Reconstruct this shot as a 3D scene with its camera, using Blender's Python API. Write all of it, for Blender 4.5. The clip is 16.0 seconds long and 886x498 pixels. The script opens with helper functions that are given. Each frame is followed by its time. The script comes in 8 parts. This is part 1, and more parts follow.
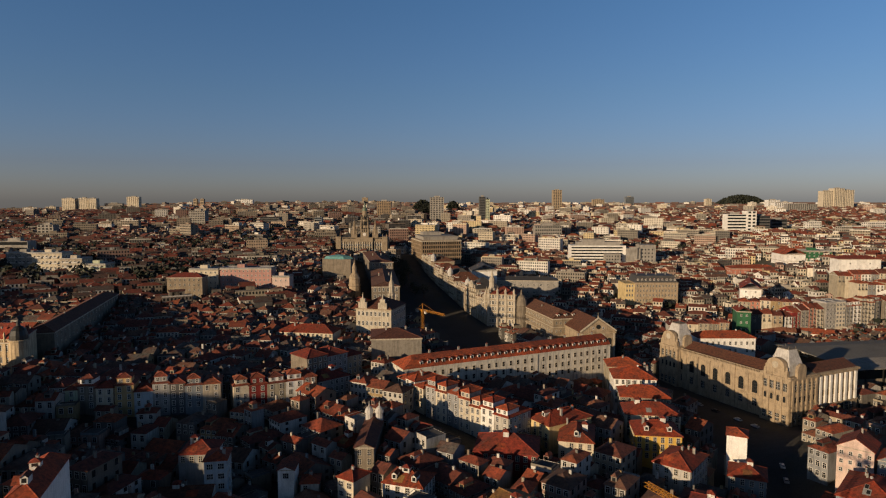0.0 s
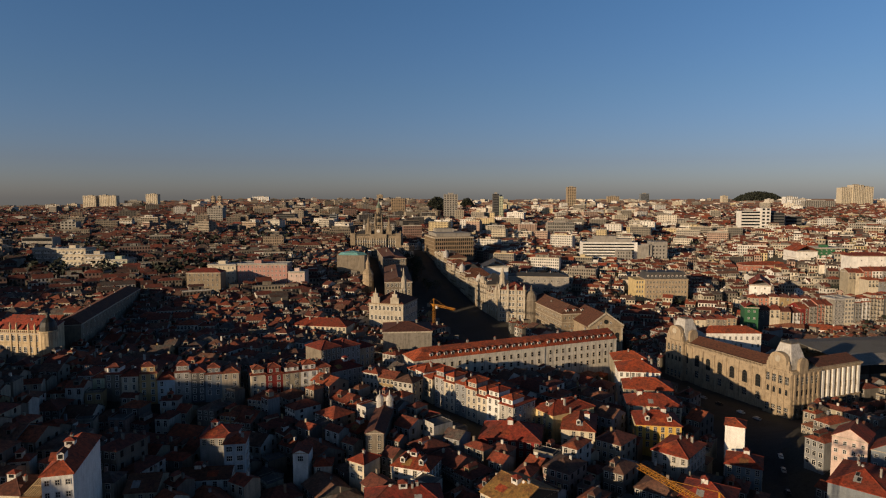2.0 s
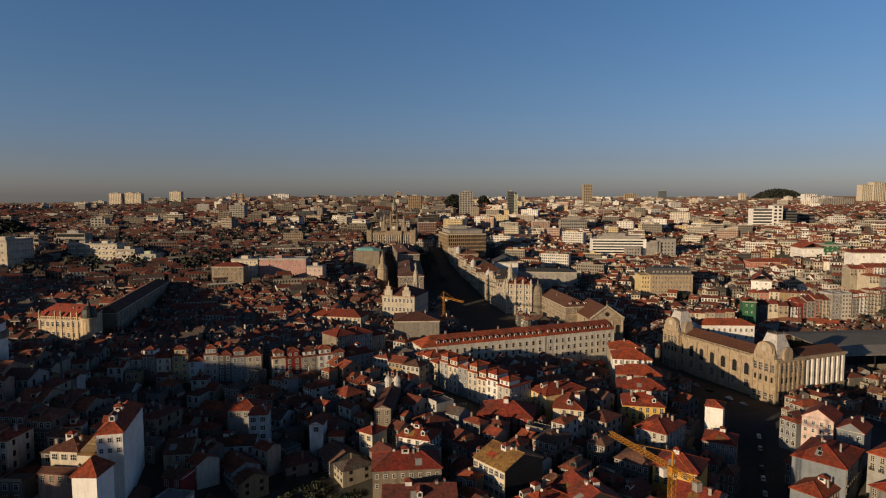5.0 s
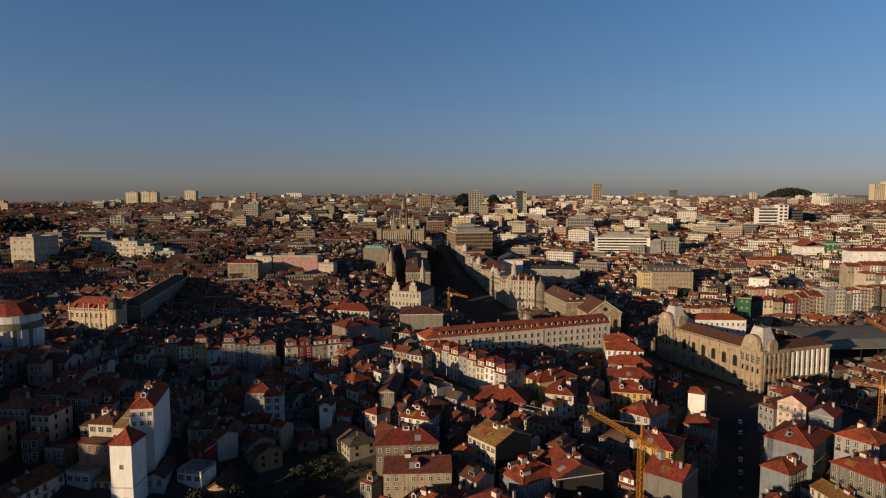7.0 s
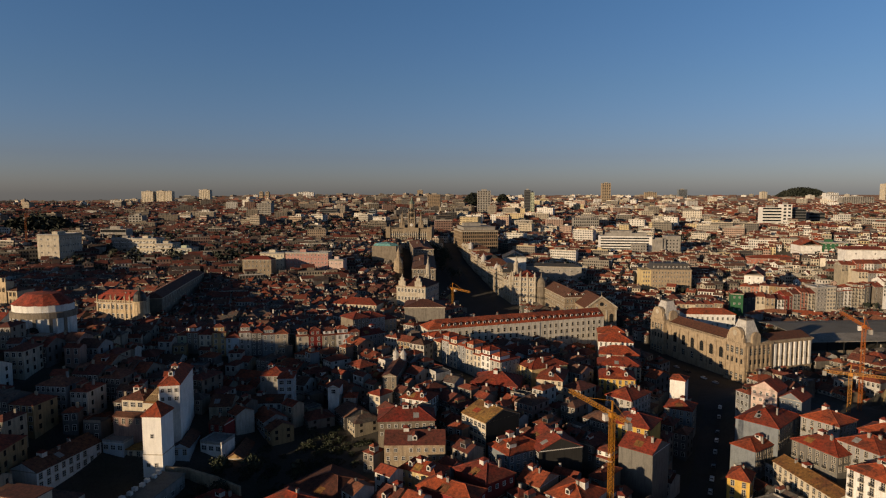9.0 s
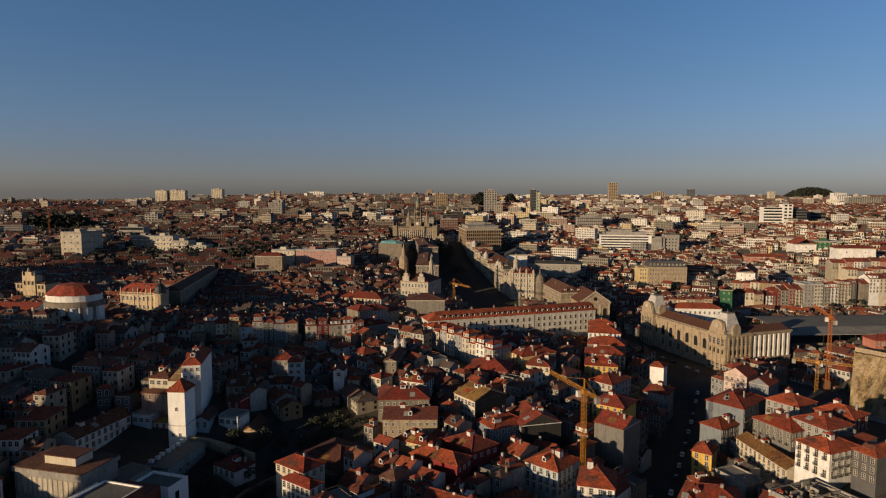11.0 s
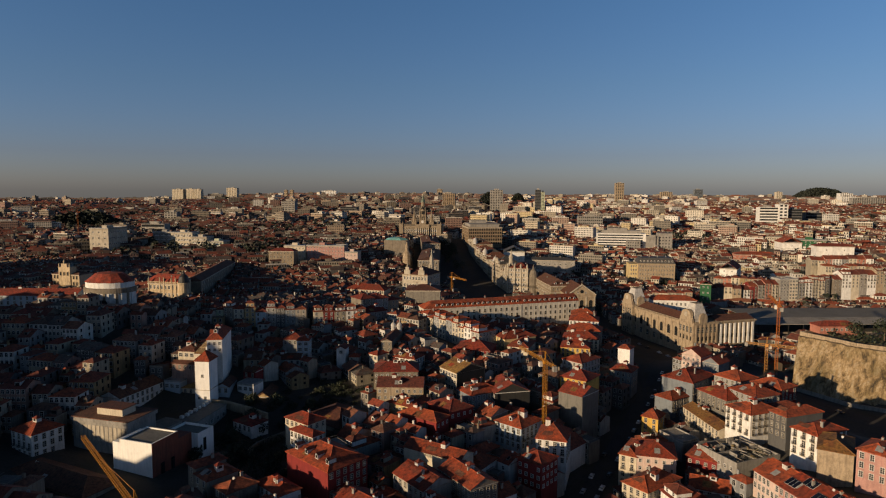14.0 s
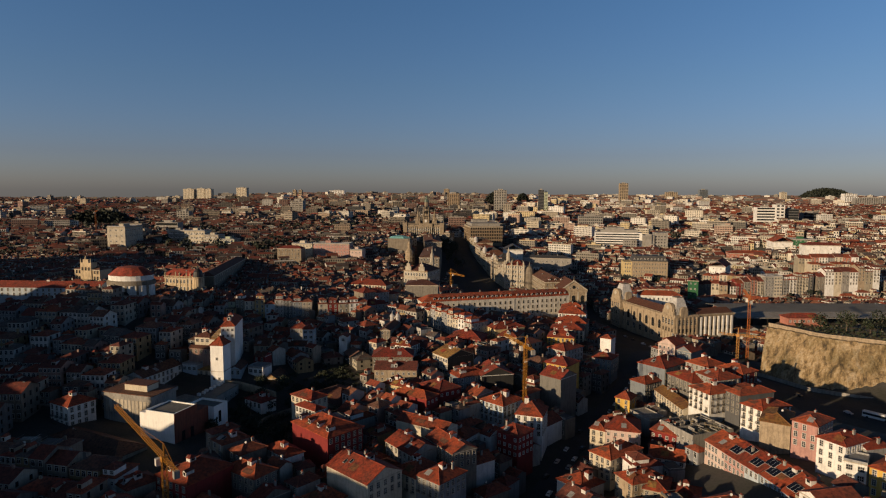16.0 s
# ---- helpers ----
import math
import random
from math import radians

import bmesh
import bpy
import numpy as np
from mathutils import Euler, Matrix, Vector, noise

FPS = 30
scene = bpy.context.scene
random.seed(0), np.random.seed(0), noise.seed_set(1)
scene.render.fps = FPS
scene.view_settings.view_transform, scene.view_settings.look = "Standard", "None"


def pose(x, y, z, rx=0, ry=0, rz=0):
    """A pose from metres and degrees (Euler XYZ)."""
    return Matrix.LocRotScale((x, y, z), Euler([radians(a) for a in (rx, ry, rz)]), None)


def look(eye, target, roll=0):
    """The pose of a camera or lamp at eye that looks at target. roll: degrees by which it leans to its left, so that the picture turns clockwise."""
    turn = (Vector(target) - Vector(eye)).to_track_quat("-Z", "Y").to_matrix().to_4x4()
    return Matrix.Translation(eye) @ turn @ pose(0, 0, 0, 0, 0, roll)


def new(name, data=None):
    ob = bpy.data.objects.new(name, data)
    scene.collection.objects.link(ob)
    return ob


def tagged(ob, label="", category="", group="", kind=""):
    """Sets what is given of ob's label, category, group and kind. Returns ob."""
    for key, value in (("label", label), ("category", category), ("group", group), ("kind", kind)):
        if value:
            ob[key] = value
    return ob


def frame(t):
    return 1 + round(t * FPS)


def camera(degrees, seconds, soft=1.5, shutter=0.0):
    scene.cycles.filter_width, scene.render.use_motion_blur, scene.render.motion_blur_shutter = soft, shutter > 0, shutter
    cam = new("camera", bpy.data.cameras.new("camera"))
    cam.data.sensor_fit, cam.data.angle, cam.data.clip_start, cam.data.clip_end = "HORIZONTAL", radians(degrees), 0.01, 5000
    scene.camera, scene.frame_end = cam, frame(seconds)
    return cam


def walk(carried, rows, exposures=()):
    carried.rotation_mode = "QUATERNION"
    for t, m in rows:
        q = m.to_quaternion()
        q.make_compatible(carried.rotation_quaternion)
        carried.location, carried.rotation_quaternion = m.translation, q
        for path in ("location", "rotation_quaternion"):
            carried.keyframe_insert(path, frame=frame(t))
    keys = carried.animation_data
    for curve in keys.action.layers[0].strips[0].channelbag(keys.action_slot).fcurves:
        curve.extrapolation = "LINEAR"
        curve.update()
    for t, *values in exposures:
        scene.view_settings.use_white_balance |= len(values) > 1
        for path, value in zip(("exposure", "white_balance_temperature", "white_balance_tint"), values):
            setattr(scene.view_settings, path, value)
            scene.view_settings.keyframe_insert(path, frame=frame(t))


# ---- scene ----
cam = camera(70.31, 16.0, soft=1.15)
# seconds, eye, then degrees of yaw (to the left of +y), pitch and roll
PATH = [
    (0, 0.00, 0.01, 105.00, 0.000, -4.400, -0.070),
    (1, 1.18, -4.26, 105.08, 0.736, -4.550, -0.095),
    (2, 2.91, -9.98, 105.25, 1.378, -4.673, -0.107),
    (3, 5.05, -16.92, 105.48, 1.967, -4.772, -0.114),
    (4, 7.51, -24.90, 105.75, 2.531, -4.852, -0.116),
    (5, 10.24, -33.78, 106.04, 3.087, -4.918, -0.115),
    (6, 13.25, -43.45, 106.33, 3.640, -4.973, -0.110),
    (7, 16.56, -53.84, 106.62, 4.188, -5.019, -0.101),
    (8, 20.20, -64.89, 106.89, 4.725, -5.058, -0.086),
    (9, 24.22, -76.56, 107.15, 5.241, -5.093, -0.063),
    (10, 28.65, -88.79, 107.39, 5.728, -5.125, -0.031),
    (11, 33.52, -101.55, 107.63, 6.178, -5.154, 0.010),
    (12, 38.83, -114.78, 107.86, 6.588, -5.180, 0.059),
    (13, 44.53, -128.41, 108.10, 6.965, -5.203, 0.112),
    (14, 50.54, -142.35, 108.35, 7.321, -5.222, 0.164),
    (15, 56.71, -156.45, 108.63, 7.683, -5.237, 0.208),
    (16, 62.83, -170.54, 108.95, 8.093, -5.244, 0.231),
]
walk(cam, [(t, pose(x, y, z, 90 + pitch, 0, yaw) @ pose(0, 0, 0, 0, 0, roll)) for t, x, y, z, yaw, pitch, roll in PATH])

# ---- light ----
SUN_AZ, SUN_EL = radians(45), radians(9.8)  # degrees to the left of straight behind the first view, and above the horizon
to_sun = Vector((-math.sin(SUN_AZ) * math.cos(SUN_EL), -math.cos(SUN_AZ) * math.cos(SUN_EL), math.sin(SUN_EL)))
world = bpy.data.worlds.new("sky")
scene.world = world
world.use_nodes = True
wn, wl = world.node_tree.nodes, world.node_tree.links
sky = wn.new("ShaderNodeTexSky")
sky.sky_type = "NISHITA"
sky.sun_disc = False
sky.sun_elevation = SUN_EL
sky.sun_rotation = math.atan2(to_sun.x, to_sun.y)
sky.altitude = 100
sky.air_density, sky.dust_density, sky.ozone_density = 1.0, 0.7, 3.2
# the hazy winter horizon greys the sky's foot
place, height, haze, tint = wn.new("ShaderNodeTexCoord"), wn.new("ShaderNodeSeparateXYZ"), wn.new("ShaderNodeValToRGB"), wn.new("ShaderNodeMix")
haze.color_ramp.elements[0].position, haze.color_ramp.elements[0].color = 0.0, (1.04, 1.02, 1.45, 1)
haze.color_ramp.elements[1].position, haze.color_ramp.elements[1].color = 0.16, (0.92, 0.95, 1.15, 1)
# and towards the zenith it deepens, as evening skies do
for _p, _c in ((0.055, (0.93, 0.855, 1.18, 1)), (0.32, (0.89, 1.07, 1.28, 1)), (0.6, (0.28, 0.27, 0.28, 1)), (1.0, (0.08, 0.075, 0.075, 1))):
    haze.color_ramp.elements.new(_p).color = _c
tint.data_type, tint.blend_type = "RGBA", "MULTIPLY"
tint.inputs[0].default_value = 1.0
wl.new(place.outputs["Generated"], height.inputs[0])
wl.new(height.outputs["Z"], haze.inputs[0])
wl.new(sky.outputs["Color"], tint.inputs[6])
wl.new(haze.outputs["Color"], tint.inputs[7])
# the sky brightens a little to both sides of the view's middle
square, gain, wide = wn.new("ShaderNodeMath"), wn.new("ShaderNodeMath"), wn.new("ShaderNodeVectorMath")
square.operation, gain.operation, wide.operation = "MULTIPLY", "MULTIPLY_ADD", "SCALE"
wl.new(height.outputs["X"], square.inputs[0])
wl.new(height.outputs["X"], square.inputs[1])
gain.inputs[1].default_value, gain.inputs[2].default_value = 0.5, 1.0
wl.new(square.outputs[0], gain.inputs[0])
wl.new(tint.outputs[2], wide.inputs[0])
wl.new(gain.outputs[0], wide.inputs["Scale"])
wl.new(wide.outputs[0], wn["Background"].inputs["Color"])
wn["Background"].inputs["Strength"].default_value = 0.070
sun = new("sun", bpy.data.lights.new("sun", "SUN"))
sun.data.energy, sun.data.angle, sun.data.color = 5.0, radians(0.6), (1.0, 0.74, 0.46)
sun.matrix_world = look((0, 0, 0), -to_sun)
scene.view_settings.exposure = 0.06


# ---- materials ----
def material(name, rough=0.85, metal=0.0):
    m = bpy.data.materials.new(name)
    m.use_nodes = True
    b = m.node_tree.nodes["Principled BSDF"]
    b.inputs["Roughness"].default_value, b.inputs["Metallic"].default_value = rough, metal
    return m, m.node_tree.nodes, m.node_tree.links, b


def ramp(nodes, stops, interpolation="LINEAR"):
    r = nodes.new("ShaderNodeValToRGB")
    e = r.color_ramp.elements
    r.color_ramp.interpolation = interpolation
    while len(e) < len(stops):
        e.new(1.0)
    for el, (p, c) in zip(e, stops):
        el.position, el.color = p, (*c, 1)
    return r


def noise_at(nodes, links, scale, detail=4.0, rough=0.6):
    """World-placed noise, so that its grain has one true size everywhere."""
    g, n = nodes.new("ShaderNodeNewGeometry"), nodes.new("ShaderNodeTexNoise")
    n.inputs["Scale"].default_value, n.inputs["Detail"].default_value, n.inputs["Roughness"].default_value = scale, detail, rough
    links.new(g.outputs["Position"], n.inputs["Vector"])
    return n


def mix(nodes, links, kind, factor, a, b):
    m = nodes.new("ShaderNodeMix")
    m.data_type, m.blend_type, m.clamp_factor = "RGBA", kind, True
    for socket, v in ((m.inputs[0], factor), (m.inputs[6], a), (m.inputs[7], b)):
        if isinstance(v, bpy.types.NodeSocket):
            links.new(v, socket)
        else:
            socket.default_value = v if isinstance(v, float) else (*v, 1)
    return m.outputs[2]


def random_colours(nodes, links, colours, island):
    """A colour for each object, or for each loose piece of a joined mesh, out of a few that the place has."""
    if island:
        out = nodes.new("ShaderNodeNewGeometry").outputs["Random Per Island"]
    else:
        out = nodes.new("ShaderNodeObjectInfo").outputs["Random"]
    r = ramp(nodes, [(i / len(colours), c) for i, c in enumerate(colours)], "CONSTANT")
    links.new(out, r.inputs[0])
    return r.outputs[0]


def surface(name, colours, rough=0.9, patch=0.35, grain=0.25, patch_size=0.25, grain_size=2.5, bump=0.3, island=False, dirt=(0.25, 0.22, 0.18), metal=0.0, streak=0.3):
    m, n, l, b = material(name, rough, metal)
    col = random_colours(n, l, colours, island) if len(colours) > 1 else colours[0]
    big, small = noise_at(n, l, patch_size, 5), noise_at(n, l, grain_size, 6, 0.7)
    k = n.new("ShaderNodeMapRange")
    l.new(big.outputs["Fac"], k.inputs[0])
    k.inputs[1].default_value, k.inputs[2].default_value, k.inputs[3].default_value, k.inputs[4].default_value = 0.45, 0.75, 0.0, patch
    c1 = mix(n, l, "MULTIPLY", k.outputs[0], col, dirt)
    g = ramp(n, [(0.25, (1 - grain,) * 3), (0.75, (1 + grain * 0.4,) * 3)])
    l.new(small.outputs["Fac"], g.inputs[0])
    c2 = mix(n, l, "MULTIPLY", 1.0, c1, g.outputs[0])
    if streak:
        # rain streaks that run down the face
        pos, mp, st = n.new("ShaderNodeNewGeometry"), n.new("ShaderNodeMapping"), n.new("ShaderNodeTexNoise")
        mp.inputs["Scale"].default_value = (1.1, 1.1, 0.14)
        st.inputs["Scale"].default_value, st.inputs["Detail"].default_value, st.inputs["Roughness"].default_value = 1.0, 4, 0.65
        l.new(pos.outputs["Position"], mp.inputs[0])
        l.new(mp.outputs[0], st.inputs["Vector"])
        sr = ramp(n, [(0.36, (1 - streak, 1 - streak, 1 - streak * 0.96)), (0.52, (1.0, 1.0, 1.0)), (0.72, (1.06, 1.05, 1.04))])
        l.new(st.outputs["Fac"], sr.inputs[0])
        c2 = mix(n, l, "MULTIPLY", 1.0, c2, sr.outputs[0])
    l.new(c2, b.inputs["Base Color"])
    bp = n.new("ShaderNodeBump")
    bp.inputs["Strength"].default_value, bp.inputs["Distance"].default_value = bump, 0.05
    l.new(small.outputs["Fac"], bp.inputs["Height"])
    l.new(bp.outputs[0], b.inputs["Normal"])
    return m


def tiled_roof(name, colours, island=False):
    """Clay tiles: courses that follow the height, blotches of lichen and soot."""
    m, n, l, b = material(name, 0.9)
    col = random_colours(n, l, colours, island)
    big, mid, small = noise_at(n, l, 0.18, 4), noise_at(n, l, 0.9, 6, 0.7), noise_at(n, l, 5.0, 3)
    k = n.new("ShaderNodeMapRange")
    l.new(big.outputs["Fac"], k.inputs[0])
    k.inputs[1].default_value, k.inputs[2].default_value, k.inputs[4].default_value = 0.42, 0.70, 0.8
    c1 = mix(n, l, "MIX", k.outputs[0], col, (0.11, 0.036, 0.022))
    r = ramp(n, [(0.32, (0.26, 0.26, 0.28)), (0.48, (0.80, 0.80, 0.80)), (0.70, (1.45, 1.34, 1.2))])
    l.new(mid.outputs["Fac"], r.inputs[0])
    c2 = mix(n, l, "MULTIPLY", 1.0, c1, r.outputs[0])
    r2 = ramp(n, [(0.3, (0.75, 0.75, 0.75)), (0.7, (1.12, 1.12, 1.12))])
    l.new(small.outputs["Fac"], r2.inputs[0])
    c3 = mix(n, l, "MULTIPLY", 1.0, c2, r2.outputs[0])
    l.new(c3, b.inputs["Base Color"])
    g, sep, wave = n.new("ShaderNodeNewGeometry"), n.new("ShaderNodeSeparateXYZ"), n.new("ShaderNodeMath")
    l.new(g.outputs["Position"], sep.inputs[0])
    wave.operation = "MULTIPLY"
    wave.inputs[1].default_value = 34.0
    l.new(sep.outputs["Z"], wave.inputs[0])
    s = n.new("ShaderNodeMath")
    s.operation = "SINE"
    l.new(wave.outputs[0], s.inputs[0])
    add = n.new("ShaderNodeMath")
    add.operation = "MULTIPLY_ADD"
    add.inputs[1].default_value = 0.25
    l.new(s.outputs[0], add.inputs[0])
    l.new(mid.outputs["Fac"], add.inputs[2])
    bp = n.new("ShaderNodeBump")
    bp.inputs["Strength"].default_value, bp.inputs["Distance"].default_value = 0.5, 0.08
    l.new(add.outputs[0], bp.inputs["Height"])
    l.new(bp.outputs[0], b.inputs["Normal"])
    return m


WALLS = [(0.323, 0.281, 0.218), (0.407, 0.386, 0.344), (0.183, 0.165, 0.14), (0.351, 0.309, 0.231), (0.281, 0.203, 0.105), (0.436, 0.421, 0.393), (0.155, 0.148, 0.133), (0.295, 0.19, 0.155), (0.231, 0.239, 0.246), (0.365, 0.323, 0.26), (0.211, 0.183, 0.148), (0.253, 0.218, 0.176)]
ROOFS = [(0.34, 0.076, 0.031), (0.23, 0.052, 0.027), (0.31, 0.082, 0.036), (0.17, 0.042, 0.027), (0.27, 0.066, 0.034), (0.14, 0.036, 0.026), (0.30, 0.062, 0.030), (0.17, 0.052, 0.036), (0.22, 0.044, 0.026)]
M = {}
M["plaster"] = surface("plaster", WALLS)
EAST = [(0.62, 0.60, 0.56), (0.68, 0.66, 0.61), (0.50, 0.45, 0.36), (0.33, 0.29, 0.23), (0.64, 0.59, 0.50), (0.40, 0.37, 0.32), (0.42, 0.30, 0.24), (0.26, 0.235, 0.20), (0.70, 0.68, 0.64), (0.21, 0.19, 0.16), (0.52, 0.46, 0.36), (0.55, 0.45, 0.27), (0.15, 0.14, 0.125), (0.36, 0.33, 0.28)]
# darker walls for the western far town: its shade is put into colour
WEST_SHADED = [(0.20, 0.17, 0.135), (0.30, 0.26, 0.20), (0.14, 0.125, 0.105), (0.42, 0.39, 0.34), (0.22, 0.185, 0.14), (0.32, 0.245, 0.18), (0.11, 0.10, 0.09), (0.17, 0.15, 0.125), (0.26, 0.225, 0.18), (0.55, 0.52, 0.46), (0.19, 0.16, 0.13), (0.12, 0.11, 0.10), (0.24, 0.15, 0.12), (0.62, 0.59, 0.53), (0.15, 0.135, 0.12)]
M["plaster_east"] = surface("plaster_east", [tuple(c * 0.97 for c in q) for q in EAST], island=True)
M["plaster_old"] = surface("plaster_old", WALLS + [(0.13, 0.12, 0.105), (0.56, 0.54, 0.50), (0.15, 0.125, 0.10), (0.11, 0.105, 0.10), (0.19, 0.15, 0.11)], island=True)
M["plaster_west_shaded"] = surface("plaster_west_shaded", WEST_SHADED, island=True)
M["tile"] = tiled_roof("clay_tile", ROOFS)
M["tile_far"] = tiled_roof("clay_tile_far", ROOFS + [(0.18, 0.094, 0.065), (0.12, 0.108, 0.10), (0.24, 0.095, 0.055), (0.12, 0.066, 0.048), (0.10, 0.095, 0.09)], island=True)
# western copy of the far tiles, darkened to hold shade in its colour
M["tile_west"] = tiled_roof("clay_tile_west_shaded", [(0.20, 0.046, 0.026), (0.14, 0.036, 0.024), (0.10, 0.040, 0.030), (0.24, 0.050, 0.026), (0.09, 0.075, 0.066), (0.16, 0.058, 0.040), (0.12, 0.034, 0.024), (0.08, 0.052, 0.042), (0.18, 0.040, 0.024)], island=True)
for key, rgb in (("white", (0.73, 0.72, 0.69)), ("cream", (0.560, 0.496, 0.384)), ("grey", (0.288, 0.288, 0.288)), ("yellow", (0.576, 0.368, 0.080)), ("red", (0.20, 0.018, 0.015)), ("pink", (0.42, 0.235, 0.205)),
                 ("blue", (0.240, 0.336, 0.440)), ("ochre", (0.440, 0.304, 0.144)), ("pale_blue", (0.416, 0.480, 0.528)), ("pale_pink", (0.576, 0.440, 0.384)), ("dark_grey", (0.096, 0.096, 0.096)), ("green", (0.024, 0.112, 0.048)), ("slate_blue", (0.176, 0.200, 0.224))):
    M[key] = surface(key + "_paint", [rgb], streak=0.16)
for key, rgb in (("orange_tile", (0.36, 0.062, 0.020)), ("red_tile", (0.27, 0.038, 0.019)), ("brown_tile", (0.15, 0.060, 0.034)), ("ochre_tile", (0.30, 0.15, 0.040))):
    M[key] = tiled_roof(key, [rgb, tuple(c * 0.8 for c in rgb), (rgb[0] * 0.75, rgb[1] * 0.62, rgb[2] * 0.7), (rgb[0] * 1.08, rgb[1] * 1.25, rgb[2] * 1.3)])
M["terrace_far"] = surface("terrace_far", [(0.12, 0.115, 0.11), (0.22, 0.21, 0.195), (0.08, 0.078, 0.075), (0.30, 0.29, 0.27)], island=True)
M["tile_skyline"] = surface("tile_skyline", [(0.22, 0.12, 0.085), (0.17, 0.105, 0.08), (0.26, 0.11, 0.07), (0.15, 0.13, 0.12), (0.24, 0.16, 0.12)], island=True)
M["hall_granite"] = surface("hall_granite", [(0.27, 0.216, 0.152)], patch=0.5, grain=0.35, patch_size=0.3, bump=0.5)
M["brown_stone"] = surface("brown_stone", [(0.27, 0.20, 0.13)], patch=0.4, patch_size=0.2)
M["scrub"] = surface("dry_scrub", [(0.17, 0.125, 0.06)], patch=0.7, patch_size=0.15, dirt=(0.35, 0.4, 0.2))
M["shed_roof"] = surface("shed_roof", [(0.17, 0.165, 0.15)], rough=0.85, patch_size=0.1)
M["dark_slate"] = surface("dark_slate", [(0.07, 0.068, 0.066)], rough=0.6)
M["black_wall"] = surface("black_wall", [(0.022, 0.022, 0.021)], rough=0.95)
M["moss"] = surface("mossy_concrete", [(0.24, 0.225, 0.17)], patch=0.7, patch_size=0.35, dirt=(0.35, 0.36, 0.22))
M["brick"] = surface("brick_red", [(0.42, 0.17, 0.12)])
M["pale_green"] = surface("pale_green_paint", [(0.46, 0.50, 0.36)])
M["yellow_cream"] = surface("yellow_cream_paint", [(0.60, 0.47, 0.24)])
M["granite"] = surface("granite", [(0.37, 0.292, 0.20)], patch=0.5, grain=0.35, patch_size=0.4, bump=0.5)
M["pale_granite"] = surface("pale_granite", [(0.459, 0.410, 0.328)], patch=0.5, grain=0.3, patch_size=0.3, bump=0.5)
M["dark_granite"] = surface("dark_granite", [(0.213, 0.180, 0.139)], patch=0.5, grain=0.35, patch_size=0.3, bump=0.5)
M["concrete"] = surface("concrete", [(0.295, 0.279, 0.254)], patch=0.5, patch_size=0.15)
M["asphalt"] = surface("asphalt", [(0.050, 0.050, 0.052)], patch=0.4, patch_size=0.08, bump=0.2)
M["paving"] = surface("paving", [(0.16, 0.15, 0.135)], patch=0.5, patch_size=0.1)
M["ground"] = surface("ground", [(0.060, 0.055, 0.048)], patch=0.6, patch_size=0.05, dirt=(0.35, 0.5, 0.25))
def streaked_rock():
    m, n, l, b = material("rock_face", 0.95)
    g, mp = n.new("ShaderNodeNewGeometry"), n.new("ShaderNodeMapping")
    mp.inputs["Scale"].default_value = (0.34, 0.34, 0.022)
    st = n.new("ShaderNodeTexNoise")
    st.inputs["Scale"].default_value, st.inputs["Detail"].default_value, st.inputs["Roughness"].default_value = 1.0, 8, 0.7
    l.new(g.outputs["Position"], mp.inputs[0])
    l.new(mp.outputs[0], st.inputs["Vector"])
    big, fine = noise_at(n, l, 0.07, 6), noise_at(n, l, 0.9, 8, 0.75)
    r = ramp(n, [(0.34, (0.06, 0.048, 0.032)), (0.43, (0.18, 0.135, 0.078)), (0.50, (0.30, 0.225, 0.125)), (0.60, (0.40, 0.335, 0.235)), (0.68, (0.20, 0.155, 0.09))])
    l.new(st.outputs["Fac"], r.inputs[0])
    k = ramp(n, [(0.40, (0.62, 0.60, 0.50)), (0.56, (1.05, 1.0, 0.95))])
    l.new(big.outputs["Fac"], k.inputs[0])
    f = ramp(n, [(0.36, (0.70, 0.68, 0.64)), (0.60, (1.08, 1.08, 1.08))])
    l.new(fine.outputs["Fac"], f.inputs[0])
    l.new(mix(n, l, "MULTIPLY", 1.0, mix(n, l, "MULTIPLY", 1.0, r.outputs[0], k.outputs[0]), f.outputs[0]), b.inputs["Base Color"])
    bp = n.new("ShaderNodeBump")
    bp.inputs["Strength"].default_value, bp.inputs["Distance"].default_value = 1.0, 0.7
    l.new(fine.outputs["Fac"], bp.inputs["Height"])
    l.new(bp.outputs[0], b.inputs["Normal"])
    return m


M["rock"] = streaked_rock()
M["lead"] = surface("lead_roof", [(0.30, 0.30, 0.30)], rough=0.6, patch_size=0.3)
M["white_sheet"] = surface("white_sheet", [(0.508, 0.492, 0.467)], rough=0.5, patch=0.5, patch_size=0.5)
M["copper"] = surface("green_copper", [(0.11, 0.15, 0.11)], rough=0.6)
M["iron"] = surface("dark_iron", [(0.035, 0.035, 0.035)], rough=0.5, metal=0.3)
M["crane_yellow"] = surface("crane_yellow", [(0.42, 0.18, 0.015)], rough=0.5, patch=0.3)
M["crane_orange"] = surface("crane_orange", [(0.42, 0.12, 0.015)], rough=0.5, patch=0.3)
M["terrace_plaster"] = surface("terrace_plaster", [(0.60, 0.565, 0.49)], streak=0.4)
M["sandstone"] = surface("sandstone", [(0.52, 0.41, 0.265)], patch=0.45, streak=0.4)
M["whitewash"] = surface("whitewash", [(0.79, 0.78, 0.75)], patch=0.15, grain=0.12, streak=0.1)
M["bare_wood"] = surface("bare_wood", [(0.42, 0.30, 0.17)], grain=0.4)
M["trim"] = surface("white_trim", [(0.590, 0.574, 0.541)], patch=0.2)
M["tarp"] = surface("grey_tarp", [(0.22, 0.20, 0.17)], patch=0.5, patch_size=0.5)
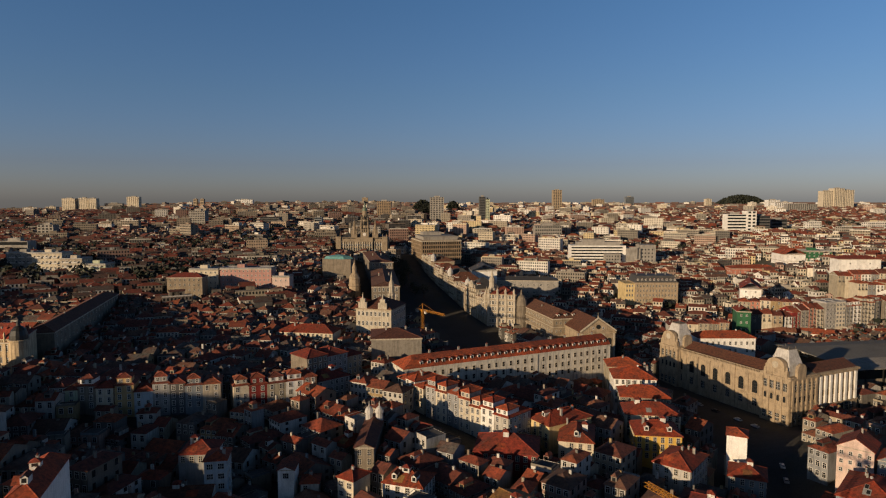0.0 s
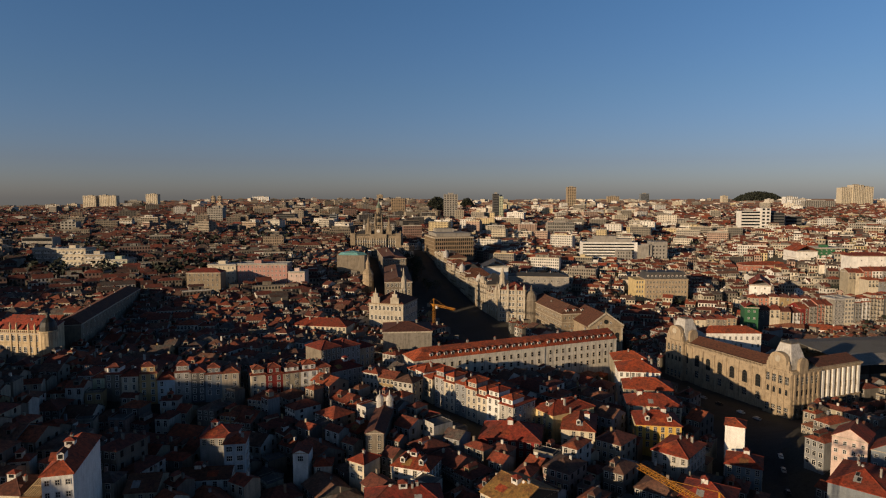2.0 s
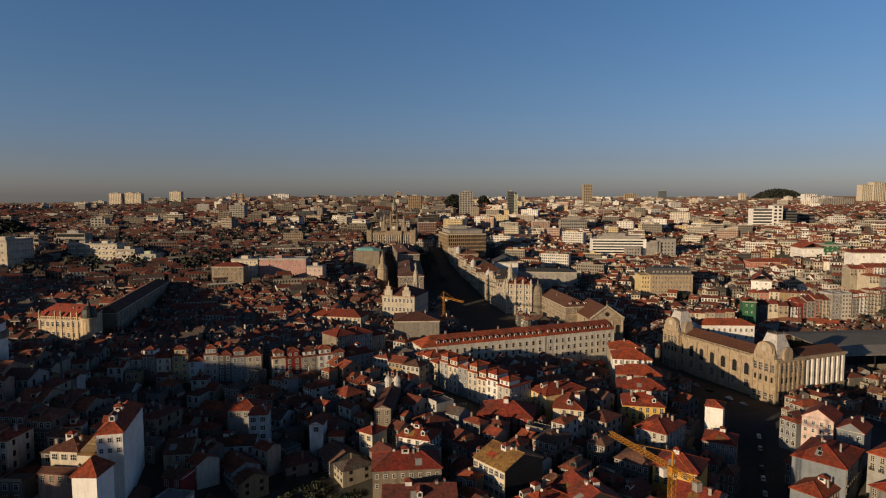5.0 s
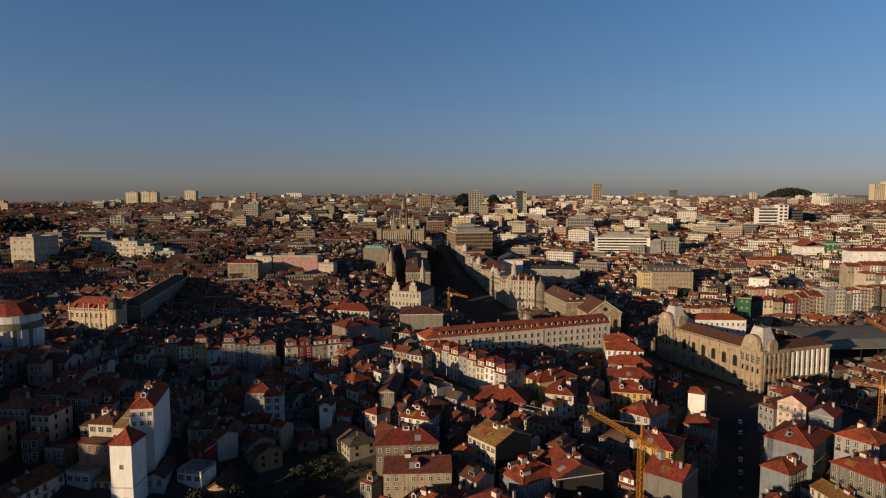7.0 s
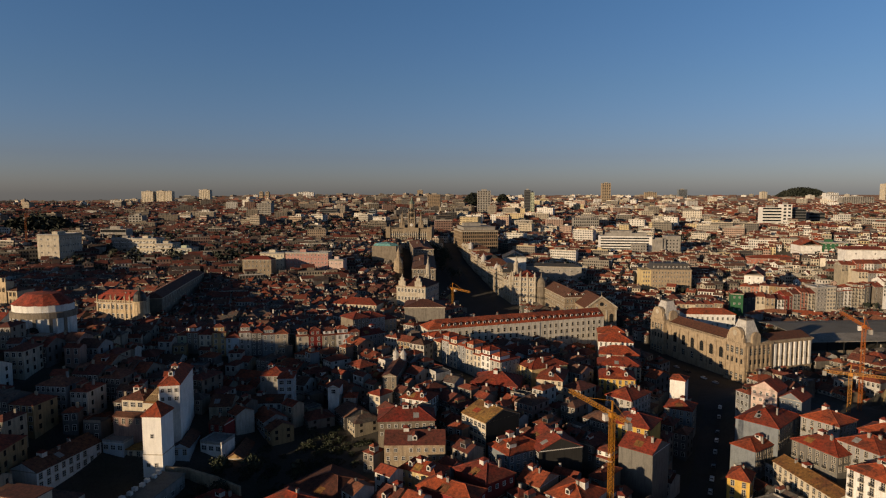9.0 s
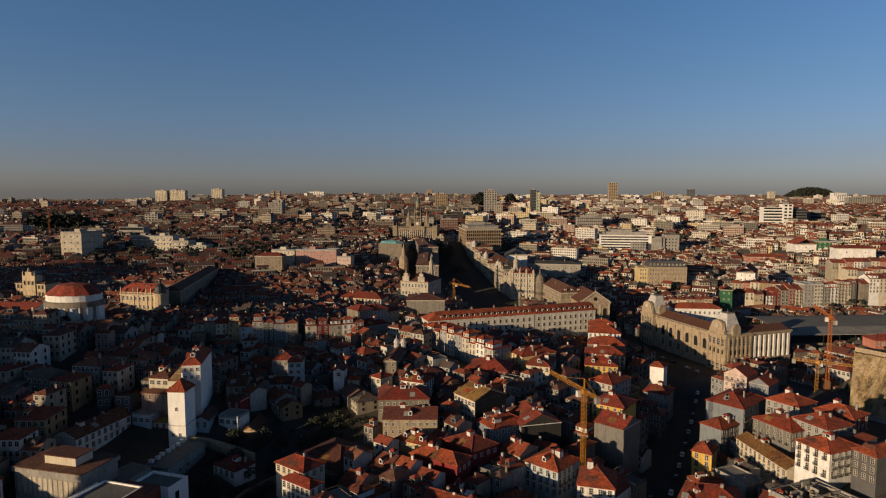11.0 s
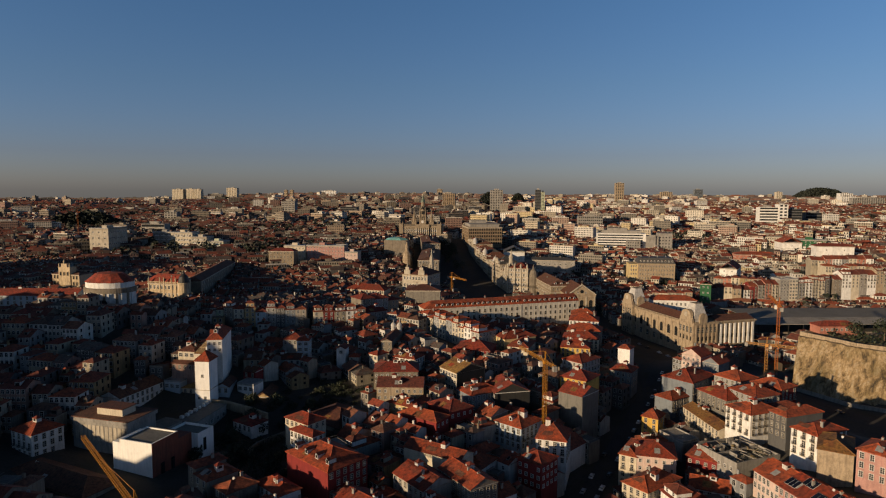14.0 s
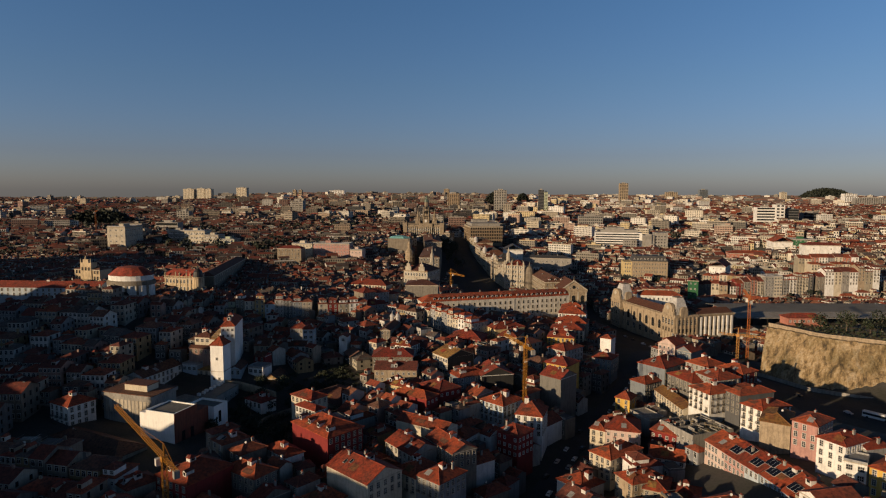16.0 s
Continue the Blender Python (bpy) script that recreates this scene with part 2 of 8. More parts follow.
M["leaf"] = surface("leaf", [(0.020, 0.032, 0.012), (0.030, 0.038, 0.014), (0.015, 0.024, 0.010)], rough=0.7, island=True, dirt=(0.4, 0.45, 0.3))
M["leaf_far"] = surface("leaf_far", [(0.014, 0.020, 0.012), (0.020, 0.026, 0.013), (0.011, 0.016, 0.011)], rough=0.8, island=True, dirt=(0.5, 0.5, 0.45))
M["bark"] = surface("bark", [(0.12, 0.085, 0.06)], patch_size=1.0)
M["solar"] = surface("solar_panel", [(0.012, 0.016, 0.03)], rough=0.15, patch=0.1)
m_, n_, l_, b_ = material("window_glass", 0.08)
b_.inputs["Base Color"].default_value = (0.018, 0.020, 0.022, 1)
M["glass"] = m_
for key, rgb in (("car_white", (0.75, 0.75, 0.75)), ("car_dark", (0.03, 0.03, 0.035)), ("car_silver", (0.4, 0.4, 0.42))):
    M[key] = surface(key, [rgb], rough=0.3, patch=0.1, bump=0.0)
M["rubber"] = surface("rubber", [(0.02, 0.02, 0.02)])


# ---- building helpers ----
class Shape:
    """Points, faces and material numbers that become one mesh."""

    def __init__(self):
        self.v, self.f, self.k = [], [], []

    def poly(self, pts, k=0):
        n = len(self.v)
        self.v.extend(pts)
        self.f.append(tuple(range(n, n + len(pts))))
        self.k.append(k)

    def box(self, x0, y0, z0, x1, y1, z1, k=0, taper=0.0):
        n, a = len(self.v), taper
        self.v += [(x0, y0, z0), (x1, y0, z0), (x1, y1, z0), (x0, y1, z0), (x0 + a, y0 + a, z1), (x1 - a, y0 + a, z1), (x1 - a, y1 - a, z1), (x0 + a, y1 - a, z1)]
        for q in ((3, 2, 1, 0), (4, 5, 6, 7), (0, 1, 5, 4), (1, 2, 6, 5), (2, 3, 7, 6), (3, 0, 4, 7)):
            self.f.append(tuple(n + i for i in q))
            self.k.append(k)

    def beam(self, a, b, r, k=0):
        """A square bar from a to b."""
        a, b = Vector(a), Vector(b)
        d = (b - a).normalized()
        s = d.cross((0, 0, 1) if abs(d.z) < 0.95 else (1, 0, 0)).normalized() * r
        u = d.cross(s).normalized() * r
        n = len(self.v)
        for p in (a, b):
            self.v += [tuple(p - s - u), tuple(p + s - u), tuple(p + s + u), tuple(p - s + u)]
        for q in ((3, 2, 1, 0), (4, 5, 6, 7), (0, 1, 5, 4), (1, 2, 6, 5), (2, 3, 7, 6), (3, 0, 4, 7)):
            self.f.append(tuple(n + i for i in q))
            self.k.append(k)

    def turned(self, cx, cy, profile, sides=12, k=0, squeeze=1.0, spin=0.0):
        """A body of rings (radius, height) round an upright axis."""
        n = len(self.v)
        for r, z in profile:
            for i in range(sides):
                a = 2 * math.pi * i / sides + spin
                self.v.append((cx + r * math.cos(a), cy + squeeze * r * math.sin(a), z))
        for j in range(len(profile) - 1):
            for i in range(sides):
                i2 = (i + 1) % sides
                self.f.append((n + j * sides + i, n + j * sides + i2, n + (j + 1) * sides + i2, n + (j + 1) * sides + i))
                self.k.append(k)
        self.f.append(tuple(n + (len(profile) - 1) * sides + i for i in range(sides)))
        self.k.append(k)

    def mesh(self, name, mats):
        me = bpy.data.meshes.new(name)
        me.from_pydata(self.v, [], self.f)
        for m in mats:
            me.materials.append(m)
        if len(mats) > 1:
            me.polygons.foreach_set("material_index", self.k)
        me.update()
        return me


def ringed(w, d, profile, sh=None):
    """A rectangular body built of rings: how far each stands out beyond w by d, and its height."""
    sh = sh or Shape()
    n = len(sh.v)
    for o, z in profile:
        sh.v += [(-o, -o, z), (w + o, -o, z), (w + o, d + o, z), (-o, d + o, z)]
    for j in range(len(profile) - 1):
        for i in range(4):
            sh.f.append((n + 4 * j + i, n + 4 * j + (i + 1) % 4, n + 4 * j + 4 + (i + 1) % 4, n + 4 * j + 4 + i))
    sh.f.append(tuple(n + 4 * (len(profile) - 1) + i for i in range(4)))
    sh.k = [0] * len(sh.f)
    return sh


def banded(top, bands):
    """The rings of a plain body with bands (height, thickness, how far out)."""
    out = [(0.0, 0.0)]
    for z, t, o in sorted(bands):
        out += [(0.0, z), (o, z), (o, z + t), (0.0, z + t)]
    return out + [(0.0, top)]


def part(name, shape, mats, parent, label="", m=None):
    """One mesh under a thing or under a part; shape may be a ready mesh, shared by alike pieces."""
    me = shape if isinstance(shape, bpy.types.Mesh) else shape.mesh(name, mats if isinstance(mats, (list, tuple)) else [mats])
    ob = new(name, me)
    ob.parent = parent
    if m is not None:
        ob.matrix_basis = m
    if label:
        ob["label"] = label
    return ob


def thing(name, x, y, z, turn, label, category, group="", kind=""):
    ob = new(name)
    ob.empty_display_size = 0.5
    ob.matrix_basis = pose(x, y, z, 0, 0, turn)
    return tagged(ob, label, category, group, kind)


def whole(name, shape, mats, label, category, kind="", group="", m=None):
    ob = new(name, shape.mesh(name, mats if isinstance(mats, (list, tuple)) else [mats]))
    if m is not None:
        ob.matrix_basis = m
    return tagged(ob, label, category, group, kind)


# ---- ground ----
def smooth(a, b, x):
    t = np.clip((x - a) / (b - a), 0, 1)
    return t * t * (3 - 2 * t)


def street_x(y):
    """The middle of the street that runs down the valley, and of the avenue beyond it."""
    return np.interp(y, [-400, 110, 250, 330, 390, 700, 3000], [-113, 81, 134, 112, 40, -85, -85])


def cliff_x(y):
    """The middle of the rock cutting's slope."""
    return np.interp(y, [113, 143, 163, 177, 191, 211, 243, 255], [346, 306, 271, 244, 217, 204, 186, 180])


CUTTING = [(172, 240), (188, 202), (202, 170), (221, 140), (250, 112), (295, 82)]  # the road below it


def road_gap(x, y):
    """How far a place is from the middle of that road."""
    best = np.full(np.broadcast(x, y).shape, 1e9)
    for (x0, y0), (x1, y1) in zip(CUTTING, CUTTING[1:]):
        k = np.clip(((x - x0) * (x1 - x0) + (y - y0) * (y1 - y0)) / ((x1 - x0) ** 2 + (y1 - y0) ** 2), 0, 1)
        best = np.minimum(best, np.hypot(x - x0 - k * (x1 - x0), y - y0 - k * (y1 - y0)))
    return best


def terrain(x, y):
    x, y = np.asarray(x, float), np.asarray(y, float)
    n = np.interp(y, [-400, 0, 120, 270, 350, 450, 750, 1300, 2000, 3000, 4500], [-34, -16, -10, -3, -4, 4, 40, 56, 68, 74, 64])
    d = street_x(y) - x
    left = 26 * (1 - np.exp(-np.clip(d - 12, 0, None) / (80 + 70 * smooth(170, 330, y)))) * (1 - 0.75 * smooth(560, 760, y))
    right = 26 * smooth(10, 110, -d) * (1 - smooth(190, 262, y))
    z = n + left + right
    # lower ground to the north-east, and the next hill beyond it
    z = z - 14 * smooth(20, 120, -d) * smooth(400, 560, y) * (1 - smooth(800, 1300, y))
    z = z + 30 * smooth(300, 420, x) * smooth(430, 540, y) * (1 - smooth(760, 1000, y))
    z = z - 42 * smooth(0.35, 0.75, -x / np.maximum(y, 1.0)) * smooth(1500, 2600, y)
    # a sunken garden below the white tower
    z = z - 9 * np.exp(-(((x + 54) / 26) ** 2) - ((y - 112) / 34) ** 2)
    # the court beside the tower, and the lanes below the cupolas
    z = z - 6 * np.exp(-(((x + 104) / 30) ** 4) - ((y - 104) / 34) ** 4)
    z = z - 6 * np.exp(-(((x + 48) / 34) ** 4) - ((y - 174) / 36) ** 4)
    # the hollow before the terraced row houses
    z = z - 9 * np.exp(-(((x + 105) / 52) ** 4) - ((y - 210) / 25) ** 4)
    # the crowded western height
    z = z + 17 * np.exp(-(((x + 200) / 66) ** 2) - ((y - 180) / 58) ** 2)
    # the road cut below the cliff, and the plateau above it
    cut = (1 - smooth(18, 55, road_gap(x, y))) * smooth(75, 110, y)
    z = z * (1 - cut) + 4 * cut
    e = x - np.interp(y, [129, 159, 179, 193, 207, 227, 259], [358, 318, 283, 256, 229, 216, 198])
    top = smooth(0, 7, e) * (1 - smooth(236, 252, y)) * smooth(90, 120, y)
    z = z * (1 - top) + 28 * top
    # an unseen hill to the west, and an added ridge that shades the houses
    z = z + 100 * np.exp(-(((x + 640) / 140) ** 2) - ((y - 150) / 120) ** 2)
    q, a = 0.707 * (x - y), 0.707 * (x + y)
    return z + np.maximum(np.interp(q, SHADE_RIDGE_Q, SHADE_RIDGE_Z) - z, 0) * np.exp(-(((a + 190) / 45) ** 4))


# crest heights of the unseen ridge, notched to steer its shade over the roofs
SHADE_RIDGE_Q = [-440, -370, -345, -335, -314, -306, -297, -288, -275, -220, -200, -194, -190, -187, -184, -180, -177, -174, -170, -162, -159, -150, -142, -132, -124, -121, -114, -111, -102, -96, -88, -76, -68, -60, -45, -38, -25, 10, 50, 90]
SHADE_RIDGE_Z = [48, 57, 59, 70, 71, 62, 62, 74, 76, 77, 76, 66, 48, 50, 60, 60, 50, 50, 72, 72, 45, 44, 42, 39, 38, 56, 56, 39, 39, 44, 50, 49, 46, 40, 40, 43, 46, 47, 42, -20]


def ground_z(x, y):
    return float(terrain(x, y))


def spaced(breaks):
    out = []
    for a, b, s in breaks:
        out += list(np.arange(a, b, s))
    return np.array(out + [breaks[-1][1]])


gx = spaced([(-4800, -1200, 150), (-1200, -450, 40), (-450, 450, 6), (450, 1200, 40), (1200, 4800, 150)])
gy = spaced([(-600, -300, 20), (-300, 480, 6), (480, 1000, 20), (1000, 2000, 60), (2000, 4920, 150)])
XX, YY = np.meshgrid(gx, gy)
ZZ = terrain(XX, YY) - 0.05
s = Shape()
s.v = np.stack([XX.ravel(), YY.ravel(), ZZ.ravel()], 1).tolist()
nx = len(gx)
s.f = [(j * nx + i, j * nx + i + 1, (j + 1) * nx + i + 1, (j + 1) * nx + i) for j in range(len(gy) - 1) for i in range(nx - 1)]
s.k = [0] * len(s.f)
whole("ground", s, M["ground"], "dark earth and cobbled ground of a hilly old town", "ground", "structure")


def strip(name, line, width, mat, lift, label, step=6.0):
    """A street laid on the ground along a line."""
    sh, pts = Shape(), []
    for (x0, y0), (x1, y1) in zip(line, line[1:]):
        k = max(1, int(math.hypot(x1 - x0, y1 - y0) / step))
        pts += [(x0 + (x1 - x0) * i / k, y0 + (y1 - y0) * i / k) for i in range(k)]
    pts.append(line[-1])
    for i, (x, y) in enumerate(pts):
        a, b = pts[max(0, i - 1)], pts[min(len(pts) - 1, i + 1)]
        tx, ty = b[0] - a[0], b[1] - a[1]
        q = math.hypot(tx, ty)
        ox, oy = -ty / q * width / 2, tx / q * width / 2
        for w in (1, 0.33, -0.33, -1):
            px, py = x + ox * w, y + oy * w
            sh.v.append((px, py, ground_z(px, py) + lift))
    for i in range(len(pts) - 1):
        for w in range(3):
            sh.f.append((4 * i + w, 4 * i + w + 1, 4 * i + w + 5, 4 * i + w + 4))
            sh.k.append(0)
    return whole(name, sh, mat, label, "road", "structure")


OCC = np.zeros((300, 460), bool)  # 2 m cells from (-420, -60): where something stands or a street runs


def claim(x, y, w, d, turn, margin=1.0, test=False):
    """Marks the plan of a thing whose front edge starts at x, y and runs w along its turn, d deep."""
    c, sn = math.cos(radians(turn)), math.sin(radians(turn))
    us = np.arange(-margin, w + margin + 0.1, 1.4)
    vs = np.arange(-margin, d + margin + 0.1, 1.4)
    U, V = np.meshgrid(us, vs)
    i = ((y + U * sn + V * c + 60) / 2).astype(int).ravel()
    j = ((x + U * c - V * sn + 420) / 2).astype(int).ravel()
    ok = (i >= 0) & (i < OCC.shape[0]) & (j >= 0) & (j < OCC.shape[1])
    if test:
        return bool(OCC[i[ok], j[ok]].any())
    OCC[i[ok], j[ok]] = True
    return True


def claim_line(line, width):
    for (x0, y0), (x1, y1) in zip(line, line[1:]):
        a = math.degrees(math.atan2(y1 - y0, x1 - x0))
        c, sn = math.cos(radians(a)), math.sin(radians(a))
        claim(x0 + sn * width / 2, y0 - c * width / 2, math.hypot(x1 - x0, y1 - y0), width, a, 0)


# ---- pieces that many houses share ----
PANES = {}


def relief(xs, zs, cells, back=0.02):
    """One connected sheet of upright cells, each at its own depth y, with the steps between them closed."""
    sh, ids = Shape(), {}

    def at(i, j, y):
        if (i, j, y) not in ids:
            ids[i, j, y] = len(sh.v)
            sh.v.append((xs[i], y, zs[j]))
        return ids[i, j, y]
    for (i, j), (y, k) in cells.items():
        sh.f.append((at(i, j, y), at(i + 1, j, y), at(i + 1, j + 1, y), at(i, j + 1, y)))
        sh.k.append(k)
        for di, dj, a, b in ((-1, 0, (0, 0), (0, 1)), (1, 0, (1, 1), (1, 0)), (0, -1, (1, 0), (0, 0)), (0, 1, (0, 1), (1, 1))):
            y2 = cells.get((i + di, j + dj), (back, 0))[0]
            if y2 > y:
                sh.f.append((at(i + a[0], j + a[1], y), at(i + b[0], j + b[1], y), at(i + b[0], j + b[1], y2), at(i + a[0], j + a[1], y2)))
                sh.k.append(k)
    return sh


def window_mesh(name, w, h, frame_mat, mullions=(1, 2), rail=False, arch=False):
    """A window with a stone surround, a glazed leaf with bars and a sill; its foot is at the origin and it looks along -y."""
    b = 0.16
    mats = [frame_mat, M["glass"], M["trim"], M["iron"]]
    xs, zs = [-w / 2 - b, -w / 2], [-0.12, 0.0]
    for edge, n, out, lo in ((w / 2, mullions[0], xs, -w / 2), (h, mullions[1], zs, 0.0)):
        for i in range(1, n + 1):
            c = lo + (edge - lo) * i / (n + 1)
            out += [c - 0.045, c + 0.045]
        out.append(edge)
    xs.append(w / 2 + b)
    zs.append(h + b)
    nx_, nz = len(xs) - 1, len(zs) - 1
    frame_, pane_ = {}, {}
    for i in range(nx_):
        for j in range(nz):
            if j == 0:
                frame_[i, j] = (-0.24, 0)
            elif j == nz - 1:
                frame_[i, j] = (-0.14, 0)
            elif i in (0, nx_ - 1):
                frame_[i, j] = (-0.12, 0)
            else:
                pane_[i, j] = (-0.07, 2) if i % 2 == 0 or j % 2 == 0 else (-0.03, 1)
    if arch:
        # the head is a half round over the straight leaf
        sh, n, r = Shape(), 10, w / 2
        pts = [(r * math.cos(math.pi * i / n), h - r + r * math.sin(math.pi * i / n)) for i in range(n + 1)]
        sh.poly([(-r, -0.03, 0), (r, -0.03, 0)] + [(px, -0.03, pz) for px, pz in pts], 1)
        for x in [-r + w * i / (mullions[0] + 1) for i in range(1, mullions[0] + 1)]:
            sh.box(x - 0.06, -0.08, 0, x + 0.06, -0.03, h - r + math.sqrt(max(0.0, r * r - x * x)), 3)
        for i in range(1, mullions[1] + 1):
            z = (h - r) * i / mullions[1]
            sh.box(-r, -0.08, z - 0.06, r, -0.03, z + 0.06, 3)
        ring = Shape()
        line = [(r, -0.12)] + pts + [(-r, -0.12)]
        for px, pz in line:
            q = 1 + 0.34 / r
            zz = h - r + (pz - h + r) * q if pz > h - r else pz
            ring.v += [(px, -0.03, pz), (px, -0.22, pz), (px * q, -0.22, zz), (px * q, 0.02, zz)]
        for i in range(len(line) - 1):
            for k in range(3):
                ring.f.append((4 * i + k, 4 * i + k + 1, 4 * i + k + 5, 4 * i + k + 4))
                ring.k.append(0)
        PANES[name] = (ring.mesh(name + "_frame", mats), sh.mesh(name + "_pane", mats))
        n = len(sh.v)
        sh.v += ring.v
        sh.f += [tuple(i + n for i in f) for f in ring.f]
        sh.k += ring.k
        return sh.mesh(name, mats)
    sh = relief(xs, zs, {**frame_, **pane_})
    if rail:
        sh.box(-w / 2 - 0.35, -0.75, -0.2, w / 2 + 0.35, 0, -0.08)
        bx = [-w / 2 - 0.33 + (w + 0.66) * i / 14 for i in range(15)]
        bars = relief(bx, [-0.1, 0.3, 0.36, 0.88, 0.95], {(i, j): (-0.73, 3) for i in range(14) for j in range(4) if j % 2 or i % 3 == 0}, -0.69)
        n = len(sh.v)
        sh.v += bars.v
        sh.f += [tuple(i + n for i in f) for f in bars.f]
        sh.k += bars.k
    PANES[name] = (relief(xs, zs, frame_).mesh(name + "_frame", mats), relief(xs, zs, pane_).mesh(name + "_pane", mats))
    return sh.mesh(name, mats)


WIN = {
    "tall": window_mesh("window_tall", 1.1, 1.9, M["pale_granite"]),
    "white": window_mesh("window_white", 1.1, 1.9, M["trim"]),
    "rail": window_mesh("window_rail", 1.1, 2.3, M["pale_granite"], rail=True),
    "plain": window_mesh("window_plain", 1.25, 2.2, M["pale_granite"], (0, 1)),
    "small": window_mesh("window_small", 0.95, 1.25, M["trim"], (1, 1)),
    "wide": window_mesh("window_wide", 1.7, 1.6, M["trim"], (2, 1)),
    "deep": window_mesh("window_deep", 1.5, 2.6, M["white"], (1, 2)),
    "arch": window_mesh("window_arch", 3.3, 6.6, M["granite"], (2, 3), arch=True),
    "arch_small": window_mesh("window_arch_small", 1.5, 3.0, M["granite"], (1, 2), arch=True),
    "big": window_mesh("window_big", 2.4, 3.9, M["granite"], (2, 2)),
}
DOOR = Shape()
DOOR.box(-0.75, -0.1, 0, 0.75, 0.02, 2.7, 1)
DOOR.box(-0.95, -0.16, 0, -0.75, 0.02, 2.9)
DOOR.box(0.75, -0.16, 0, 0.95, 0.02, 2.9)
DOOR.box(-0.75, -0.16, 2.7, 0.75, 0.02, 2.9)
DOOR = DOOR.mesh("door", [M["pale_granite"], surface("door_paint", [(0.06, 0.09, 0.05)])])
CHIM = Shape()
CHIM.box(-0.45, -0.3, -1.5, 0.45, 0.3, 1.5)
CHIM.box(-0.55, -0.4, 1.5, 0.55, 0.4, 1.65)
for _x in (-0.22, 0.22):
    CHIM.turned(_x, 0, [(0.14, 1.65), (0.12, 2.1)], 6, 1)
CHIM = CHIM.mesh("chimney", [M["concrete"], M["orange_tile"]])
DORM = Shape()  # a roof window with its own little gable
DORM.box(-0.8, 0, -1.2, 0.8, 3.2, 1.0)
DORM.box(-0.5, -0.04, -0.35, 0.5, 0.02, 0.75, 1)
for _s in (-1, 1):
    DORM.poly([(0, -0.3, 1.65), (0, 3.3, 1.65), (_s * 1.05, 3.3, 0.9), (_s * 1.05, -0.3, 0.9)][:: _s], 2)
DORM.poly([(-0.8, 0, 1.0), (0.8, 0, 1.0), (0, 0, 1.6)])
DORM = DORM.mesh("dormer", [M["trim"], M["glass"], M["tile"]])
DISH = Shape()
DISH.turned(0, 0, [(0.05, 0), (0.3, 0.06), (0.45, 0.2)], 10)
DISH.beam((0, 0, -0.9), (0, 0, 0.05), 0.04)
DISH = DISH.mesh("satellite_dish", [M["trim"]])
SKYL = Shape()
SKYL.box(-0.6, -0.9, 0, 0.6, 0.9, 0.12)
SKYL.box(-0.5, -0.8, 0.12, 0.5, 0.8, 0.14, 1)
SKYL = SKYL.mesh("skylight", [M["lead"], M["glass"]])
PATCHES = []  # mended stretches of roof: new tiles, old tiles, grey sheets
for _k, _w, _d in (("orange_tile", 3.4, 2.6), ("brown_tile", 4.2, 2.2), ("lead", 2.2, 2.8), ("ochre_tile", 3.0, 3.0)):
    _s = Shape()
    for _i in range(4):
        _s.box(-_w / 2 + _w * _i / 4, -_d / 2 + 0.12 * (_i % 2), 0, -_w / 2 + _w * (_i + 1) / 4, _d / 2 - 0.1 * (_i % 2), 0.07)
    PATCHES.append(_s.mesh("roof_patch", [M[_k]]))
LANTERN = Shape()  # a stair head with a small tiled roof
LANTERN.box(-1.2, -1.0, -1.4, 1.2, 1.0, 1.3)
LANTERN.box(-0.7, -1.04, 0.2, 0.7, -0.98, 1.05, 1)
for _a, _b in (((-1.5, -1.3), (1.5, -1.3)), ((1.5, -1.3), (1.5, 1.3)), ((1.5, 1.3), (-1.5, 1.3)), ((-1.5, 1.3), (-1.5, -1.3))):
    LANTERN.poly([(_a[0], _a[1], 1.25), (_b[0], _b[1], 1.25), (0, 0, 2.15)], 2)
LANTERN = LANTERN.mesh("stair_head", [M["trim"], M["glass"], M["red_tile"]])


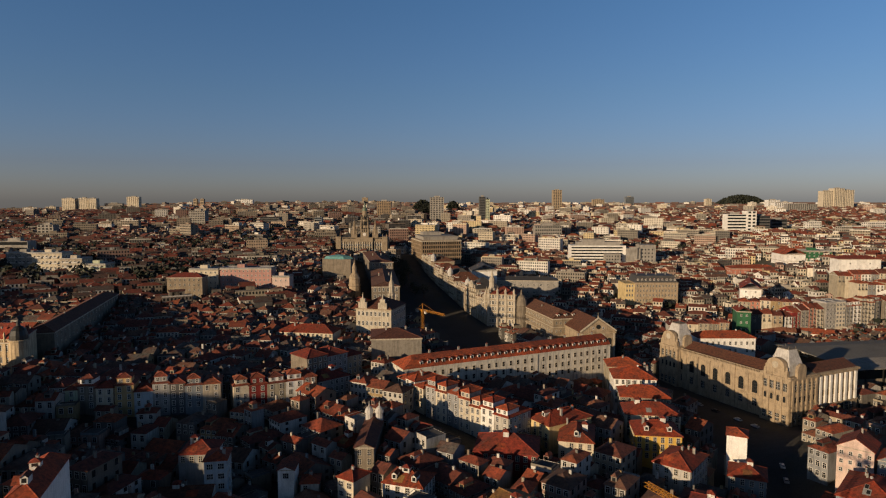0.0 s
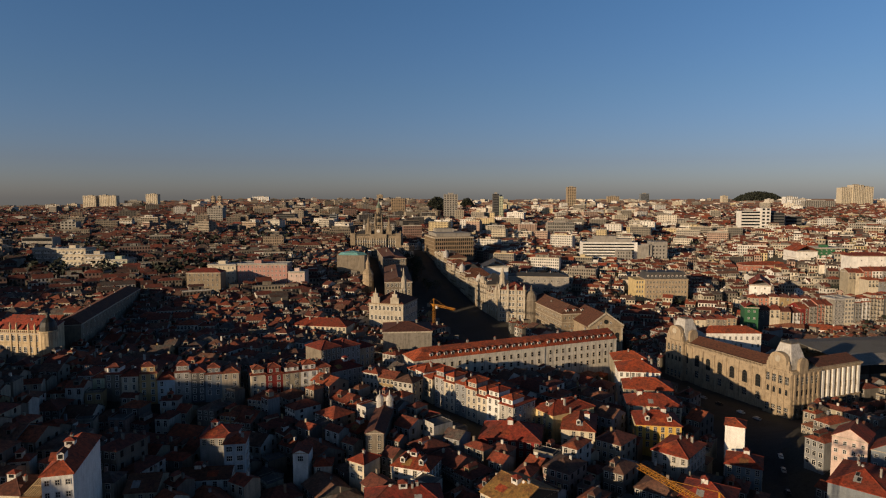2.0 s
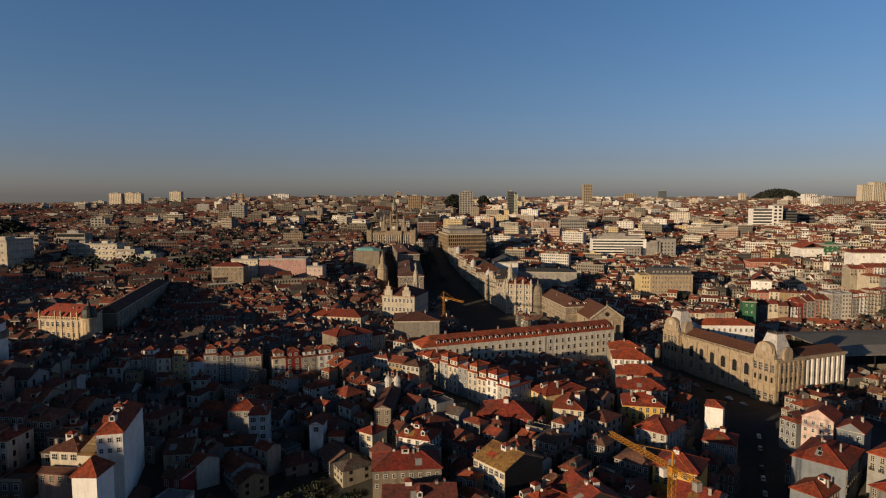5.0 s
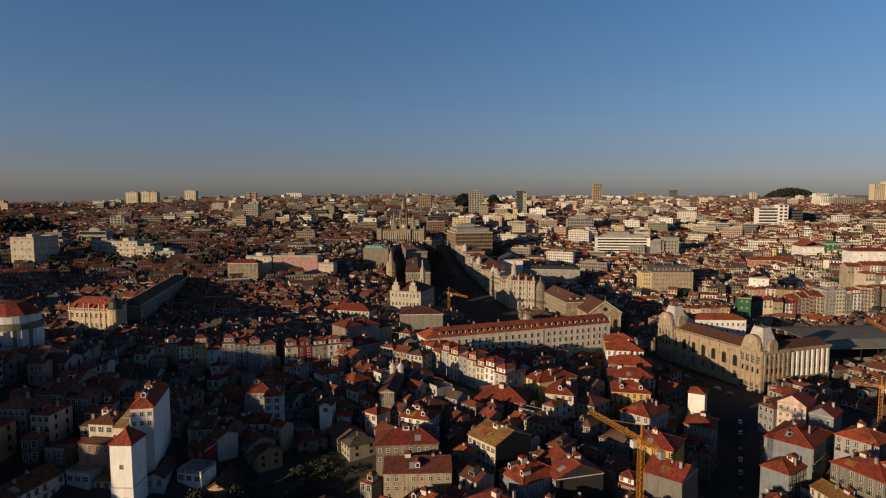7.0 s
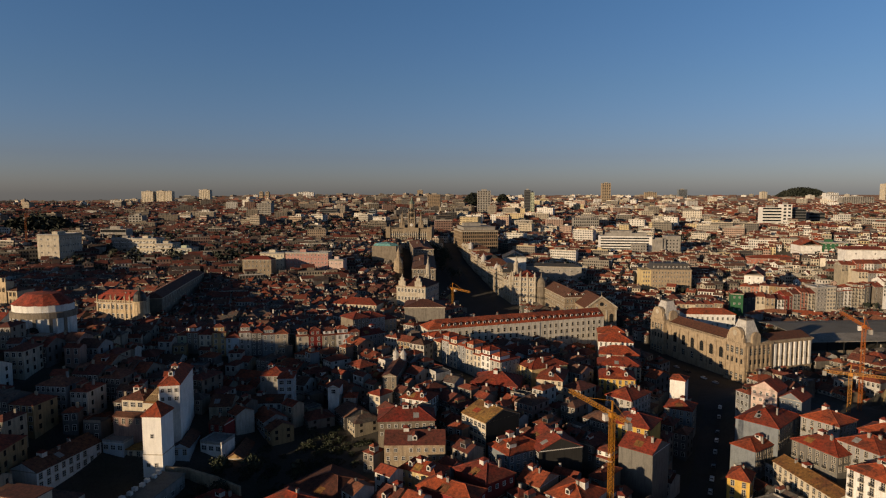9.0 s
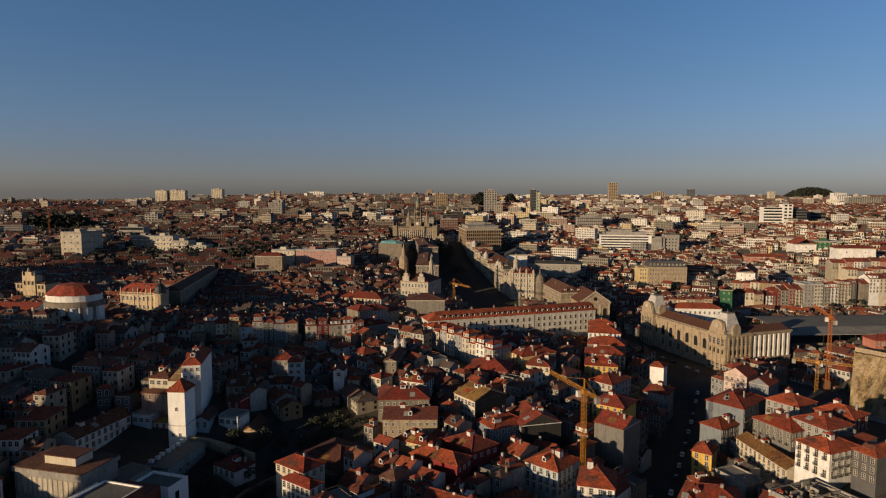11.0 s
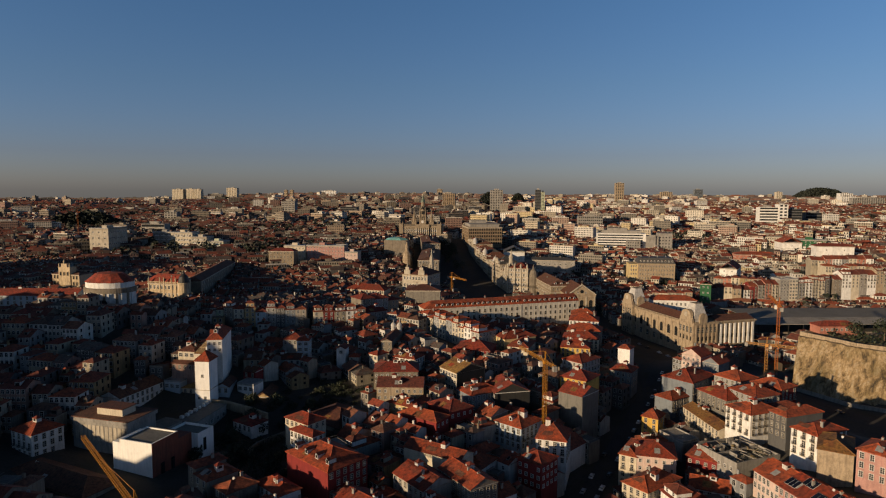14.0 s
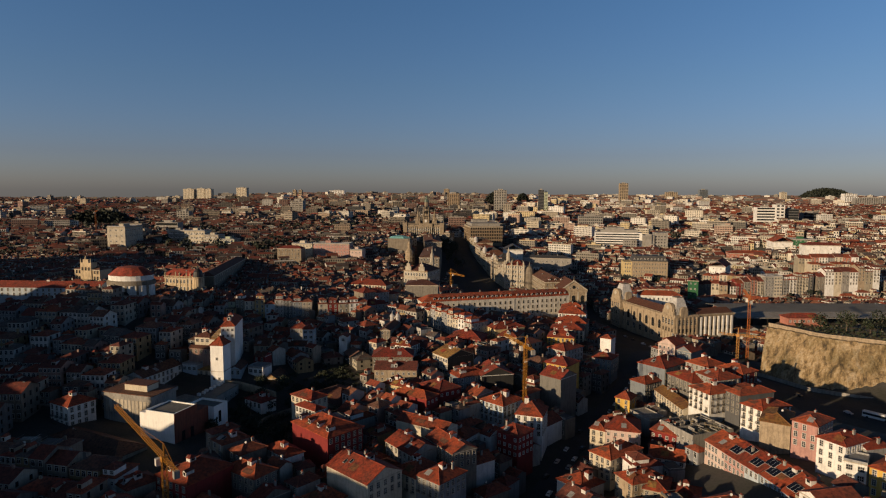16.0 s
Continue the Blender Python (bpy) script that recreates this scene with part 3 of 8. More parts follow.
def roof_shape(kind, w, d, h, pitch=25, over=0.45, thick=0.22, k=0):
    """A tiled roof over a plan w by d whose eaves are at h: slabs with thickness, and ridge caps. Gives also the ridge's height."""
    sh, t = Shape(), math.tan(radians(pitch))
    x0, x1, y0, y1 = -over, w + over, -over, d + over
    ze = h - over * t * 0.4
    if kind == "gable":  # ridge along the front
        zr, ym = h + t * d / 2, d / 2
        ends = [(x0 + over * 0.6, ym, zr), (x1 - over * 0.6, ym, zr)]
        x0, x1 = x0 + over * 0.6, x1 - over * 0.6
        slopes = [[(x0, y0, ze), (x1, y0, ze), ends[1], ends[0]], [(x1, y1, ze), (x0, y1, ze), ends[0], ends[1]]]
        caps = [ends]
    elif kind == "front":  # ridge from front to back, a gable to the street
        zr, xm = h + t * w / 2, w / 2
        ends = [(xm, y0, zr), (xm, y1, zr)]
        slopes = [[(x0, y1, ze), (x0, y0, ze), ends[0], ends[1]], [(x1, y0, ze), (x1, y1, ze), ends[1], ends[0]]]
        caps = [ends]
    else:  # hipped on all sides
        r = min(w, d) / 2
        zr = h + t * r
        ends = [(r, d / 2, zr), (w - r, d / 2, zr)] if w >= d else [(w / 2, r, zr), (w / 2, d - r, zr)]
        if abs(w - d) < 0.3:
            ends = [(w / 2 - 0.2, d / 2, zr), (w / 2 + 0.2, d / 2, zr)]
        a, b, c, e = (x0, y0, ze), (x1, y0, ze), (x1, y1, ze), (x0, y1, ze)
        p, q = ends
        slopes = [[a, b, q, p], [b, c, q], [c, e, p, q], [e, a, p]] if w >= d else [[a, b, p], [b, c, q, p], [c, e, q], [e, a, p, q]]
        caps = [ends] + ([(a, p), (b, q), (c, q), (e, p)] if w >= d else [(a, p), (b, p), (c, q), (e, q)])
    ids, edges = {}, {}

    def at(p, dz=0.0):
        key = (round(p[0], 3), round(p[1], 3), round(p[2] + dz, 3))
        if key not in ids:
            ids[key] = len(sh.v)
            sh.v.append((p[0], p[1], p[2] + dz))
        return ids[key]
    for pts in slopes:
        sh.f.append(tuple(at(p) for p in pts))
        sh.f.append(tuple(at(p, -thick) for p in reversed(pts)))
        for p, q in zip(pts, pts[1:] + pts[:1]):
            if edges.pop((at(q), at(p)), None) is None:
                edges[at(p), at(q)] = (p, q)
    for p, q in edges.values():
        sh.f.append((at(p), at(p, -thick), at(q, -thick), at(q)))
    # rounded caps along ridge and hips, grown out of the slopes
    for a, b in caps:
        dx, dy = b[0] - a[0], b[1] - a[1]
        q = math.hypot(dx, dy) or 1.0
        ox, oy = -dy / q * 0.2, dx / q * 0.2
        row_ = [[at((p[0] + o * ox, p[1] + o * oy, p[2] - 0.06)) for o in (-1, 1)] for p in (a, b)]
        top = [at(p, 0.17) for p in (a, b)]
        sh.f += [(row_[0][0], row_[1][0], top[1], top[0]), (top[0], top[1], row_[1][1], row_[0][1]), (at(a), row_[0][0], top[0]), (at(b), top[1], row_[1][0])]
    sh.k = [k] * len(sh.f)
    return sh, zr


rnd = random.Random(7)


def attic_room(root, u0, u1, v0, v1, z, tall, wall, tile, n):
    """A glazed attic room that stands up out of the roof under a small hipped roof of its own."""
    a = Shape()
    a.box(u0, v0, z - 0.8, u1, v1, z + tall)
    room = part("attic", a, M[wall], root, "attic room with its own small hipped roof")
    r, _ = roof_shape("hip", u1 - u0, v1 - v0, z + tall, 26, 0.3)
    part("attic_roof", r, M[tile], room, m=pose(u0, v0, 0))
    for u in even(u0, u1, n):
        part("window", WIN["small"], None, room, m=pose(u, v0, z + 0.75))


def even(a, b, n):
    return [a + (b - a) * (i + 0.5) / n for i in range(n)]


def house(x, y, w, d, turn, h, roof="hip", wall="plaster", tile="tile", top=None, sides="f", label="", win="tall", chimneys=1, dormers=0, floor_h=3.1, dish=False, skylights=0, claimed=True, pitch=25, group="", bay=2.7, seen=5, attic=0):
    """A town house: x, y is the front's left corner, turn the way its front runs; top: its eaves' height if not h over the ground."""
    c, sn = math.cos(radians(turn)), math.sin(radians(turn))
    corners = [(x + u * c - v * sn, y + u * sn + v * c) for u, v in ((0, 0), (w, 0), (w, d), (0, d))]
    gz = [ground_z(*p) for p in corners]
    z0 = min(gz) - 0.3
    eave = (top if top is not None else 0.5 * (gz[0] + gz[1]) + h) - z0
    if claimed:
        claim(x, y, w, d, turn, 0.6)
    root = thing("house", x, y, z0, turn, label or rnd.choice(HOUSE_LABELS), "house", group or "old town houses")
    sh = Shape()
    # walls as one shell, with the gables where the roof leaves them open
    t, e = math.tan(radians(pitch)), eave - 0.05
    sh.v = [(0, 0, 0), (w, 0, 0), (w, d, 0), (0, d, 0), (0, 0, e), (w, 0, e), (w, d, e), (0, d, e)]
    sh.f = [(0, 1, 5, 4), (1, 2, 6, 5), (2, 3, 7, 6), (3, 0, 4, 7)]
    if roof == "gable":
        sh.v += [(0, d / 2, e + t * d / 2 - 0.15), (w, d / 2, e + t * d / 2 - 0.15)]
        sh.f[1], sh.f[3] = (1, 2, 6, 9, 5), (3, 0, 4, 8, 7)
    elif roof == "front":
        sh.v += [(w / 2, 0, e + t * w / 2 - 0.15), (w / 2, d, e + t * w / 2 - 0.15)]
        sh.f[0], sh.f[2] = (0, 1, 5, 8, 4), (2, 3, 7, 9, 6)
    else:
        sh.f.append((4, 5, 6, 7))
    sh.k = [0] * len(sh.f)
    part("wall", sh, M[wall], root)
    tr = Shape()
    tr.box(-0.12, -0.12, eave - 0.42, w + 0.12, d + 0.1, eave - 0.12)
    part("cornice", tr, M["pale_granite"] if rnd.random() < 0.6 else M["trim"], root)
    if roof == "flat":
        rs = Shape()
        rs.box(0.3, 0.3, eave - 0.05, w - 0.3, d - 0.3, eave + 0.1)
        for q in ((-0.1, -0.1, w + 0.1, 0.2), (-0.1, d - 0.2, w + 0.1, d + 0.1), (-0.1, 0.2, 0.2, d - 0.2), (w - 0.2, 0.2, w + 0.1, d - 0.2)):
            rs.box(q[0], q[1], eave - 0.06, q[2], q[3], eave + 0.7)
        zr = eave
    else:
        rs, zr = roof_shape(roof, w, d, eave, pitch)
    part("roof", rs, M[tile], root)
    floors = max(1, int((eave - 0.6) / floor_h))
    lowest = max(0, floors - seen)
    for side in sides:
        span = w if side in "fb" else d
        n = max(1, int(span / bay))
        for fl in range(lowest, floors):
            zf = eave - 0.55 - (floors - fl) * floor_h + 0.85
            kind = win if not (win == "tall" and fl == floors - 2 and rnd.random() < 0.5) else "rail"
            for i in range(n):
                u = span * (i + 0.5) / n
                if fl == 0 and i == n // 2 and side == "f" and seen > 4:
                    part("door", DOOR, None, root, m=pose(u, 0, max(0, zf - 0.9)))
                    continue
                if rnd.random() < 0.05:
                    continue
                m = {"f": pose(u, 0, zf), "r": pose(w, u, zf, 0, 0, 90), "l": pose(0, u, zf, 0, 0, -90)}[side]
                part("window", WIN[kind], None, root, m=m)
    for i in range(chimneys):
        u, v = rnd.uniform(0.15, 0.85) * w, rnd.uniform(0.35, 0.75) * d
        part("chimney", CHIM, None, root, m=pose(u, v, zr - rnd.uniform(0.4, 1.2), 0, 0, rnd.choice((0, 90))))
    for i in range(dormers):
        u = w * (i + 0.5) / dormers
        v = d * 0.12
        part("dormer", DORM, None, root, m=pose(u, v, eave + t * v + 0.75))
    if attic:
        attic_room(root, w * 0.12, w * 0.88, 0.5, 0.5 + d * 0.5, eave, rnd.uniform(2.3, 2.9), wall if wall != "plaster" else "white", tile, attic)
    for i in range(skylights):
        v = d * rnd.uniform(0.15, 0.3)
        part("skylight", SKYL, None, root, m=pose(rnd.uniform(0.2, 0.8) * w, v, eave + t * v + 0.1, pitch, 0, 0))
    if roof in ("hip", "gable") and w * d > 90 and y < 275:
        f = rnd.uniform(0.28, 0.72)
        v = d * (0.2 if roof == "gable" else 0.16)
        part("roof_patch", rnd.choice(PATCHES), None, root, m=pose(f * w, v, eave + t * v + 0.06, pitch, 0, 0))
        if not attic and rnd.random() < 0.75:
            part("stair_head", LANTERN, None, root, "small plastered stair head on the roof", pose(rnd.uniform(0.25, 0.75) * w, d * rnd.uniform(0.42, 0.6), zr - 0.3, 0, 0, rnd.choice((0, 90, -90))))
    if dish or (seen > 1 and rnd.random() < 0.4):
        part("satellite_dish", DISH, None, root, m=pose(rnd.uniform(0.2, 0.8) * w, d * 0.4, zr + 0.6, 60, 0, rnd.uniform(-40, 40)))
    return root


HOUSE_LABELS = ["narrow plastered town house with a red clay tile roof", "old stone-trimmed town house under worn orange tiles", "weathered row house with granite window frames and tiled roof", "tall plastered old town house with a brick-red tiled roof"]


def row(p, q, d, n, h, roof="gable", walls=("plaster",), tile="tile", top=None, sides="f", win="tall", dormers=0, chimneys=1, spread=1.2, pitch=25, label="", seen=5, attic=0.0):
    """A terrace of n houses whose fronts run from p to q, as seen from the street."""
    L = math.hypot(q[0] - p[0], q[1] - p[1])
    turn = math.degrees(math.atan2(q[1] - p[1], q[0] - p[0]))
    cuts = [0.0]
    for i in range(n):
        cuts.append(cuts[-1] + rnd.uniform(0.8, 1.2))
    cuts = [c / cuts[-1] * L for c in cuts]
    tops = (top if isinstance(top, (tuple, list)) else (top, top)) if top is not None else None
    for i in range(n):
        f = (cuts[i] + cuts[i + 1]) / 2 / L
        x, y = p[0] + (q[0] - p[0]) * cuts[i] / L, p[1] + (q[1] - p[1]) * cuts[i] / L
        tz = None if tops is None else tops[0] + (tops[1] - tops[0]) * f + rnd.uniform(-spread, spread)
        hh = h + rnd.uniform(-spread, spread)
        sd = sides if (i == n - 1 or i == 0) else "f"
        house(x, y, cuts[i + 1] - cuts[i] - 0.05, d, turn, hh, roof, walls[i % len(walls)], tile, tz, sd, label, win, chimneys, dormers, dish=rnd.random() < 0.25, pitch=pitch, seen=seen, attic=2 if rnd.random() < attic else 0)


# ---- streets ----
MOUZ = [(-10, -130), (43, 10), (66, 70), (81, 110), (96, 149), (115, 200), (134, 250)]
SQUARE = [(134, 250), (147, 284), (129, 330), (114, 375), (100, 470)]
AVENUE = [(38, 372), (18, 440), (-6, 520), (-32, 610), (-52, 706)]
strip("road_valley", MOUZ, 9, M["asphalt"], 0.03, "narrow asphalt street sunk in shade between houses")
strip("road_square", SQUARE, 17, M["asphalt"], 0.05, "asphalt street along the station front")
strip("road_avenue", AVENUE, 46, M["asphalt"], 0.02, "broad dark avenue between tall facades", 12)
strip("road_cliff", CUTTING, 13, M["asphalt"], 0.04, "asphalt road below the rock cutting")
claim_line(MOUZ, 12)
claim_line(SQUARE, 20)
claim_line([(150, 265), (112, 262)], 40)
claim(105, 362, 100, 28, -65.8)
claim_line(AVENUE, 50)
claim_line(CUTTING, 40)


# ---- large buildings ----
TAKEN = []  # plans of the large far buildings: middle and half width


def glazed(root, kind, m, label=""):
    """A window in two pieces: the stone surround, and under it the glazed leaf."""
    surround, leaf = PANES[WIN[kind].name.split(".")[0]]
    part("pane", leaf, None, part("window", surround, None, root, label, m))


def windows_on(root, side, w, d, xs, zs, kind, label="", plain=False):
    for z in zs:
        for u in xs:
            m = {"f": pose(u, 0, z), "r": pose(w, u, z, 0, 0, 90), "l": pose(0, u, z, 0, 0, -90)}[side]
            if plain:
                part("window", WIN[kind], None, root, label, m)
            else:
                glazed(root, kind, m, label)


def white_terrace():
    """The long pale building with a red mansard and a row of dormers, in two straight lengths."""
    for (x0, y0), (x1, y1), d, bays, lab in (((-19, 293.4), (49.8, 325.7), 16, 17, "west length"), ((49.8, 325.7), (93.3, 346.1), 16, 11, "east length")):
        L, turn = math.hypot(x1 - x0, y1 - y0), math.degrees(math.atan2(y1 - y0, x1 - x0))
        root = thing("long_building", x0, y0, -8, turn, "long pale plastered building with a red mansard roof and dormers", "building", "long pale building")
        claim(x0, y0, L, d, turn)
        sh = Shape()
        sh.box(0, 0, 0, L, d, 33)
        sh.box(-0.2, -0.3, 32.2, L + 0.2, d, 32.9)
        part("wall", sh, M["terrace_plaster"], root)
        for u in (0.15, L - 0.15):
            pp = Shape()
            pp.box(u - 0.12, -0.2, 4, u + 0.12, -0.02, 32)
            part("downpipe", pp, M["lead"], root)
        rs = Shape()
        n = len(rs.v)
        rs.poly([(0, -0.4, 33.0), (L, -0.4, 33.0), (L, 3.2, 36.2), (0, 3.2, 36.2)])
        rs.poly([(0, 3.2, 36.2), (L, 3.2, 36.2), (L, d / 2, 37.6), (0, d / 2, 37.6)])
        rs.poly([(0, d / 2, 37.6), (L, d / 2, 37.6), (L, d, 33), (0, d, 33)])
        rs.poly([(L, -0.4, 33), (L, d, 33), (L, d / 2, 37.6), (L, 3.2, 36.2)])
        if lab == "west length":
            # the free end is hipped
            for p, q in (((0, -0.4, 33), (5.5, 3.2, 36.2)), ((0, 3.2, 36.2), (5.5, 3.2, 36.2)), ((0, d / 2, 37.6), (7.5, d / 2, 37.6))):
                rs.v = [q if (round(v[0], 3), round(v[1], 3)) == (p[0], round(p[1], 3)) and p[2] > 34 and v[2] > 34 else v for v in rs.v]
            rs.poly([(0, d, 33), (0, -0.4, 33), (5.5, 3.2, 36.2), (7.5, d / 2, 37.6)])
        else:
            rs.poly([(0, d, 33), (0, -0.4, 33), (0, 3.2, 36.2), (0, d / 2, 37.6)])
        part("roof", rs, M["orange_tile"], root)
        for u in even(8 if lab == "west length" else 1, L - 1, bays):
            part("dormer", DORM, None, root, m=pose(u, 1.0, 34.6))
        for u in even(9, L - 2, 4):
            part("chimney", CHIM, None, root, m=pose(u, d / 2, 37.4))
        windows_on(root, "f", L, d, even(1.5, L - 1.5, bays), (28.4, 24.2, 20.0), "plain")
        windows_on(root, "r", L, d, even(2, d - 2, 4), (28.4, 24.2, 20.0, 15.8), "plain")


def station():
    """The granite railway station: a long arcaded front, two domed pavilions and a wing with pale pilasters."""
    turn = math.degrees(math.atan2(294 - 372, 166 - 131))
    L = math.hypot(166 - 131, 294 - 372)
    root = thing("railway_station", 131, 372, -5, turn, "granite railway station with arched windows and two domed pavilions", "station")
    claim(131, 372, L, 52, turn)
    eave = 25.5
    b = Shape()
    b.box(9, 1.5, 0, L - 16, 20, eave - 2)
    b.box(9, 1.2, 10.6, L - 16, 1.5, 11.4)
    b.box(8.8, 0.9, eave - 3.2, L - 15.8, 1.5, eave - 2)
    part("wall", b, M["granite"], root)
    pr = Shape()
    for u in np.arange(9.5, L - 16, 0.9):
        pr.box(u, 1.0, eave - 2, u + 0.35, 1.3, eave - 1)
    pr.box(9, 0.9, eave - 1, L - 16, 1.4, eave - 0.75)
    part("parapet", pr, M["granite"], root)
    rs, _ = roof_shape("gable", L - 25, 18, eave - 2, 24, 0.2)
    part("roof", rs, M["brown_tile"], root, "long brown tiled roof", pose(9, 2, 0))
    n = 7
    for i, u in enumerate(even(10, L - 17, n)):
        glazed(root, "arch", pose(u, 1.5, 12.2), "tall arched window")
        part("window", WIN["big"], None, root, m=pose(u, 1.5, 5.6))
    for u in np.linspace(10, L - 17, n + 1):
        ps = Shape()
        ps.box(u - 0.5, 1.05, 0, u + 0.5, 1.5, eave - 3.2)
        ps.box(u - 0.7, 0.9, eave - 4.2, u + 0.7, 1.5, eave - 3.2)
        part("pilaster", ps, M["granite"], root)
    # pavilions at both ends of the front
    for name, u0, w, d in (("far", 0.0, 14.0, 15.0), ("near", L - 16.0, 16.0, 19.0)):
        s = ringed(w, d + 0.8, banded(eave, [(z, 0.35, 0.15) for z in (2.2, 4.4, 6.6, 8.8, 17.4)] + [(10.4, 0.8, 0.3), (eave - 1.6, 1.0, 0.5)]))
        s.v = [(x + u0, y - 0.8, z) for x, y, z in s.v]
        pav = part("pavilion", s, M["granite"], root, "granite corner pavilion")
        # pilasters, windows on the two seen sides
        for u in np.linspace(u0 + 0.8, u0 + w - 0.8, 5):
            ps = Shape()
            ps.box(u - 0.6, -1.25, 0, u + 0.6, -0.8, eave - 1.6)
            part("pilaster", ps, M["granite"], pav)
        for u in np.linspace(1.2, d - 1.2, 6):
            ps = Shape()
            ps.box(u0 + w, u - 0.6, 0, u0 + w + 0.45, u + 0.6, eave - 1.6)
            part("pilaster", ps, M["granite"], pav)
        for z, kind in ((12.8, "arch_small"), (3.0, "big"), (18.2, "big")):
            for u in even(u0 + 1, u0 + w - 1, 4):
                part("window", WIN[kind], None, pav, m=pose(u, -0.8, z))
            for u in even(1.5, d - 1.5, 5):
                part("window", WIN[kind], None, pav, m=pose(u0 + w, u, z, 0, 0, 90))
        # clock gable on the front with a round dial, a curved white mansard behind it
        cu, cv = u0 + w / 2, 6.6
        g = Shape()
        hw = 4.8
        arc = [(hw * math.cos(math.pi * i / 10), eave + 4.6 + 3.6 * math.sin(math.pi * i / 10)) for i in range(11)]
        front = [(cu - hw, eave), (cu + hw, eave)] + [(cu + ax, az) for ax, az in arc]
        m = len(front)
        k = len(g.v)
        g.v += [(px, -1.2, pz) for px, pz in front] + [(px, 1.2, pz) for px, pz in front]
        g.f += [tuple(range(k, k + m)), tuple(range(k + 2 * m - 1, k + m - 1, -1))] + [(k + i, k + m + i, k + m + (i + 1) % m, k + (i + 1) % m) for i in range(m)]
        g.k += [0] * (m + 2)
        for sgn in (-1, 1):
            g.box(cu + sgn * 5.6 - 0.8, -1.2, eave - 0.6, cu + sgn * 5.6 + 0.8, 0.6, eave + 2.4, 0, 0.1)
            g.turned(cu + sgn * 5.6, -0.3, [(0.9, eave + 2.4), (0.5, eave + 3.2), (0.6, eave + 3.8), (0.1, eave + 4.6)], 8)
        gable = part("clock_gable", g, M["granite"], root, "arched stone gable with a round clock")
        fl = Shape()
        arc = [(3.0 * math.cos(math.pi * i / 8), eave + 3.4 + 2.8 * math.sin(math.pi * i / 8)) for i in range(9)]
        side = [(-3.0, eave - 0.6), (3.0, eave - 0.6)] + arc
        m = len(side)
        fl.v += [(u0 + w + 0.5, cv + a, z) for a, z in side] + [(u0 + w - 1.0, cv + a, z) for a, z in side]
        fl.f += [tuple(range(m)), tuple(range(2 * m - 1, m - 1, -1))] + [(i, m + i, m + (i + 1) % m, (i + 1) % m) for i in range(m)]
        fl.k += [0] * (m + 2)
        part("flank_gable", fl, M["granite"], root)
        dl = Shape()
        dl.turned(0, 0, [(1.7, 0), (1.7, 0.3), (1.3, 0.3), (1.2, 0.12), (0.1, 0.14)], 20)
        part("clock", dl, M["pale_granite"], gable, "round pale clock dial", pose(cu, -1.2, eave + 5.0, 90, 0, 0))
        dm = Shape()
        rw, rd = 5.9, 5.4
        rings = [(1.0, eave - 0.6), (0.98, eave + 2.4), (0.86, eave + 5.2), (0.70, eave + 8.4), (0.58, eave + 10.8), (0.52, eave + 12.0)]
        for (f0, z0), (f1, z1) in zip(rings, rings[1:]):
            a = [(cu + sx * rw * f0, cv + sy * rd * f0, z0) for sx, sy in ((-1, -1), (1, -1), (1, 1), (-1, 1))]
            e = [(cu + sx * rw * f1, cv + sy * rd * f1, z1) for sx, sy in ((-1, -1), (1, -1), (1, 1), (-1, 1))]
            for i in range(4):
                j = (i + 1) % 4
                dm.poly([a[i], a[j], e[j], e[i]])
        f, z = rings[-1]
        dm.poly([(cu + sx * rw * f, cv + sy * rd * f, z) for sx, sy in ((-1, -1), (1, -1), (1, 1), (-1, 1))])
        part("mansard", dm, M["white_sheet"], root, "curved pale metal mansard roof")
        cr = Shape()
        cr.box(cu - rw * 0.52, cv - rd * 0.52, z, cu + rw * 0.52, cv + rd * 0.52, z + 0.35)
        for sx in (-1, 1):
            for sy in (-1, 1):
                cr.turned(cu + sx * rw * 0.46, cv + sy * rd * 0.46, [(0.12, z + 0.3), (0.08, z + 1.4), (0.02, z + 1.8)], 6)
        part("cresting", cr, M["dark_granite"], root)
    # the wing that runs back from the near pavilion
    wing = Shape()
    wing.box(L - 12, 19, 0, L - 1, 51, eave)
    wing.box(L - 12, 19, eave - 1.2, L - 0.2, 51.4, eave - 0.2)
    wing.box(L - 12, 19, 8.5, L - 0.6, 51.2, 9.3)
    part("wing", wing, M["granite"], root, "side wing of pale granite")
    for i, v in enumerate(even(20, 50.5, 8)):
        ps = Shape()
        ps.box(L - 1, v - 0.7, 9.3, L - 0.2, v + 0.7, eave - 2.0)
        part("pilaster", ps, M["white"], root, "pale plaster pier between windows")
    for v in even(22, 48.5, 7):
        part("window", WIN["big"], None, root, m=pose(L - 1, v, 4.0, 0, 0, 90))
        part("window", WIN["arch_small"], None, root, m=pose(L - 1, v, 13.5, 0, 0, 90))
    rs, _ = roof_shape("gable", 31, 14, eave, 22, 0.2)
    part("roof", rs, M["brown_tile"], root, "brown tiled roof of the wing", pose(L - 1.2, 19, 0, 0, 0, 90))


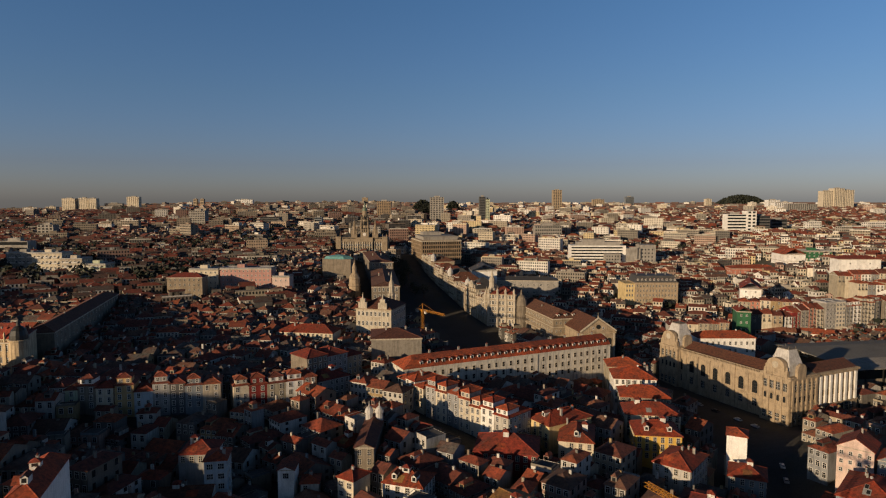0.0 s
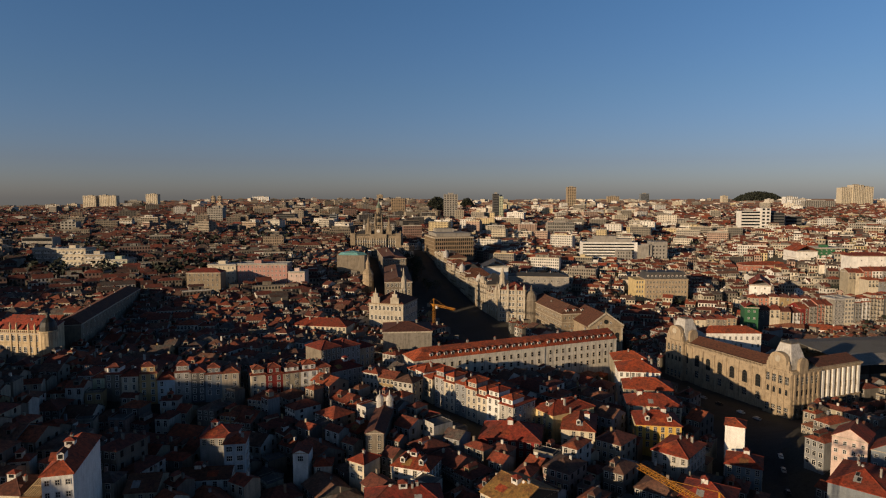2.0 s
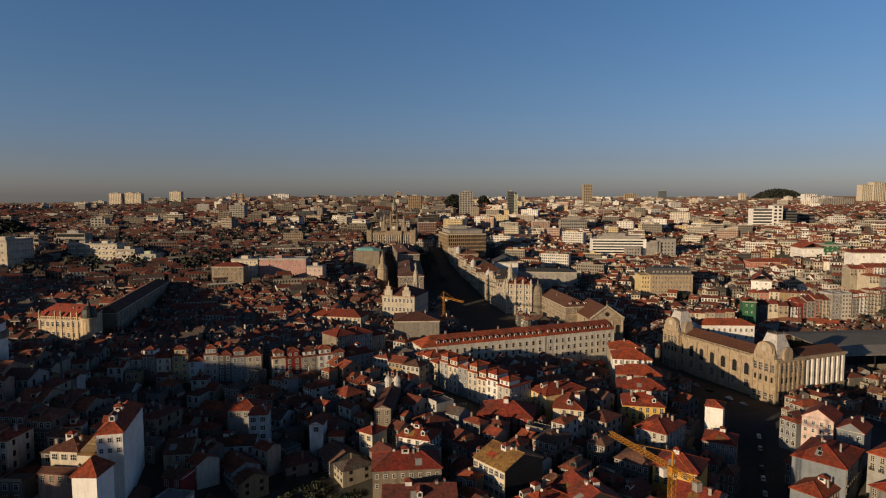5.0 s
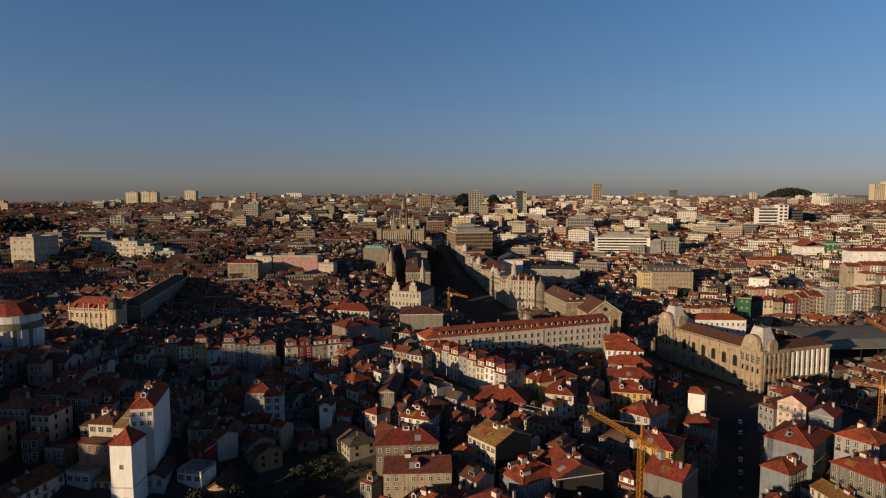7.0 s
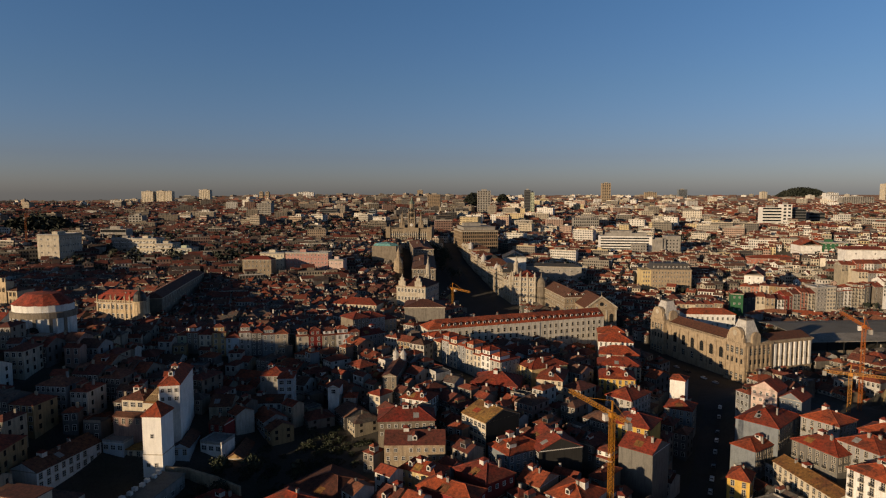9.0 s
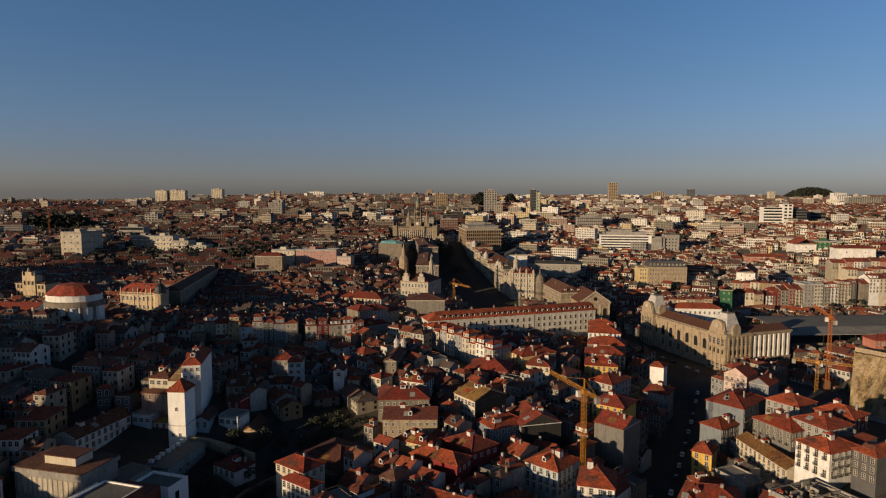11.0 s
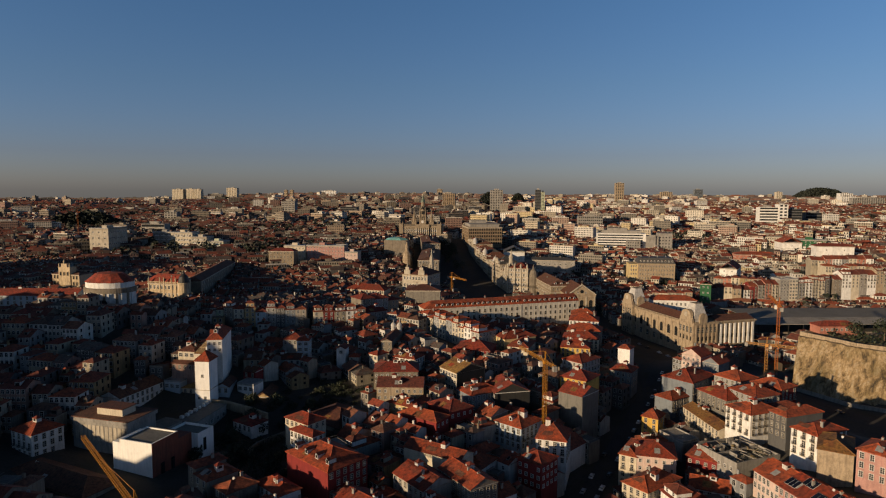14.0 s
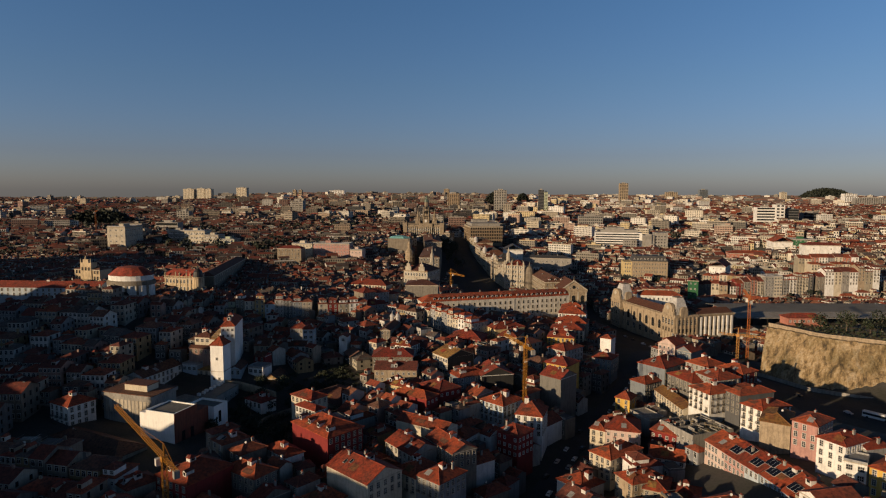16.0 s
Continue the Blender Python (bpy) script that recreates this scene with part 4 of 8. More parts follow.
def train_shed():
    """The low platform roofs behind the station: broad dark sheets on steel posts."""
    root = thing("train_shed", 222, 340, -4, 9, "long low dark platform roof behind the station", "train shed")
    claim(222, 340, 150, 62, 9)
    for i, (v0, v1, z0, z1, mat) in enumerate(((0, 16, 15.5, 17.5, "concrete"), (16, 44, 17.5, 18.5, "shed_roof"), (44, 60, 18.5, 16.5, "shed_roof"))):
        s = Shape()
        n = len(s.v)
        for z in (0, -0.35):
            s.v += [(0, v0, z0 + z), (150, v0, z0 + z), (150, v1, z1 + z), (0, v1, z1 + z)]
        s.f += [(0, 1, 2, 3), (7, 6, 5, 4), (0, 4, 5, 1), (1, 5, 6, 2), (2, 6, 7, 3), (3, 7, 4, 0)]
        s.k += [0] * 6
        part("roof_sheet", s, M[mat], root)
    b = Shape()
    b.box(0, 3, 0, 150, 3.5, 9)
    b.box(149, 3.5, 0, 149.6, 59.6, 15)
    part("wall", b, M["dark_granite"], root)
    for u in np.linspace(2, 148, 14):
        c = Shape()
        c.box(u - 0.25, 1.0, 0, u + 0.25, 1.5, 15.4)
        part("post", c, M["iron"], root)


def block(name, label, x, y, w, d, turn, z0, top, floors, bays, wall="pale_granite", tile="brown_tile", roof="hip", kind="tall", side_bays=0, side="r", pitch=24, cornice=True, category="building", skip=0, roof_label=""):
    """A large building of even floors: z0 and top are the heights of its foot and its eaves."""
    root = thing(name, x, y, z0, turn, label, category)
    claim(x, y, w, d, turn)
    if y > 430:
        TAKEN.append((x + w / 2, w / 2, y + d / 2, d / 2))
    H = top - z0
    s = Shape()
    s.box(0, 0, 0, w, d, H)
    part("wall", s, M[wall], root)
    if cornice:
        c = Shape()
        c.box(-0.4, -0.5, H - 0.8, w + 0.4, d + 0.3, H - 0.1)
        stone = M["pale_granite" if wall != "pale_granite" else "granite"]
        part("cornice", c, stone, root)
        if skip < 1:
            c = Shape()
            c.box(-0.2, -0.25, 4.2, w + 0.2, d + 0.2, 4.6)
            part("string_course", c, stone, root)
    if roof == "flat":
        r = Shape()
        r.box(0.4, 0.4, H - 0.1, w - 0.4, d - 0.4, H + 0.15)
        for q in ((0, 0, w, 0.4), (0, d - 0.4, w, d), (0, 0.4, 0.4, d - 0.4), (w - 0.4, 0.4, w, d - 0.4)):
            r.box(q[0], q[1], H - 0.1, q[2], q[3], H + 0.9)
        part("roof", r, M["lead"], root)
        k = Shape()
        k.box(w * 0.3, d * 0.35, H, w * 0.3 + min(6, w * 0.3), d * 0.7, H + 3)
        part("roof_hut", k, M[wall], root)
    else:
        r, _ = roof_shape(roof, w, d, H, pitch)
        part("roof", r, M[tile], root, roof_label)
        for i in range(2):
            part("chimney", CHIM, None, root, m=pose(w * (0.3 + 0.4 * i), d * 0.5, H + 2.2))
    fh = H / floors
    zs = [fh * (i + 0.25) for i in range(skip, floors)]
    windows_on(root, "f", w, d, even(0.8, w - 0.8, bays), zs, kind, "", y > 430)
    if side_bays:
        windows_on(root, side, w, d, even(0.8, d - 0.8, side_bays), zs, kind, "", y > 430)
    return root


def bell_tower(sh, cx, cy, w, z0, z1, tip, k=0, kc=0):
    """A square tower in stages with a lantern and a spire."""
    h = z1 - z0
    sh.box(cx - w / 2, cy - w / 2, z0, cx + w / 2, cy + w / 2, z0 + h * 0.62, k)
    for f in (0.3, 0.6):
        sh.box(cx - w / 2 - 0.3, cy - w / 2 - 0.3, z0 + h * f, cx + w / 2 + 0.3, cy + w / 2 + 0.3, z0 + h * f + 0.7, k)
    for sx in (-1, 1):
        for sy in (-1, 1):
            sh.turned(cx + sx * w * 0.42, cy + sy * w * 0.42, [(w * 0.1, z0 + h * 0.6), (w * 0.09, z0 + h * 0.75), (0.05, z0 + h * 0.9)], 6, k)
    sh.turned(cx, cy, [(w * 0.42, z0 + h * 0.6), (w * 0.40, z0 + h * 0.82), (w * 0.46, z0 + h * 0.83), (w * 0.46, z0 + h * 0.86), (w * 0.34, z0 + h * 0.88), (w * 0.30, z1)], 8, k)
    sh.turned(cx, cy, [(w * 0.36, z1), (w * 0.30, z1 + (tip - z1) * 0.25), (w * 0.14, z1 + (tip - z1) * 0.45), (w * 0.12, z1 + (tip - z1) * 0.6), (0.05, tip)], 8, kc)


def city_hall():
    """Granite town hall: columned front between corner pavilions, a slim clock tower and side pinnacles."""
    root = thing("city_hall", -127, 745, 36, 0, "granite city hall with a tall clock tower and green copper top", "town hall")
    TAKEN.append((-96, 33, 757, 16))
    s = Shape()
    s.box(0, 0, 0, 61, 26, 24)
    s.box(-0.5, -0.9, 20.6, 61.5, 26, 21.4)
    s.box(-0.4, -0.7, 7.4, 61.4, 26, 8.2)
    s.box(24, -2.2, 0, 44, 2, 25.5)
    part("wall", s, M["hall_granite"], root)
    q = Shape()
    for u in np.arange(0.3, 61, 1.5):
        q.box(u, -0.6, 24, u + 0.6, -0.2, 25.3)
    q.box(0, -0.7, 25.3, 61, -0.1, 25.6)
    part("balustrade", q, M["hall_granite"], root)
    r, _ = roof_shape("hip", 61, 26, 24, 22)
    part("roof", r, M["dark_slate"], root)
    for u in (0, 55):
        t = Shape()
        t.box(u, -1.6, 0, u + 6, 8, 26.5)
        t.box(u - 0.3, -1.9, 25.6, u + 6.3, 8.3, 26.4)
        for v in (0.6, 5.4):
            t.turned(u + v, -1.0, [(0.5, 26.4), (0.4, 28.5), (0.05, 30.5)], 6)
        part("corner_pavilion", t, M["hall_granite"], root)
    t = Shape()
    bell_tower(t, 34, 5, 9.6, 0, 57, 67.5, 0, 1)
    for z in (32, 40, 47):
        for u in (31.6, 34, 36.4):
            t.box(u - 0.5, 0.0, z, u + 0.5, 0.3, z + 4.6, 2)
    tower = part("clock_tower", t, [M["hall_granite"], M["copper"], M["glass"]], root, "tall granite clock tower with copper tip")
    c = Shape()
    c.turned(0, 0, [(2.0, 0), (2.0, 0.2)], 16)
    part("clock", c, M["trim"], tower, "", pose(34, -0.1, 29.2, 90, 0, 0))
    for u in (21.5, 46.5):
        p = Shape()
        p.box(u - 3.4, 0.4, 24, u + 3.4, 6, 29)
        p.turned(u, 3.2, [(3.2, 29), (2.6, 33), (2.8, 33.4), (1.8, 36.5), (1.1, 41), (0.4, 45), (0.05, 49)], 8)
        for v in (-2.9, 2.9):
            p.turned(u + v, 1.0, [(0.6, 29), (0.5, 32.5), (0.05, 35.5)], 6)
        part("pinnacle", p, M["hall_granite"], root)
    for z in (2.2, 9.4, 15.2):
        for u in even(6.4, 54.6, 17):
            part("window", WIN["big" if z > 9 and z < 14 else ("arch_small" if z < 3 else "deep")], None, root, m=pose(u, -2.22 if 24 < u < 44 else 0, z))
    for u in np.linspace(6.4, 54.6, 18):
        k = Shape()
        k.turned(u, -2.7 if 23.5 < u < 44.5 else -0.5, [(0.5, 8.2), (0.42, 20.6)], 8)
        part("column", k, M["pale_granite"], root)


def banded_office():
    """A broad brown stone office block: floors of deep windows between stone bands, set-back top floor."""
    root = thing("office_block", -24, 712, 32, 14, "broad brown stone office block with horizontal bands", "office building")
    TAKEN.append((-8, 42, 738, 34))
    w, d = 46, 58
    s = Shape()
    s.box(0, 0, 0, w, d, 28)
    part("wall", s, M["brown_stone"], root)
    for i in range(6):
        b = Shape()
        b.box(-0.7, -0.7, 3.2 + 4.6 * i, w + 0.7, d + 0.2, 4.5 + 4.6 * i)
        part("stone_band", b, M["brown_stone"] if i < 5 else M["pale_granite"], root)
    for i in range(5):
        for n, (span, side) in enumerate(((w, "f"), (d, "l"))):
            k = 18 if side == "f" else 22
            g = Shape()
            for u in even(0.6, span - 0.6, k):
                g.box(u - 0.8, -0.06, 0, u + 0.8, 0.0, 2.9)
            part("window_band", g, M["glass"], root, m=pose(0, 0, 4.8 + 4.6 * i) if side == "f" else pose(0, d, 4.8 + 4.6 * i, 0, 0, -90))
            f = Shape()
            for u in np.linspace(0.6, span - 0.6, k + 1):
                f.box(u - 0.22, -0.6, 0, u + 0.22, 0.0, 3.2)
            part("fin_band", f, M["brown_stone"], root, m=pose(0, 0, 4.6 + 4.6 * i) if side == "f" else pose(0, d, 4.6 + 4.6 * i, 0, 0, -90))
    a = Shape()
    a.box(3, 4, 28, w - 3, d - 6, 31.5)
    a.box(2, 3, 31.5, w - 2, d - 5, 32.2)
    a.box(8, 30, 32.2, 30, 46, 36)
    part("top_floor", a, M["concrete"], root)


def mansard_block():
    """A yellow and cream corner block with a steep dark mansard and dormers."""
    root = thing("corner_block", 169, 579, 8, 0, "cream and yellow corner block with a dark mansard roof", "building")
    TAKEN.append((193, 26, 591, 14))
    claim(169, 579, 49, 24, 0)
    s = Shape()
    s.box(9, 0, 0, 49, 24, 21)
    s.box(8.6, -0.5, 20.2, 49.4, 24.3, 20.9)
    part("wall", s, M["granite"], root)
    c = Shape()
    c.box(0, 1, 0, 9, 24, 20)
    c.box(-0.3, 0.7, 19, 9, 24, 19.6)
    part("corner_wing", c, M["yellow_cream"], root, "yellow plastered corner wing")
    r = Shape()
    r.box(9.2, 0.2, 21, 48.8, 23.8, 26.5, 0, 2.4)
    r.box(11.4, 2.4, 26.5, 46.6, 21.6, 27.1)
    part("mansard", r, M["dark_slate"], root, "dark slate mansard")
    for u in even(10, 48, 10):
        part("dormer", DORM, None, root, m=pose(u, 0.9, 23.2))
    for z in (3.5, 8.0, 12.5, 16.8):
        for u in even(10, 48, 13):
            part("window", WIN["tall"], None, root, m=pose(u, 0, z))
        for u in (2, 4.5, 7):
            part("window", WIN["tall"], None, root, m=pose(u, 1, z))
    for i in range(4):
        part("chimney", CHIM, None, root, m=pose(14 + 9 * i, 12, 27.5))


def dome_building():
    """Sandstone corner building on a skewed plot, with a balustrade, parallel roofs and a dark corner dome."""
    W, skew = 30, 0.52
    root = block("corner_building", "ornate warm sandstone building with a dark corner dome", -225.5, 288.5, W, 30, -7.4, 18, 40.3, 4, 9, "sandstone", "red_tile", "hip", "deep", 0, "r", 4)
    p = Shape()
    for u in np.arange(0, W, 1.1):
        p.box(u, -0.2, 22.2, u + 0.5, 0.1, 23.3)
    p.box(0, -0.25, 23.2, W, 0.15, 23.6)
    p.box(0, -0.25, 22.0, W, 0.15, 22.4)
    part("balustrade", p, M["sandstone"], root)
    for u in (0.8, 10.5, 14, 20.5, 24):
        a = Shape()
        a.turned(u, -0.1, [(0.55, 22.0), (0.55, 23.6), (0.5, 25.2), (0.7, 25.4), (0.05, 27.2)], 6)
        part("pinnacle", a, M["sandstone"], root)
        b = Shape()
        b.box(u - 0.5, -0.45, 0.0, u + 0.5, 0.0, 21.9)
        part("pier", b, M["sandstone"], root)
    for z in (5.7, 11.3, 16.9):
        b = Shape()
        b.box(-0.2, -0.3, z - 0.25, W + 0.1, 0.02, z + 0.1)
        part("string_course", b, M["sandstone"], root)
    for v0 in np.arange(1.4, 27, 4.6):
        b = Shape()
        b.poly([(0.5, v0, 22.4), (W - 3, v0, 22.4), (W - 3, v0 + 2.2, 25.6), (0.5, v0 + 2.2, 25.6)])
        b.poly([(0.5, v0 + 2.2, 25.6), (W - 3, v0 + 2.2, 25.6), (W - 3, v0 + 4.4, 22.4), (0.5, v0 + 4.4, 22.4)])
        b.poly([(W - 3, v0, 22.4), (W - 3, v0 + 4.4, 22.4), (W - 3, v0 + 2.2, 25.6)])
        part("ridged_roof", b, M["red_tile"], root, "red tiled ridge, one of several side by side")
    # the side walls run back askew
    for ob in root.children:
        if ob.data.users == 1 and not ob.name.startswith(("window", "chimney")):
            for v in ob.data.vertices:
                v.co.x -= skew * max(0.0, v.co.y)
    d = Shape()
    d.turned(W - 1, 2.5, [(4.0, 0), (4.0, 22.4), (4.4, 22.6), (4.4, 23.2), (3.8, 23.4)], 14)
    part("corner_tower", d, M["sandstone"], root)
    e = Shape()
    e.turned(W - 1, 2.5, [(3.9, 23.4), (3.8, 25.4), (3.1, 27.6), (2.0, 29.0), (0.9, 29.6), (0.8, 30.8), (0.1, 32.4)], 16)
    part("dome", e, M["iron"], root, "dark lead dome")


def white_tower():
    root = thing("bell_tower", -99.2, 125, 8, 2, "square white plastered tower with a steep tiled roof", "tower")
    claim(-99.2, 125, 7, 8, 2)
    s = Shape()
    s.box(0, 0, 8.6, 6.8, 8.5, 22.4)
    part("wall", s, M["whitewash"], root)
    b = Shape()
    b.box(-0.15, -0.15, 0, 6.95, 8.6, 8.4)
    part("base", b, M["whitewash"], root, "slightly broader whitewashed base")
    g = Shape()
    g.box(-0.3, -0.3, 8.4, 7.1, 8.75, 8.6)
    part("string_course", g, M["pale_granite"], root, "thin granite ledge")
    r, _ = roof_shape("hip", 6.8, 8.5, 22.4, 47, 0.4)
    part("roof", r, M["orange_tile"], root)
    part("window", WIN["small"], None, root, m=pose(3.4, 0, 14.5))
    for u in (1.8, 4.6):
        part("window", WIN["small"], None, root, m=pose(u, -0.15, 4.2))
    c = Shape()
    c.box(-0.15, -0.15, 21.8, 6.95, 8.65, 22.2)
    part("cornice", c, M["pale_granite"], root)


def white_box():
    """A modern hall: white and rust-red slabs with a sunk roof."""
    root = thing("modern_hall", -95.4, 60.2, 2, -11, "modern white flat-roofed hall with a rust-red side wall", "hall")
    claim(-95.4, 60.2, 22, 30, -11)
    s = Shape()
    s.box(3.2, 0, 0, 17.5, 13, 17)
    part("wall", s, M["whitewash"], root)
    q = Shape()
    for a in ((3.2, 0, 17.5, 0.5), (3.2, 12.5, 17.5, 13), (3.2, 0.5, 3.7, 12.5), (17.0, 0.5, 17.5, 12.5)):
        q.box(a[0], a[1], 17, a[2], a[3], 17.6)
    part("parapet", q, M["whitewash"], root)
    f = Shape()
    f.box(3.7, 0.5, 17, 17.0, 12.5, 17.1)
    part("roof", f, M["shed_roof"], root, "flat dark grey roof")
    f = Shape()
    f.box(0, 0.01, 0, 3.2, 13, 16.4)
    part("stair_wing", f, M["whitewash"], root, "lower white strip at the corner")
    rust = surface("rust_plaster", [(0.24, 0.065, 0.035)])
    p = Shape()
    p.box(17.5, 0.02, 0, 17.65, 13, 17.5)
    part("side_panel", p, rust, root, "rust-red side wall")
    w = Shape()
    w.box(5, 13, 0, 17.6, 20, 14.6)
    part("middle_block", w, rust, root, "lower rust-red block with a flat roof")
    w = Shape()
    w.box(7, 20, 0, 20.5, 29, 13.2)
    part("side_block", w, M["whitewash"], root)
    q = Shape()
    for a in ((7, 20, 20.5, 20.4), (7, 28.6, 20.5, 29), (7, 20.4, 7.4, 28.6), (20.1, 20.4, 20.5, 28.6)):
        q.box(a[0], a[1], 13.2, a[2], a[3], 14.2)
    part("parapet", q, M["whitewash"], root)
    f = Shape()
    f.box(7.4, 20.4, 13.2, 20.1, 28.6, 13.3)
    part("roof", f, M["shed_roof"], root)
    for v in (4, 9):
        n = Shape()
        n.box(17.65, v, 1, 17.8, v + 1.6, 9)
        part("slot_window", n, M["glass"], root)
    n = Shape()
    n.box(20.5, 23, 6.5, 20.6, 24.6, 11.5)
    part("slot_window", n, M["glass"], root)
    root2 = thing("low_hall", -124, 77, 3, -8, "low pale institutional building with a ribbed front", "building")
    claim(-124, 77, 27, 16, -8)
    s = Shape()
    s.box(0, 0, 0, 26, 15, 17)
    s.box(-0.6, -0.6, 15.8, 26.6, 15.6, 17.2)
    part("wall", s, M["concrete"], root2)
    for u in even(1, 25, 12):
        n = Shape()
        n.box(u - 0.7, -0.12, 8.5, u + 0.7, 0.02, 14.5)
        part("panel", n, M["pale_granite"], root2)
    r = Shape()
    r.box(-0.6, -0.6, 17.2, 26.6, 15.6, 17.5)
    part("roof", r, M["brown_tile"], root2)
    h = Shape()
    h.box(8, 4, 17.5, 20, 11, 20.2)
    h.box(7.6, 3.6, 20.2, 20.4, 11.4, 20.5, 1)
    part("roof_lantern", h, [M["cream"], M["brown_tile"]], root2)


def crane(name, x, y, z, mast_h, jib, counter, turn, mat, label, lift=0.0, cab=True):
    """A tower crane of lattice work: mast, jib (lift: degrees that it points up), counter jib with ballast, cab and base."""
    root = thing(name, x, y, z, turn, label, "crane")
    def lattice(a, b, r, bays, bar=0.07):
        sh = Shape()
        a, b = Vector(a), Vector(b)
        d = (b - a).normalized()
        s1 = d.cross((0, 1, 0) if abs(d.y) < 0.9 else (1, 0, 0)).normalized() * r
        s2 = d.cross(s1).normalized() * r
        cs = [s1 + s2, s1 - s2, -s1 - s2, -s1 + s2]
        for c in cs:
            sh.beam(a + c, b + c, bar)
        for i in range(bays):
            p, q = a + (b - a) * i / bays, a + (b - a) * (i + 1) / bays
            for j in range(4):
                sh.beam(p + cs[j], q + cs[(j + 1) % 4], bar * 0.7)
                sh.beam(p + cs[j], p + cs[(j + 1) % 4], bar * 0.7)
        return sh
    part("mast", lattice((0, 0, 0), (0, 0, mast_h), 0.7, int(mast_h / 1.6), 0.06), mat, root)
    cl, sl = math.cos(radians(lift)), math.sin(radians(lift))
    part("jib", lattice((0.8, 0, mast_h + 0.6), (jib * cl, 0, mast_h + 0.6 + jib * sl), 0.55, int(jib / 1.5), 0.06), mat, root)
    part("counter_jib", lattice((-0.8, 0, mast_h + 0.4), (-counter, 0, mast_h + 0.4), 0.5, max(2, int(counter / 1.6)), 0.06), mat, root)
    w = Shape()
    w.box(-counter - 0.3, -0.8, mast_h - 1.6, -counter + 1.4, 0.8, mast_h + 0.6)
    part("counterweight", w, M["concrete"], root)
    t = Shape()
    t.box(-0.9, -0.9, mast_h - 0.5, 0.9, 0.9, mast_h + 1.2)
    t.beam((0, 0, mast_h + 1), (0, 0, mast_h + 5), 0.2)
    t.beam((0, 0, mast_h + 5), (-counter + 1, 0, mast_h + 1), 0.05)
    t.beam((0, 0, mast_h + 5), (jib * 0.6 * cl, 0, mast_h + 1.2 + jib * 0.6 * sl), 0.05)
    part("tower_head", t, mat, root)
    if cab:
        c = Shape()
        c.box(0.9, 0.7, mast_h - 2.0, 2.4, 2.1, mast_h + 0.2)
        part("cab", c, M["trim"], root)
    b = Shape()
    b.box(-1.8, -1.8, -3, 1.8, 1.8, 0.3)
    part("base", b, M["concrete"], root)
    return root


white_terrace()
station()
train_shed()
city_hall()
dome_building()
white_tower()
white_box()
# left of the long pale building: a scaffolded block wrapped in netting
block("wrapped_building", "tall building wrapped in grey scaffold netting", -37, 319, 26, 24, 6, 6, 34.2, 7, 8, "tarp", "brown_tile", "hip", "small", 0, "l", 14, True, skip=7)
block("pink_block", "pink apartment block with rows of small windows", -183, 513, 42, 16, 0, 28, 49.5, 6, 12, "pink", "red_tile", "flat", "small", 5, "r")
block("street_block", "brown stone house block with a red roof", -214, 484, 27, 13, 2, 22, 46, 6, 7, "hall_granite", "red_tile", "hip", "tall", 0, "r", 24, skip=2)
block("pink_annex", "low pink flat-roofed annex", -140, 512, 14, 14, 0, 28, 43, 3, 3, "pale_pink", "red_tile", "flat", "small")
block("cream_block", "cream plastered block with a flat roof", -208, 512, 24, 16, 0, 28, 49, 5, 6, "cream", "brown_tile", "flat", "small")
# round the square: granite block, pediment church
GRANITE = block("granite_block", "long granite block with a brown tiled roof", 75.7, 427, 21, 72, 13.3, -4, 24, 5, 6, "hall_granite", "brown_tile", "hip", "tall", 22, "l", 22)
for u_ in even(2, 19, 3):
    part("dormer", DORM, None, GRANITE, m=pose(u_, 2.2, 29.3))
for z_ in (5.6, 11.2, 16.8, 22.4):
    q_ = Shape()
    q_.box(-0.5, -0.5, z_ - 0.7, 21.3, 72, z_ - 0.3)
    part("string_course", q_, M["pale_granite"], GRANITE)
# behind the station and up the next hill
house(153, 371, 34, 13, 0, 20, "hip", "white", "orange_tile", top=23, sides="f", win="white", label="white building with a broad orange hipped roof behind the station", claimed=True, floor_h=4.5, bay=3.4, seen=2, chimneys=0)
mansard_block()
block("brick_block", "low red-brick building with a hipped orange roof", 315, 681, 52, 22, -4, 14, 31, 3, 10, "brick", "orange_tile", "hip", "small", 4, "l", 16)
block("white_hall", "white hall with a grey gabled roof", 28, 600, 24, 26, 4, 12, 38, 2, 2, "white", "dark_slate", "front", "small", 0, "l", 26)
block("white_hall", "long low white building with a grey flat roof", 52, 600, 58, 20, -6, 8, 29, 3, 9, "concrete", "dark_slate", "hip", "wide", 0, "l", 14)
banded_office()
block("gabled_house", "white blind gable of a large house", 362, 665, 22, 30, -4, 36, 48, 2, 1, "white", "orange_tile", "front", "small", 0, "l", 28)
block("netted_house", "house wrapped in green scaffold netting", 385, 664, 26, 24, -4, 34, 51, 5, 5, "green", "orange_tile", "flat", "small")
block("white_house", "wide white house with a blank wall and red roof", 359, 567, 36, 16, -4, 20, 52, 5, 2, "white", "red_tile", "hip", "small", 4, "r", 18, skip=3)
row((346, 548), (405, 546), 13, 8, 12, "gable", ("plaster", "cream", "brick", "white"), "tile", top=(39, 41), seen=2)
row((352, 530), (412, 527), 13, 8, 12, "hip", ("cream", "plaster", "white", "granite"), "tile", top=(34, 36), seen=2)
block("gabled_house", "white-gabled long house with a red roof", 247.5, 520, 16, 36, -24, 10, 32, 5, 2, "white", "red_tile", "front", "small", 10, "r", 36, skip=3)
